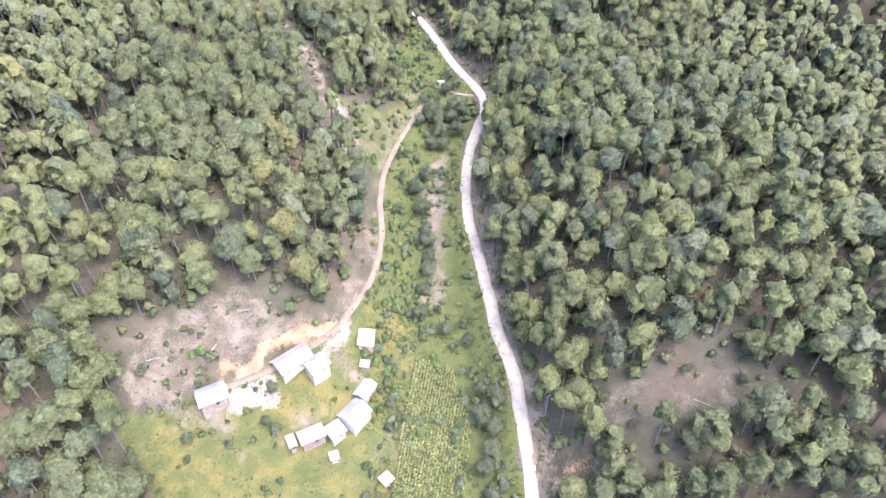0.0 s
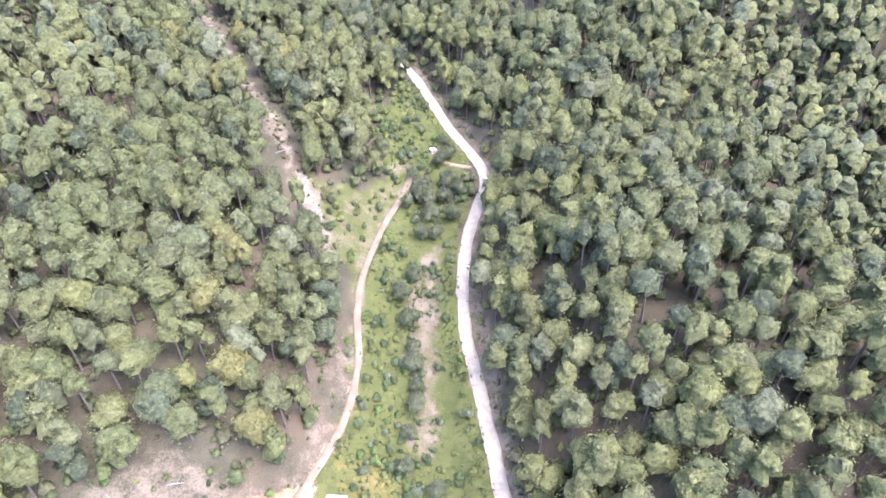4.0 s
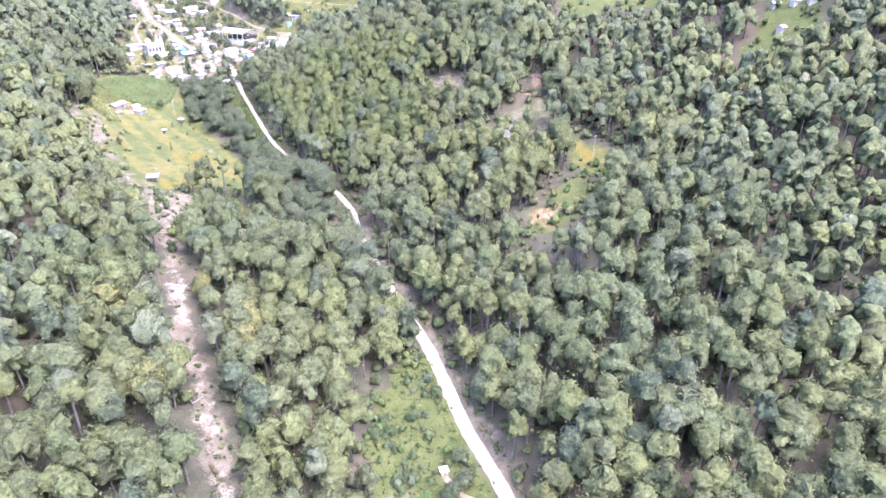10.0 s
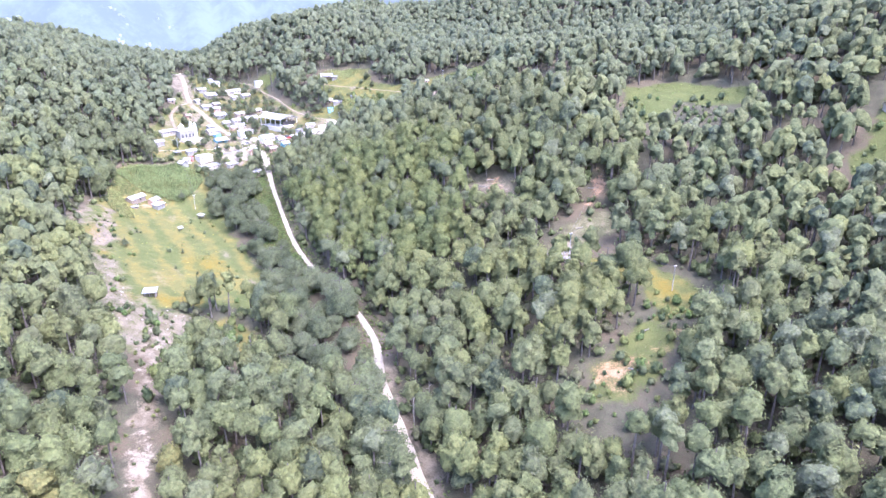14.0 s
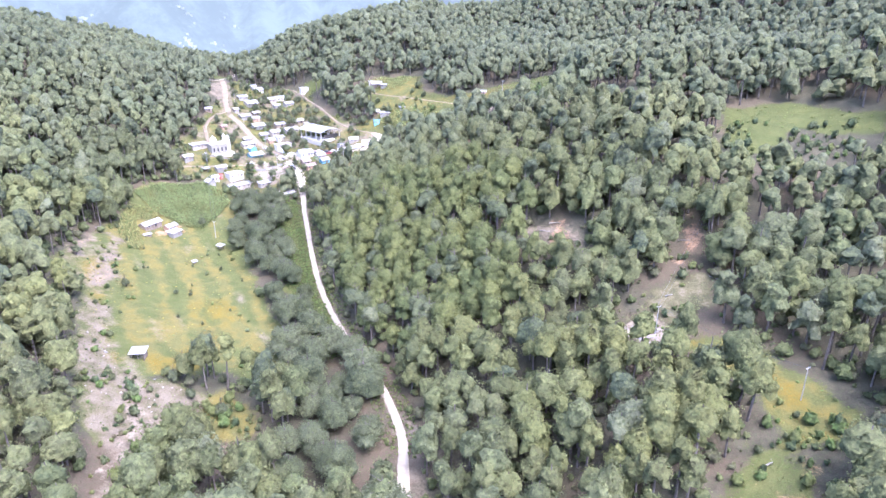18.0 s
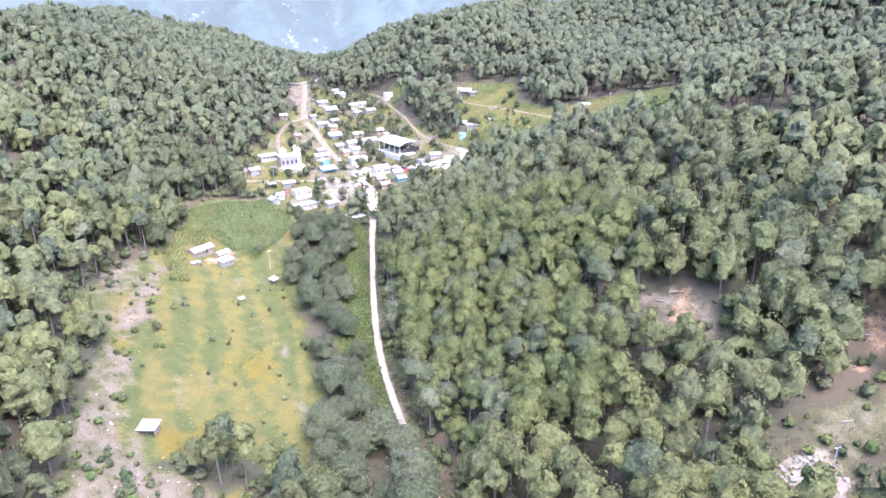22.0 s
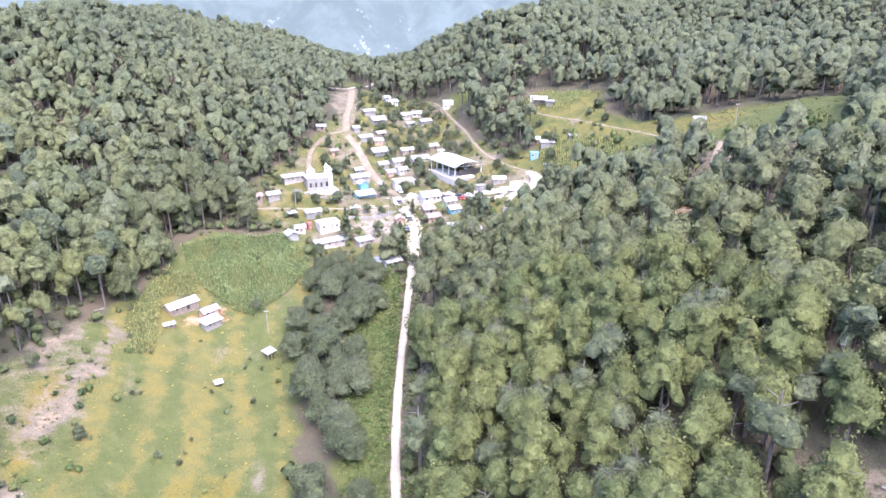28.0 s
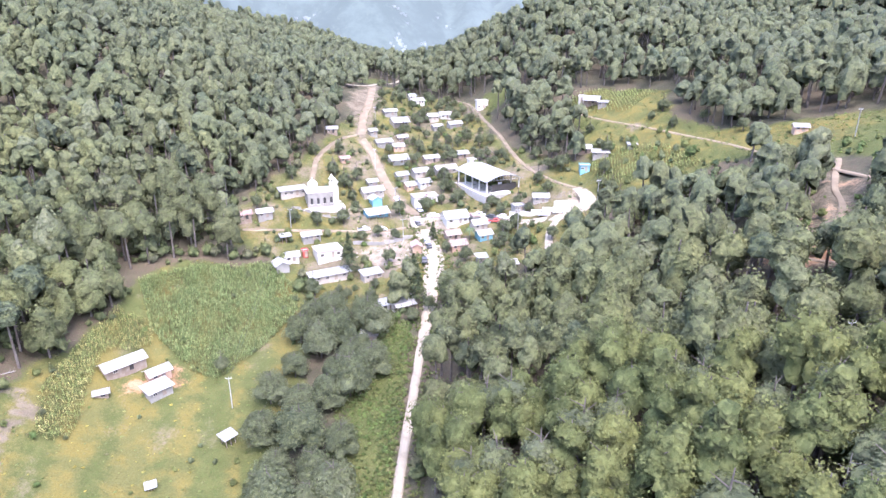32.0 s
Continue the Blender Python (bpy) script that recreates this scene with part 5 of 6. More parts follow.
def house(x, y, turn, length, width, high=2.5, roof="tin", wall="white", style="gable", windows=2, label="", porch=False, lift=0.0, name="house", category="house", group=""):
    """A small house: four walls, roof sheets, ridge, door and windows."""
    length, width, high = length * 0.76, width * 0.78, max(0.7, high * 0.76)
    ct, st = math.cos(radians(turn)), math.sin(radians(turn))
    corners = [(x + u * ct * length / 2 - v * st * width / 2, y + u * st * length / 2 + v * ct * width / 2) for u in (-1, 0, 1) for v in (-1, 1)]
    zs = ground_height(np.array([c[0] for c in corners]), np.array([c[1] for c in corners]))
    z = float(np.percentile(zs, 60)) + lift
    low = min(-0.4, float(zs.min()) - z - 0.4)
    HOUSES.append((x, y))
    root = thing(name, x, y, z, turn, label, category, group)
    wm, rm, t = M[wall], M[roof], 0.18
    rise = {"gable": width * 0.25, "shed": 0.0, "flat": 0.0}[style]
    tilt = width * 0.14 if style == "shed" else 0.0
    if style == "gable":
        for sx in (-1, 1):
            bm = bmesh.new()
            gable_wall(bm, sx * (length / 2 - t / 2), width, low, high, high + rise, t)
            part("wall", bm, wm, root)
    else:
        for sx in (-1, 1):
            bm = bmesh.new()
            box(bm, sx * (length / 2 - t / 2), 0, low, t, width, high - low)
            part("wall", bm, wm, root)
    for sy in (-1, 1):
        bm = bmesh.new()
        box(bm, 0, sy * (width / 2 - t / 2), low, length - 2 * t, t, high - low + (tilt if sy > 0 else 0))
        part("wall", bm, wm, root)
    over = 0.55
    if style == "gable":
        for sy in (-1, 1):
            bm = bmesh.new()
            k = rise / (width / 2)
            sheet(bm, length + 2 * over, (sy * (width / 2 + over), high - k * over + 0.12), (0.0, high + rise + 0.12))
            part("roof_sheet", bm, rm, root)
        bm = bmesh.new()
        box(bm, 0, 0, high + rise + 0.1, length + 2 * over, 0.3, 0.1, bevel=0.03)
        part("ridge_cap", bm, rm, root)
    elif style == "shed":
        bm = bmesh.new()
        sheet(bm, length + 2 * over, (-(width / 2 + over), high + 0.12 - 0.1 * over), (width / 2 + over, high + tilt + 0.14 + 0.1 * over))
        part("roof_sheet", bm, rm, root)
    else:
        bm = bmesh.new()
        box(bm, 0, 0, high, length + 0.5, width + 0.5, 0.18, bevel=0.03)
        part("roof_slab", bm, rm, root)
        for sx, sy, lx, ly in ((0, -1, length + 0.5, 0.15), (0, 1, length + 0.5, 0.15), (-1, 0, 0.15, width + 0.2), (1, 0, 0.15, width + 0.2)):
            bm = bmesh.new()
            box(bm, sx * (length + 0.35) / 2, sy * (width + 0.35) / 2, high + 0.18, lx, ly, 0.35)
            part("parapet", bm, wm, root)
    bm = bmesh.new()
    box(bm, length * 0.12, -width / 2 - 0.03, 0.0, 0.95, 0.1, min(1.85, high - 0.05), bevel=0.02)
    part("door", bm, M["wood"] if wall != "wood" else M["dark"], root, "plain closed door")
    for k in range(windows):
        wx = (-0.32 + 0.66 * k / max(1, windows - 1)) * length if windows > 1 else -0.28 * length
        if abs(wx - length * 0.12) > 1.1:
            window_part(root, wx, -width / 2 - 0.03, 0.8, 0.9, 0.7, True, M["concrete"] if wall != "white" else M["wood"])
    window_part(root, length / 2 + 0.02, 0, 0.8, 0.8, 0.7, False, M["concrete"])
    if porch:
        bm = bmesh.new()
        sheet(bm, length + 0.6, (-(width / 2 + 2.4), high - 0.42), (-(width / 2 + 0.1), high - 0.06))
        part("porch_roof", bm, rm, root)
        for k in range(4):
            bm = bmesh.new()
            box(bm, (-0.5 + k / 3) * (length + 0.2), -(width / 2 + 2.2), low, 0.13, 0.13, high - 0.5 - low)
            part("porch_post", bm, M["wood"], root)
    return root


def open_shed(x, y, turn, length, width, high, roof, label, fence=True, name="shed"):
    """A roof on posts with rails round it."""
    z = gz(x, y)
    root = thing(name, x, y, z, turn, label, "shed")
    for u in (-1, 0, 1):
        for v in (-1, 1):
            bm = bmesh.new()
            tube(bm, (u * (length / 2 - 0.3), v * (width / 2 - 0.3), -1.2), (u * (length / 2 - 0.3), v * (width / 2 - 0.3), high + (0.35 if v > 0 else 0)), 0.09, 0.08, 7)
            part("post", bm, M["wood"], root)
    bm = bmesh.new()
    sheet(bm, length + 0.8, (-(width / 2 + 0.4), high), (width / 2 + 0.4, high + 0.5))
    part("roof_sheet", bm, M[roof], root)
    if fence:
        for k in range(3):
            for v in (-1, 1):
                bm = bmesh.new()
                tube(bm, (-length / 2, v * (width / 2 - 0.3), 0.4 + 0.5 * k), (length / 2, v * (width / 2 - 0.3), 0.4 + 0.5 * k), 0.05, 0.05, 5)
                part("rail", bm, M["dead"], root)
        for u in (-1, 1):
            bm = bmesh.new()
            box(bm, u * (length / 2 - 0.3), 0, -0.4, 0.08, width - 0.6, 1.7)
            part("board_wall", bm, M["wood"], root)
    return root


# the farm by the track
house(-65, 111, 28, 9.6, 7.6, 2.6, "tin", "wood", "gable", 1, "board farmhouse with a pale sheet-metal roof above the farm track")
house(-44.5, 123, 43, 13, 7.5, 2.7, "pink_tin", "cream", "gable", 2, "long farmhouse with a faded red sheet roof beside the track")
house(-37.5, 122.5, 43, 7.5, 6.5, 2.4, "tin", "cream", "gable", 1, "cream farmhouse wing with a pale metal roof")
house(-24, 135, 90, 8, 5.2, 2.4, "tin", "adobe", "shed", 1, "adobe hut under a pale single-slope roof beside the track fork")
house(-24, 127.3, 88, 2.6, 2.4, 2.0, "tin", "wood", "shed", 0, "tiny board outhouse with a pale roof", name="outhouse", category="shed")
house(-23.5, 120, 63, 7.6, 5.0, 2.5, "tin", "wood", "gable", 1, "board farmhouse with a pale roof above the maize")
house(-26, 112.5, 53, 9, 8, 2.6, "tin", "white", "gable", 2, "white farmhouse with a broad pale metal roof")
house(-31, 107.5, 40, 5.5, 5, 2.4, "pink_tin", "cream", "shed", 1, "low lean-to with a faded red sheet roof")
house(-37.5, 105.5, 28, 8.5, 4.6, 2.2, "rusty_tin", "wood", "shed", 0, "long low shed under rusty patched roofing", name="shed", category="shed")
house(-43, 103.5, 28, 1.8, 4, 2.0, "tin", "wood", "shed", 0, "small lean-to with a pale sheet roof", name="shed", category="shed")
house(-31, 101.5, 20, 2.2, 2.2, 2.0, "tin", "white", "shed", 0, "small white outhouse below the farm", name="outhouse", category="shed")
house(-16, 97, 45, 3.4, 3.2, 2.0, "pink_tin", "wood", "shed", 0, "small hut with a dark red roof by the maize", name="hut", category="hut")
house(-1, 266, 20, 2.6, 2.0, 1.3, "concrete", "white", "flat", 0, "white concrete spring tank in the valley grass", name="water_tank", category="tank")
# the meadow
open_shed(-137, 398.5, 20, 4.5, 3.7, 2.2, "tin", "open field hut with a white sheet roof in the meadow")
house(-199, 490.5, 80, 12.5, 5.4, 2.5, "tin", "wood", "gable", 1, "long board stable with a white sheet roof above the meadow", name="stable", category="stable")
house(-191.5, 494.5, 80, 6.6, 4.4, 2.3, "tin", "adobe", "gable", 1, "small adobe house with a white sheet roof at the meadow's head")
house(-187, 491, 82, 7.2, 4.6, 2.3, "grey_tin", "block", "shed", 1, "grey block house with a dull sheet roof at the meadow's head")
open_shed(-164, 491.5, 84, 2.9, 2.4, 2.2, "tin", "small white-roofed shelter at the edge of the oaks", False)
open_shed(-165.5, 473, 60, 1.6, 1.2, 0.9, "tin", "low animal shelter with a pale sheet roof in the meadow", False)
house(-194, 481.5, 60, 3.6, 1.6, 0.8, "grey_tin", "wood", "shed", 0, "low pile of boards under roofing sheets", name="woodpile", category="woodpile")
house(-160, 538, 35, 5.4, 3.6, 2.2, "tin", "block", "shed", 0, "hut with a bright sheet roof among the roadside weeds", name="hut", category="hut")

# below the church
house(-198, 565, 58, 11, 8, 2.9, "pink_tin", "white", "flat", 3, "white house with a pinkish flat roof and dark windows")
house(-203.5, 560, 58, 2.2, 2.2, 2.6, "tin", "red", "flat", 0, "small red tower with a water tank platform", name="outbuilding", category="outbuilding")
house(-204.5, 555, 50, 5.4, 4.6, 2.5, "tin", "white", "gable", 1, "white cottage with a pale metal roof by the maize field")
house(-203.5, 549, 150, 6.5, 5.2, 2.7, "tin", "block", "gable", 1, "grey block cottage with a pale gabled roof at the maize edge")
house(-190, 556.5, 60, 17, 4.6, 2.5, "tin", "cream", "shed", 4, "long classroom block with a pale sheet roof", name="schoolhouse", category="building")
house(-179, 564, 60, 8, 4.5, 2.5, "tin", "cream", "shed", 2, "low building with a white sheet roof beside the dirt court")
house(-208, 568, 58, 8, 4.2, 2.4, "grey_tin", "block", "gable", 2, "grey-roofed block house below the church lane")
open_shed(-213.5, 561.5, 58, 3.2, 2.6, 2.2, "grey_tin", "small open shelter with a grey roof", False)
house(-173.5, 582, 130, 5.6, 3.6, 2.6, "pink_tin", "adobe", "gable", 1, "small shop with a faded red roof beside the road")
house(-161, 554.5, 60, 8, 6.4, 2.8, "grey_tin", "white", "gable", 2, "white roadside house with a grey roof behind the tall conifer", True)
house(-164, 552, 60, 6, 4, 2.4, "tin", "white", "shed", 1, "white lean-to house with a pale roof beside the road")
# church side
house(-232, 585, 60, 13, 5.2, 2.7, "tin", "cream", "shed", 4, "long parish building with a white sheet roof beside the church")
house(-227.5, 566, 58, 6.6, 4.6, 2.5, "tin", "block", "gable", 1, "block house with a white roof on the slope below the church")
house(-231.5, 560.5, 58, 5.4, 4.4, 2.3, "rusty_tin", "wood", "gable", 1, "board house with a rusty roof at the forest edge")
house(-258, 639, 40, 6, 4.8, 2.4, "tin", "wood", "gable", 1, "board house with a white roof half hidden by trees")
# west of the junction
house(-218, 616, 58, 5, 4.2, 2.3, "grey_tin", "block", "gable", 1, "grey-roofed hut beside the street")
house(-213, 609.5, 58, 11, 6, 2.8, "tin", "cream", "gable", 2, "wide house with a white metal roof beside the street")
house(-208, 605, 148, 5.5, 5, 3.2, "grey_tin", "blue", "gable", 1, "turquoise house with a grey gabled roof")
house(-201.5, 596.5, 60, 11, 5, 2.6, "tin", "blue", "gable", 2, "turquoise house with a long pale roof near the junction", True)
house(-237, 622, 58, 5, 4, 2.3, "rusty_tin", "adobe", "gable", 1, "adobe hut with a rusty roof among fruit trees")
# east side of the street
house(-192, 615.5, 50, 12.5, 7, 2.9, "pink_tin", "white", "flat", 4, "long white house with a flat pink-edged roof beside the street")
house(-213, 630, 60, 6.4, 5, 2.5, "tin", "block", "gable", 1, "block house with a white roof beside the street")
house(-208, 636.5, 60, 8.4, 6, 2.6, "tin", "cream", "gable", 1, "cream house with a white gabled roof")
house(-205, 625, 58, 6, 5, 2.5, "tin", "adobe", "gable", 1, "adobe house with a pale roof")
house(-200.5, 628, 62, 6.4, 5.4, 2.5, "tin", "white", "gable", 1, "white cottage with a white gabled roof")
house(-199, 642.5, 56, 12, 6, 2.7, "grey_tin", "cream", "gable", 3, "long cream house with a blue-grey roof near the hall")
house(-212, 651.5, 58, 9, 5, 2.5, "tin", "wood", "gable", 1, "board house with a white roof on the grassy slope")
house(-223, 641.5, 58, 10.5, 6, 2.7, "tin", "white", "gable", 2, "white house with a wide pale roof and porch", True)
house(-230, 652, 45, 6, 5, 2.6, "tin", "adobe", "gable", 1, "brown adobe house with a white gabled roof")
house(-237, 650, 58, 9.5, 5.4, 2.6, "tin", "block", "gable", 2, "block house with a long white roof beside the street")
house(-236, 663.5, 58, 6.5, 4.6, 2.4, "tin", "wood", "gable", 1, "board house with a pale roof among garden trees")
house(-245.5, 653, 62, 4.6, 4.2, 2.4, "tin", "block", "gable", 1, "small block house with a white roof at the street bend")
house(-246, 675.5, 58, 10.5, 7, 3.0, "tin", "cream", "gable", 3, "large cream house with a white roof and shaded porch", True)
house(-256, 681.5, 58, 9, 5, 2.6, "grey_tin", "block", "gable", 2, "block house with a weathered roof at the top of the village")
house(-259, 711, 60, 9.5, 6, 2.6, "tin", "white", "gable", 2, "white house with a pale roof at the top of the village")
house(-264.5, 714, 60, 5, 5, 2.6, "tin", "white", "gable", 1, "white cottage with a pale roof at the top of the village")
house(-242, 699.5, 58, 8, 6, 2.6, "tin", "cream", "gable", 2, "cream house with a white roof on the upper slope")
house(-239, 708, 50, 8, 6, 2.6, "grey_tin", "white", "gable", 1, "white house with a grey roof on the upper slope")
house(-233, 690.5, 58, 6.4, 4.6, 2.4, "tin", "block", "gable", 1, "block cottage with a white roof below the upper lane")
house(-226, 696, 58, 9, 5.4, 2.5, "tin", "block", "gable", 2, "block house with a long white roof below the upper lane")
house(-201.5, 661, 56, 6.4, 5, 2.4, "grey_tin", "wood", "gable", 1, "board house with a grey roof above the hall")
# south-east cluster at the junction
house(-172.5, 605.5, 52, 11, 9, 2.8, "tin", "white", "gable", 2, "broad white-roofed house at the junction")
house(-167.5, 595.5, 52, 6.4, 5, 2.5, "brown_tile", "wood", "gable", 1, "board house with dark tiles beside a palm")
house(-162.5, 590.5, 52, 7, 5.4, 2.5, "brown_tile", "adobe", "gable", 1, "adobe house with dark weathered tiles")
house(-162, 604.5, 55, 6.6, 5.4, 2.6, "tin", "cream", "gable", 1, "cream house with a white roof in the junction cluster")
house(-157.5, 600, 55, 6.4, 5.2, 2.6, "tin", "blue", "gable", 1, "blue-walled house with a white roof in the junction cluster")
house(-166, 609, 145, 5, 4, 2.4, "rusty_tin", "block", "shed", 1, "small block shop with a rusty awning")
house(-150, 584.5, 45, 4, 3.4, 2.2, "tin", "block", "shed", 0, "small white-roofed hut among the trees", name="hut", category="hut")
house(-138.5, 581.5, 50, 5, 4, 2.3, "tin", "block", "gable", 1, "block hut with a pale roof under the trees", name="hut", category="hut")
house(-154, 620, 52, 5.4, 4.4, 2.6, "tin", "block", "flat", 1, "grey flat-roofed block house below the hall")
house(-148.5, 627.5, 30, 7, 5, 2.3, "tin", "cream", "gable", 1, "low house with a pale roof beside the hall")
house(-192.5, 654, 58, 4, 3, 3.4, "concrete", "white", "flat", 1, "small white tower house behind the hall")
# hillside houses
house(-227.5, 728, 40, 8, 6.5, 5.2, "tin", "white", "flat", 3, "white two-storey house on the green slope")
house(-145, 662, 20, 6.4, 5.4, 2.6, "grey_tin", "wood", "gable", 1, "board house with a grey gabled roof among trees")
house(-137, 658, 25, 8, 4.6, 2.4, "grey_tin", "block", "shed", 2, "long low house with a dull roof among trees")
house(-139.5, 647.5, 30, 4.6, 3.8, 2.7, "tin", "blue", "flat", 1, "pale blue cubic house on the green slope")
house(-126, 662, 30, 4, 3, 2.0, "tin", "block", "shed", 0, "small hut with a pale roof above the maize", name="hut", category="hut")
house(-156.5, 701, 10, 8.6, 6, 2.7, "tin", "wood", "gable", 2, "hillside house with a bright metal roof and porch", True)
house(-150, 697, 10, 5, 4, 2.3, "tin", "block", "shed", 1, "hillside lean-to with a pale roof")
house(-162, 703, 10, 3.4, 3.4, 3.2, "concrete", "white", "flat", 1, "small white tower house on the hillside", name="outbuilding", category="outbuilding")
house(-70, 653.5, 20, 5.4, 4, 2.2, "tin", "adobe", "gable", 1, "adobe hut with a pale roof below the forest")
house(-50, 549, 15, 5.2, 4.2, 2.3, "tin", "wood", "gable", 1, "board hut with a pale roof in the side gully", name="hut", category="hut")
house(-50, 570, 30, 5.4, 4.2, 2.3, "pink_tin", "adobe", "gable", 1, "adobe hut with a faded red roof in the side gully", name="hut", category="hut")
for _x, _y, _t in ((149, 474, 10), (155.5, 468, 20), (161, 463, 0), (146, 455, 40)):
    house(_x, _y, _t, 5, 3.8, 2.1, "tin", "cream", "gable", 1, "far hillside house with a pale roof among terraces", group="terrace houses")


def church(x, y, turn):
    """A small church: grey side walls with tall windows, white front with two belfries and a domed crossing."""
    z = gz(x, y)
    root = thing("church", x, y, z, turn, "small grey and white village church with belfry and dome", "church")
    length, width, high = 10.5, 7.0, 5.6
    for sy in (-1, 1):
        bm = bmesh.new()
        box(bm, -0.6, sy * width / 2, -2.5, length, 0.35, high + 2.5)
        part("side_wall", bm, M["block"], root, "grey rendered side wall")
        for k in range(4):
            bm = bmesh.new()
            wx, wy = -4.4 + 2.4 * k, sy * (width / 2 + 0.19)
            box(bm, wx, wy, 1.3, 0.95, 0.08, 1.9)
            tube(bm, (wx, wy - 0.04, 3.2), (wx, wy + 0.04, 3.2), 0.475, 0.475, 12)
            w = part("window", bm, M["dark"], root, "tall arched dark window")
            bm = bmesh.new()
            box(bm, wx, wy + sy * 0.03, 1.12, 1.3, 0.2, 0.14)
            part("sill", bm, M["white"], w)
    bm = bmesh.new()
    box(bm, -length / 2 - 0.4, 0, -2.5, 0.35, width + 0.3, high + 2.5)
    part("rear_wall", bm, M["block"], root)
    bm = bmesh.new()
    box(bm, -0.6, 0, high, length + 0.6, width + 0.7, 0.35, bevel=0.06)
    part("cornice", bm, M["white"], root, "white cornice")
    bm = bmesh.new()
    sheet(bm, length, (-width / 2, high + 0.4), (0, high + 1.3))
    sheet(bm, length, (width / 2, high + 0.4), (0, high + 1.3))
    part("roof", bm, M["tin"], root)
    bm = bmesh.new()
    gable_wall(bm, length / 2 - 0.3, width + 0.6, -2.5, high + 0.9, high + 2.6, 0.5)
    part("facade", bm, M["white"], root, "white gabled front")
    bm = bmesh.new()
    box(bm, length / 2, 0, 0, 0.14, 1.9, 2.6)
    tube(bm, (length / 2 - 0.07, 0, 2.6), (length / 2 + 0.07, 0, 2.6), 0.95, 0.95, 14)
    part("door", bm, M["wood"], root, "arched wooden door")
    for sy in (-1, 1):
        bm = bmesh.new()
        box(bm, length / 2 - 0.6, sy * (width / 2 - 0.3), -2.5, 1.9, 1.9, high + 4.2, bevel=0.05)
        tower = part("tower", bm, M["white"], root, "square white tower")
        for k in range(4):
            bm = bmesh.new()
            a = k * 90
            cx, cy = length / 2 - 0.6 + 0.7 * math.cos(radians(45 + a)), sy * (width / 2 - 0.3) + 0.7 * math.sin(radians(45 + a))
            box(bm, cx, cy, high + 1.7, 0.36, 0.36, 1.5)
            part("belfry_post", bm, M["white"], tower)
        bm = bmesh.new()
        tube(bm, (length / 2 - 0.6, sy * (width / 2 - 0.3), high + 3.2), (length / 2 - 0.6, sy * (width / 2 - 0.3), high + 3.4), 1.25, 1.25, 10)
        tube(bm, (length / 2 - 0.6, sy * (width / 2 - 0.3), high + 3.4), (length / 2 - 0.6, sy * (width / 2 - 0.3), high + 5.2), 1.0, 0.05, 10)
        part("spire", bm, M["white"], tower)
    bm = bmesh.new()
    tube(bm, (-3.2, 0, high), (-3.2, 0, high + 2.2), 1.9, 1.9, 14)
    part("drum", bm, M["white"], root)
    bm = bmesh.new()
    bmesh.ops.create_uvsphere(bm, u_segments=16, v_segments=8, radius=1.95, matrix=Matrix.Translation((-3.2, 0, high + 2.2)))
    part("dome", bm, M["white"], root, "white dome")
    bm = bmesh.new()
    tube(bm, (-3.2, 0, high + 4.1), (-3.2, 0, high + 5.0), 0.35, 0.3, 8)
    part("lantern", bm, M["white"], root)
    bm = bmesh.new()
    box(bm, 0, 0, -2.6, length + 5, width + 4, 2.5, bevel=0.05)
    part("plinth", bm, M["concrete"], root, "concrete forecourt")
    return root


church(-221, 589, 52)


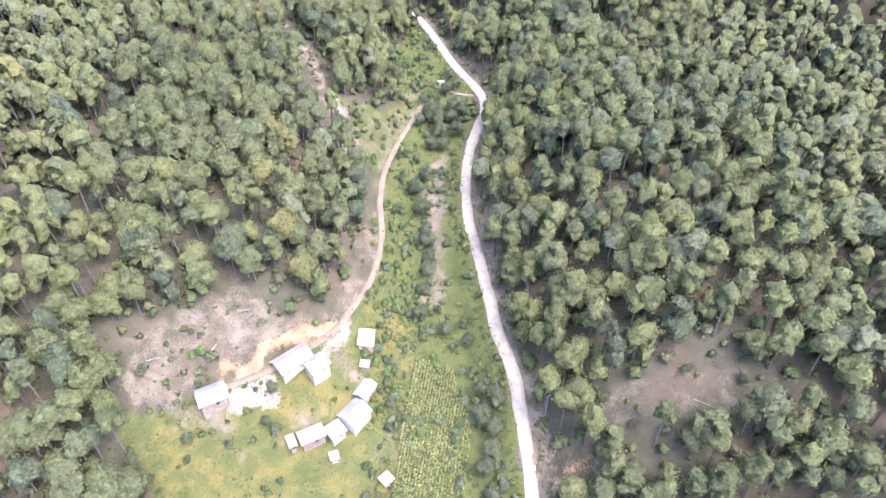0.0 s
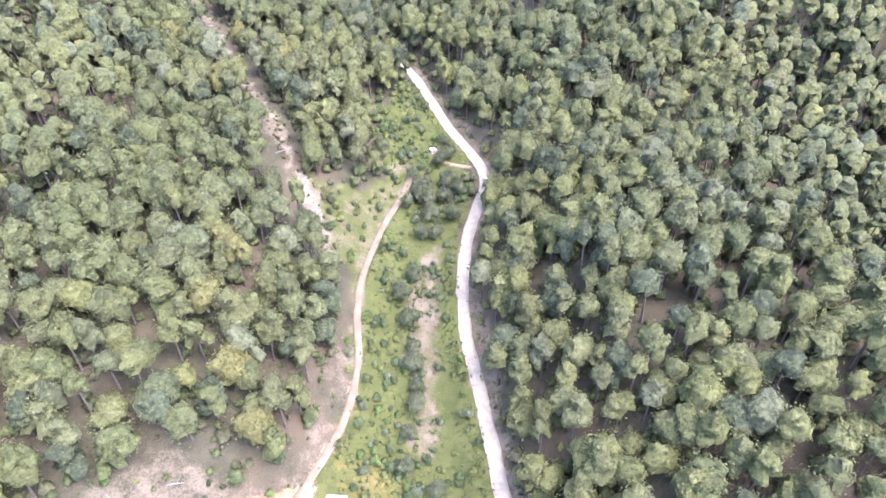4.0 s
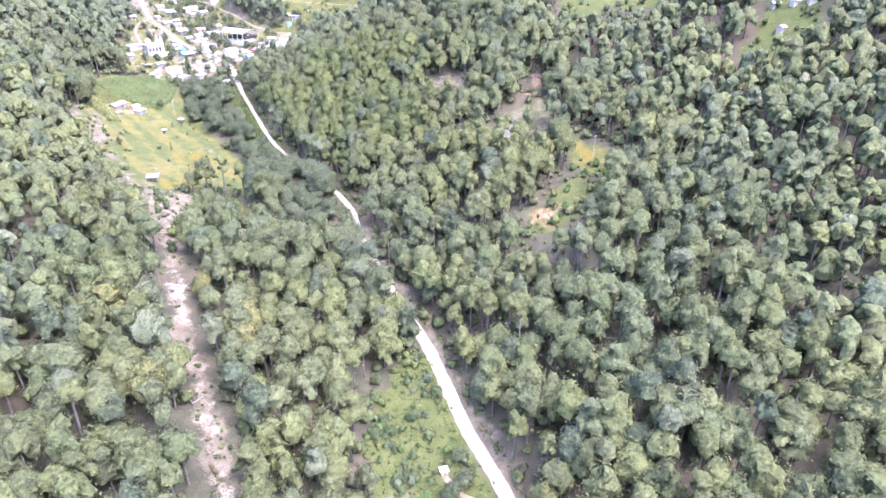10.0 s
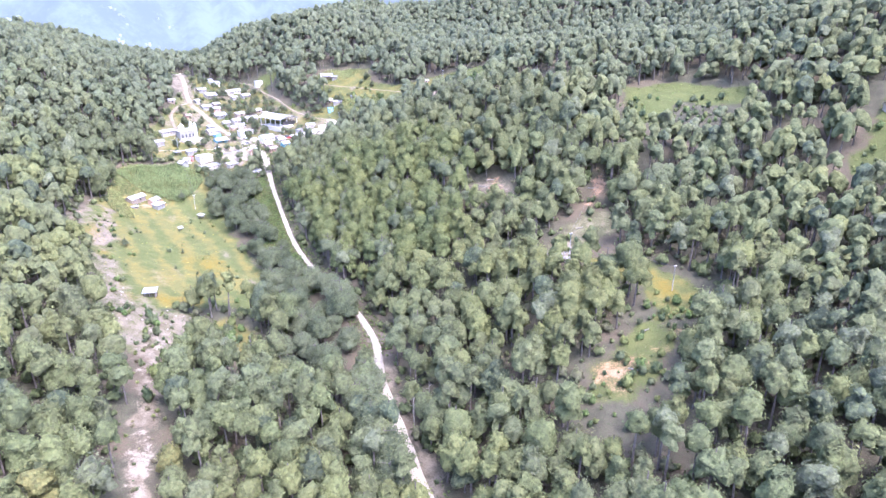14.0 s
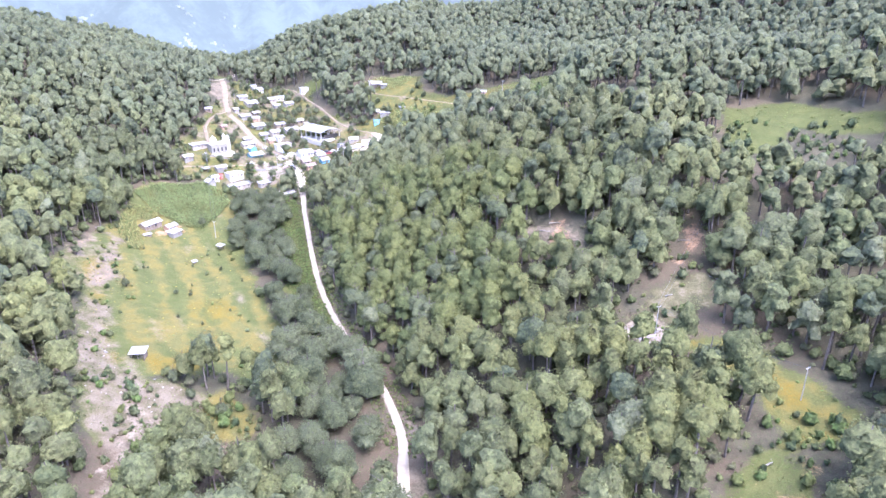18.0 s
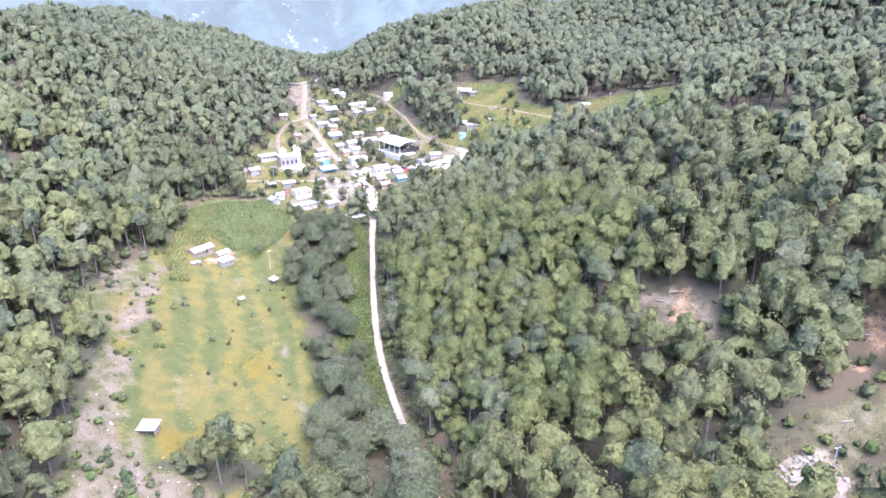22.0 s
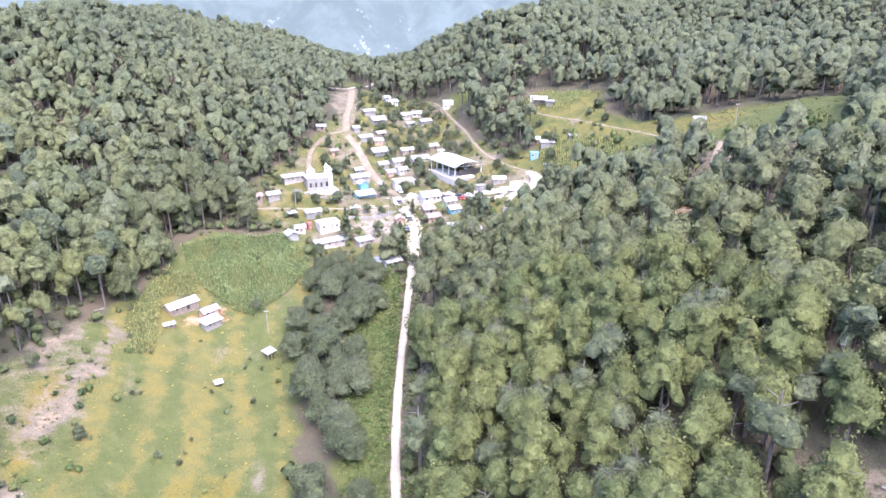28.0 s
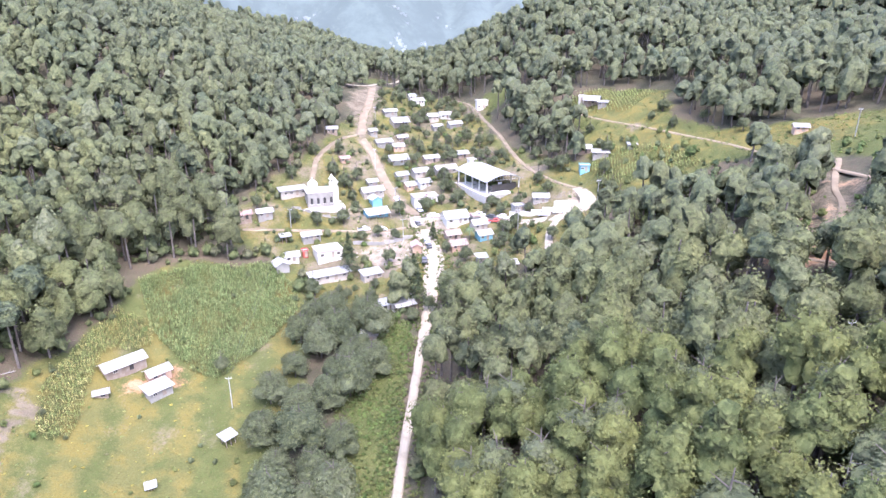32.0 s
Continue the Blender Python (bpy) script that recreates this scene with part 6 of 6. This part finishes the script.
def hall(x, y, turn):
    """The roofed court: columns, an arched white sheet roof on trusses, and a dark stage wall."""
    z = gz(x, y) + 0.3
    root = thing("court_roof", x, y, z, turn, "open sports court under a large arched white metal roof on white columns", "covered court")
    length, width, high, rise = 24.0, 15.0, 5.2, 2.2
    bm = bmesh.new()
    box(bm, 0, 0, -3.0, length + 3, width + 3, 3.05)
    part("court_slab", bm, M["concrete"], root)
    for k in range(5):
        for sy in (-1, 1):
            bm = bmesh.new()
            box(bm, (-0.5 + k / 4) * (length - 1), sy * (width / 2 - 0.3), 0, 0.42, 0.42, high)
            part("column", bm, M["white"], root)
    arc = [(-(width / 2 + 0.7) + (width + 1.4) * i / 12, high + rise * (1 - ((i - 6) / 6) ** 2)) for i in range(13)]
    for k in range(5):
        bm = bmesh.new()
        cx = (-0.5 + k / 4) * (length - 1)
        for a, b in zip(arc[:-1], arc[1:]):
            tube(bm, (cx, a[0], a[1] - 0.15), (cx, b[0], b[1] - 0.15), 0.09, 0.09, 5)
        for i in range(1, 12):
            tube(bm, (cx, arc[i][0], arc[i][1] - 0.15), (cx, arc[i][0] * 0.97, high - 0.1 + 0.6 * (1 - abs(i - 6) / 6)), 0.05, 0.05, 4)
        tube(bm, (cx, -width / 2, high), (cx, width / 2, high), 0.07, 0.07, 5)
        part("truss", bm, M["steel"], root)
    for a, b in zip(arc[:-1], arc[1:]):
        bm = bmesh.new()
        sheet(bm, length + 1.6, a, b, 0.06, 0.03, 0.6)
        part("roof_sheet", bm, M["tin"], root)
    bm = bmesh.new()
    box(bm, length / 2 - 1.5, 1.0, 0, 0.3, width - 4, 3.4)
    part("stage_wall", bm, M["dark"], root, "dark stage wall")
    bm = bmesh.new()
    box(bm, length / 2 + 0.6, -2, 0, 2.4, 8, 0.9, bevel=0.04)
    part("stage", bm, M["white"], root, "white stage platform")
    for k in range(3):
        bm = bmesh.new()
        box(bm, -2, width / 2 + 0.2 + 0.6 * k, 0, length - 6, 0.6, 1.2 - 0.4 * k)
        part("step", bm, M["concrete"], root)
    for sx in (-1, 1):
        bm = bmesh.new()
        hx = sx * (length / 2 - 2.2)
        tube(bm, (hx, 0, 0), (hx, 0, 3.4), 0.09, 0.09, 7)
        box(bm, hx - sx * 0.5, 0, 2.7, 0.06, 1.8, 1.1)
        part("hoop_stand", bm, M["steel"], root)
    return root


hall(-175.5, 637, -32)


def garden_wall(name, points, high, material, label):
    """A wall of upright panels along a line."""
    root = thing(name, points[0][0], points[0][1], gz(*points[0]), 0, label, "wall")
    for (ax, ay), (bx, by) in zip(points[:-1], points[1:]):
        n = max(1, int(math.hypot(bx - ax, by - ay) / 3))
        for k in range(n):
            x0, y0, x1, y1 = (ax + (bx - ax) * k / n, ay + (by - ay) * k / n, ax + (bx - ax) * (k + 1) / n, ay + (by - ay) * (k + 1) / n)
            bm = bmesh.new()
            cx, cy = (x0 + x1) / 2 - points[0][0], (y0 + y1) / 2 - points[0][1]
            box(bm, cx, cy, gz((x0 + x1) / 2, (y0 + y1) / 2) - gz(*points[0]) - 0.8, math.hypot(x1 - x0, y1 - y0), 0.18, high + 0.8, math.degrees(math.atan2(y1 - y0, x1 - x0)))
            part("panel", bm, M[material], root)
    return root


garden_wall("boundary_wall", [(-156, 617), (-148, 618), (-141, 622), (-137, 626)], 1.8, "white", "white rendered wall beside the bend of the road")
garden_wall("stone_wall", [(-196, 576), (-187, 582), (-179, 588)], 1.3, "block", "grey block wall above the dirt court")
garden_wall("church_wall", [(-226, 578), (-216, 582), (-207, 588)], 0.8, "block", "low block wall in front of the church")


# ---- vehicles ----
def car_model(paint, label, pickup=False, van=False):
    root = thing("pickup_truck" if pickup else "van" if van else "car", 0, 0, -400, 0, label, "vehicle")
    high = 1.55 if van else 0.95
    bm = bmesh.new()
    box(bm, 0, 0, 0.32, 4.4, 1.75, high - 0.32, bevel=0.12)
    part("body", bm, M[paint], root)
    bm = bmesh.new()
    if not van:
        box(bm, 0.35 if pickup else -0.2, 0, high - 0.02, 1.7 if pickup else 2.3, 1.6, 0.6, bevel=0.2)
        part("cabin", bm, M[paint], root)
        bm = bmesh.new()
        box(bm, 0.35 if pickup else -0.2, 0, high + 0.1, 1.74 if pickup else 2.34, 1.5, 0.34, bevel=0.05)
        box(bm, 0.35 if pickup else -0.2, 0, high + 0.1, 1.4 if pickup else 1.9, 1.64, 0.34, bevel=0.05)
        part("windows", bm, M["dark"], root, "dark glass")
        if pickup:
            bm = bmesh.new()
            box(bm, -1.35, 0, high - 0.12, 1.5, 1.45, 0.14)
            part("load_bed", bm, M["dark"], root)
    else:
        box(bm, 0, 0, high - 0.02, 3.8, 1.7, 0.55, bevel=0.15)
        part("cabin", bm, M[paint], root)
        bm = bmesh.new()
        box(bm, 0.2, 0, high + 0.02, 3.2, 1.74, 0.36)
        part("windows", bm, M["dark"], root, "dark glass")
    for sx in (-1, 1):
        for sy in (-1, 1):
            bm = bmesh.new()
            tube(bm, (sx * 1.35, sy * 0.72, 0.33), (sx * 1.35, sy * 0.92, 0.33), 0.33, 0.33, 12)
            w = part("wheel", bm, M["tyre"], root)
            bm = bmesh.new()
            tube(bm, (sx * 1.35, sy * 0.9, 0.33), (sx * 1.35, sy * 0.94, 0.33), 0.18, 0.18, 8)
            part("rim", bm, M["steel"], w)
    for sy in (-1, 1):
        bm = bmesh.new()
        box(bm, 2.19, sy * 0.6, 0.62, 0.05, 0.3, 0.16)
        part("headlight", bm, M["white"], root)
    return root


_cars = {"w": car_model("car_white", "white car parked beside the village street"), "r": car_model("car_red", "red pickup parked at the junction", pickup=True),
         "d": car_model("car_dark", "dark car parked beside the village street"), "p": car_model("car_white", "white pickup parked on bare ground", pickup=True),
         "v": car_model("car_white", "white van parked by the bend of the road", van=True)}
for _c, _x, _y, _t in (("w", -190, 609, 140), ("d", -184, 598.5, 140), ("w", -173, 588, 130), ("d", -171, 586, 130), ("r", -172, 612, 10), ("w", -167, 614.5, 5), ("p", -193.5, 589, 60), ("p", -199, 586, 40),
                       ("d", -161, 613, 0), ("w", -157, 614, -5), ("v", -138, 619, 30), ("w", -182, 606, 50), ("w", -203, 612.5, 140), ("d", -167, 577, 125), ("r", -158, 609, 20), ("v", -143, 618, 20)):
    copy_thing(_cars[_c], pose(_x, _y, gz(_x, _y) + 0.03, 0, 0, _t))
for _c in _cars.values():
    for _o in (*_c.children_recursive, _c):
        bpy.data.objects.remove(_o)


# ---- poles and wires ----
M["pole"] = plain("pole_concrete", (0.34, 0.33, 0.31), (0.27, 0.26, 0.245), 0.9)

def utility_pole(x, y, high=9.0, arm=40.0, material="pole"):
    root = thing("utility_pole", x, y, gz(x, y), arm, "pale concrete utility pole with a crossarm", "utility pole", "utility poles")
    bm = bmesh.new()
    tube(bm, (0, 0, -1.0), (0, 0, high), 0.15, 0.09, 8)
    part("pole", bm, M[material], root)
    bm = bmesh.new()
    box(bm, 0, 0, high - 0.5, 1.5, 0.1, 0.1)
    part("crossarm", bm, M["steel"], root)
    for k in (-0.65, 0.0, 0.65):
        bm = bmesh.new()
        tube(bm, (k, 0, high - 0.36), (k, 0, high - 0.1), 0.08, 0.05, 6)
        part("insulator", bm, M["white"], root)
    return root


def wire(a, b, ha, hb, sag, label="pair of thin sagging power lines"):
    """Two sagging lines between poles."""
    za, zb = gz(*a) + ha, gz(*b) + hb
    root = thing("power_line", a[0], a[1], za, 0, label, "power line", "power lines")
    n = 14
    for off in (-0.6, 0.6):
        pts = [((b[0] - a[0]) * k / n + off, (b[1] - a[1]) * k / n, (zb - za) * k / n - sag * 4 * (k / n) * (1 - k / n)) for k in range(n + 1)]
        verts, faces = [], []
        for p in pts:
            verts += [(p[0], p[1], p[2] + 0.03), (p[0] + 0.026, p[1], p[2] - 0.015), (p[0] - 0.026, p[1], p[2] - 0.015)]
        for k in range(n):
            for j in range(3):
                faces.append((3 * k + j, 3 * k + (j + 1) % 3, 3 * k + 3 + (j + 1) % 3, 3 * k + 3 + j))
        ob = new("wire", mesh_of("wire", verts, faces, M["car_dark"]))
        ob.parent = root
    return root


POLES = {"a": (-237, 530), "b": (-171, 499), "c": (-216, 567), "d": (-53, 525), "e": (22, 421), "f": (55, 397), "g": (-12, 552), "h": (50, 493), "i": (-55, 637), "j": (-181, 585), "k": (-199, 606),
         "l": (-226, 629), "m": (-147, 605), "n": (-127, 627), "o": (33, 92), "p": (30, 112), "q": (27, 140), "r": (24, 175), "s": (-252, 664)}
for _k, (_x, _y) in POLES.items():
    utility_pole(_x, _y, 9.5 if _k in "efgh" else 8.5, 40)
for _a, _b in (("a", "c"), ("c", "j"), ("j", "k"), ("k", "l"), ("l", "s"), ("j", "m"), ("m", "n"), ("f", "e"), ("e", "h"), ("o", "p"), ("p", "q"), ("q", "r"), ("b", "c"), ("d", "g")):
    wire(POLES[_a], POLES[_b], 9.0, 9.0, 1.2)


# ---- single trees of the village and meadow ----
_r = np.random.RandomState(5)
_con = [tree_model("conifer_tree", "spire", 24, 90, 0.075, M["conifer"], "tall dark conifer beside the village road", "tree", "conifers", 90, 1.0, True)]
for _x, _y, _s in ((-157.5, 557, 1.0), (-187, 563, 0.95), (-172.5, 591, 0.45)):
    _t = copy_thing(_con[0], pose(_x, _y, gz(_x, _y), 0, 0, 30))
    _t.scale = (_s * 1.35, _s * 1.35, _s * 1.08)
drop_models(_con)
_gar = [tree_model("garden_tree", "oak", 13, 30, 0.1, M["oak"], "rounded green garden tree between houses", "tree", "garden trees", 95 + k, 1.2) for k in range(3)]
scatter_trees(_gar, [(-196, 634), (-218, 650), (-230, 659), (-222, 660), (-206, 656), (-187, 628), (-180, 622), (-166, 622), (-160, 618), (-248, 664), (-226, 636), (-239, 630), (-243, 625), (-236, 614), (-178, 572),
                     (-215, 600), (-222, 606), (-164, 586), (-150, 620), (-156, 624), (-210, 662), (-216, 674), (-190, 664), (-182, 655), (-232, 610), (-248, 616), (-213, 577), (-219, 572), (-168, 560), (-150, 604)], _r, 0.34, 0.6)
scatter_trees(_gar, [(-120, 392), (-112, 388), (-98, 372), (-92, 396), (-108, 399), (-100, 385)], _r, 0.36, 0.55)
scatter_trees(_gar, [(-171, 437), (-182, 506), (-197, 443)], _r, 0.4, 0.5)
scatter_trees(_gar, [(-154, 453), (-177, 455), (-195, 469), (-153, 473), (-139, 466), (-164, 469), (-187, 469), (-150, 446), (-144, 429), (-135, 430), (-204, 478), (-130, 441)], _r, 0.12, 0.22)
scatter_trees(_gar, [(-115, 676), (-122, 688), (-104, 678), (-66, 635), (-140, 665), (-135, 660), (-96, 679), (-148, 676), (-88, 664)], _r, 0.4, 0.7)
def off_road(spots):
    """Only the spots that leave the carriageway free."""
    return [p for p in spots if way_distance([p[0]], [p[1]], ROAD)[0][0] > 6.2]


_stream = [tree_model("stream_tree", "oak", 14, 55, 0.075, M["oak"], "grey-green bushy tree beside the stream bed", "tree", "stream trees", 110 + k, 1.25) for k in range(4)]
scatter_trees(_stream, off_road([(1.1, 142), (8.4, 138), (15, 128.6), (11.8, 122), (15, 136), (11.6, 114), (15, 109), (14, 104), (15.5, 117), (12, 99), (14, 92), (12, 148)]), _r, 0.5, 0.78)
scatter_trees(_stream, off_road([(-5.9, 175.7), (-4.8, 164.6), (-6.6, 156.3), (-7.3, 147), (-5, 170), (-6, 182), (-8, 190), (-10, 198), (-7, 206), (13, 164), (8.3, 177), (9, 188), (-13.1, 311), (-11.3, 305), (-8.1, 299), (-6.4, 292), (-3.9, 286),
                         (-1.8, 279.3), (1, 275), (3, 268), (-8, 250), (-4, 246), (4.7, 247), (-5.6, 240), (9, 242), (3.3, 239), (-9.6, 235), (-2, 231), (6, 230), (-5, 222), (8, 215), (7, 222), (10, 236), (11, 228), (0, 222), (-3, 238), (1, 258), (5, 261)]), _r, 0.5, 0.85)
scatter_trees(_stream, off_road([(-15.3, 128), (-15.9, 117.5), (-15.5, 111), (-49.4, 115), (-50.4, 107.5), (-71, 102), (-47, 106), (-80, 92), (-84, 95), (-60, 102), (52, 103), (44, 110), (60, 100), (36, 118), (66, 112), (80, 107)]), _r, 0.3, 0.5)
drop_models(_stream)
scatter_trees(_gar, [(-165, 660), (-172, 668), (-178, 676), (-186, 684), (-160, 668), (-168, 678), (-176, 688), (-158, 660), (-154, 668), (-190, 694), (-182, 696), (-150, 650), (-156, 652), (-198, 700)], _r, 0.55, 0.85)
_vx, _vy = grid_points(_r, -286, -120, 545, 748, 7.8)
_free = (inside(VILLAGE, _vx, _vy) > 1.5) & (_r.rand(len(_vx)) < 0.72)
for _l, _w, _b in WAYS:
    _free &= way_distance(_vx, _vy, _l)[0] > _w + 2.6
_free &= ((_vx[:, None] - np.array(HOUSES)[None, :, 0]) ** 2 + (_vy[:, None] - np.array(HOUSES)[None, :, 1]) ** 2).min(1) > 5.6 ** 2
_free &= (np.hypot(_vx + 180, _vy - 570) > 12) & (np.hypot(_vx + 222, _vy - 592) > 11) & (np.hypot(_vx + 172, _vy - 636) > 17) & (np.hypot(_vx + 175, _vy - 608) > 9)
scatter_trees(_gar, list(zip(_vx[_free], _vy[_free])), _r, 0.34, 0.7)
scatter_trees(_gar, [(-152, 556), (-147, 563), (-150, 570), (-143, 572), (-138, 577), (-131, 580), (-127, 578), (-153, 549), (-137, 570), (-118, 622), (-124, 606), (-133, 601), (-141, 599)], _r, 0.42, 0.68)
drop_models(_gar)


def palm(x, y):
    root = thing("palm_tree", x, y, gz(x, y), 0, "small palm with arching fronds beside dark tiled roofs", "palm")
    bm = bmesh.new()
    tube(bm, (0, 0, -0.5), (0.2, 0, 4.2), 0.28, 0.2, 8)
    part("trunk", bm, M["bark"], root)
    for k in range(14):
        a, up = k * 2.4, 0.9 - 0.06 * k
        bm = bmesh.new()
        prev = None
        for i in range(6):
            f = i / 5
            r, z = 2.5 * f, 4.2 + 2.2 * up * f - 2.4 * f * f
            w = 0.34 * math.sin(math.pi * (0.12 + 0.86 * f))
            c, s = math.cos(a), math.sin(a)
            cur = (bm.verts.new((0.2 + r * c - w * s, r * s + w * c, z - 0.12)), bm.verts.new((0.2 + r * c, r * s, z)), bm.verts.new((0.2 + r * c + w * s, r * s - w * c, z - 0.12)))
            if prev:
                bm.faces.new((prev[0], prev[1], cur[1], cur[0]))
                bm.faces.new((prev[1], prev[2], cur[2], cur[1]))
            prev = cur
        part("frond", bm, M["frond"], root)


M["frond"] = plain("palm_frond", (0.07, 0.10, 0.03), (0.12, 0.15, 0.05), 0.6)
palm(-161.5, 597)


# ---- fallen logs, dead trees, odds and ends ----
def log(x, y, turn, length, radius, label="pale fallen log on bare ground"):
    z = gz(x, y)
    root = thing("fallen_log", x, y, z + radius * 0.7, turn, label, "log", "fallen logs")
    bm = bmesh.new()
    tube(bm, (-length / 2, 0, 0), (0, 0.12, 0.05), radius, radius * 0.85, 7)
    tube(bm, (0, 0.12, 0.05), (length / 2, 0, 0.02), radius * 0.85, radius * 0.5, 7)
    part("stem", bm, M["dead"], root)
    for k in (0.15, 0.35):
        bm = bmesh.new()
        tube(bm, (length * k, 0.08, 0), (length * k + 0.5, 0.9, 0.5), radius * 0.35, 0.03, 5)
        part("branch", bm, M["dead"], root)


for _x, _y, _t, _l in ((-10, 471, 20, 7), (-8, 463, 60, 6), (-14, 468, -15, 5), (-5, 458, 35, 6), (-73, 130, -40, 6), (-66, 124, 70, 4), (-82, 118, 20, 4), (-60, 134, 10, 5), (60, 107, 80, 4), (70, 104, -30, 6), (76, 100, 50, 5),
                       (52, 98, 15, 5), (44, 376, 40, 5), (38, 358, -20, 4), (27, 436, 30, 4), (33, 460, 10, 5), (-66, 268, 60, 4), (-52, 240, 30, 5), (-190, 447, 20, 4), (40, 443, -40, 5), (-210, 470, 70, 4)):
    log(_x, _y, _t, _l, 0.17 + 0.02 * (_l % 3))


def snag(x, y, high):
    """A standing dead tree."""
    root = thing("dead_tree", x, y, gz(x, y), (x * 37) % 360, "standing grey dead tree with broken branches", "dead tree", "dead trees")
    bm = bmesh.new()
    tube(bm, (0, 0, -0.5), (0.2, 0.1, high), 0.24, 0.06, 7)
    part("trunk", bm, M["dead"], root)
    for k in range(7):
        a, z = k * 2.4, high * (0.4 + 0.08 * k)
        bm = bmesh.new()
        tube(bm, (0.1, 0.05, z), (0.1 + 1.6 * math.cos(a), 0.05 + 1.6 * math.sin(a), z + 0.7), 0.07, 0.02, 5)
        part("branch", bm, M["dead"], root)


for _x, _y, _h in ((-62, 216, 12), (-22, 356, 13), (-26, 352, 11), (-15, 350, 10), (-100, 128, 9), (96, 150, 12), (-86, 160, 11), (20, 300, 12), (-52, 495, 12), (-38, 470, 11), (-75, 488, 12), (-95, 300, 11)):
    snag(_x, _y, _h)


def rocks(name, poly, count, low, high, label, seed):
    """Pale stones lying about, each a squashed, uneven lump."""
    rng = np.random.RandomState(seed)
    p = np.array(poly, float)
    x = p[:, 0].min() + rng.rand(count * 6) * np.ptp(p[:, 0])
    y = p[:, 1].min() + rng.rand(count * 6) * np.ptp(p[:, 1])
    k = np.where(inside(poly, x, y) > 0)[0][:count]
    bm = bmesh.new()
    for i in k:
        s = low + (high - low) * rng.rand() ** 2
        m = Matrix.Translation((x[i], y[i], gz(x[i], y[i]) + 0.1 * s)) @ Matrix.Rotation(rng.rand() * 6.28, 4, "Z") @ Matrix.Diagonal((s, s * 0.7, s * 0.45, 1))
        v = bmesh.ops.create_icosphere(bm, subdivisions=1, radius=1.0, matrix=m)["verts"]
        for w in v:
            w.co += Vector(rng.randn(3) * 0.12 * s)
    return tagged(part(name, bm, M["stone"]), label, "stones", kind="stuff")


M["stone"] = plain("pale_stone", (0.25, 0.22, 0.185), (0.34, 0.31, 0.27), 0.95, 0.8, 5.0)
rocks("gully_stones", [(13, 424), (18, 428), (26, 423), (25, 417), (18, 416)], 70, 0.3, 1.3, "pale quarried stones in the pole clearing", 3)
rocks("rim_stones", BARE_FOOT, 60, 0.15, 0.6, "small pale stones on bare soil", 4)
rocks("yard_stones", [(-196, 572), (-180, 566), (-172, 580), (-184, 586)], 40, 0.2, 0.7, "stones and rubble on the dirt court", 6)


# ---- far town ----
def far_town():
    """White houses of a town on the hazy slope beyond the pass, too small to tell apart."""
    rng = np.random.RandomState(12)
    bm = bmesh.new()
    for bearing, up, n in ((-33.0, 0.22, 16), (-33.0, 0.36, 6), (-40.5, 0.36, 13), (-29.0, 0.46, 5), (-30.5, 0.28, 6)):
        for _ in range(n):
            x, y, z = FAR_FACE(bearing + 0.4 * rng.randn(), max(0.02, up + 0.014 * rng.randn()))
            s = 4 + 6 * rng.rand()
            box(bm, x, y, z - 3, s, s * 0.8, 7, rng.rand() * 90)
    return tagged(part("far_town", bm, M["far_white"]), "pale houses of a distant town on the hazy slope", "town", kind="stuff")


# the town's haze is painted the same way, as a pale glow
M["far_white"] = haze_glow_material("hazy_white_houses", (0.62, 0.66, 0.68), 0.2)
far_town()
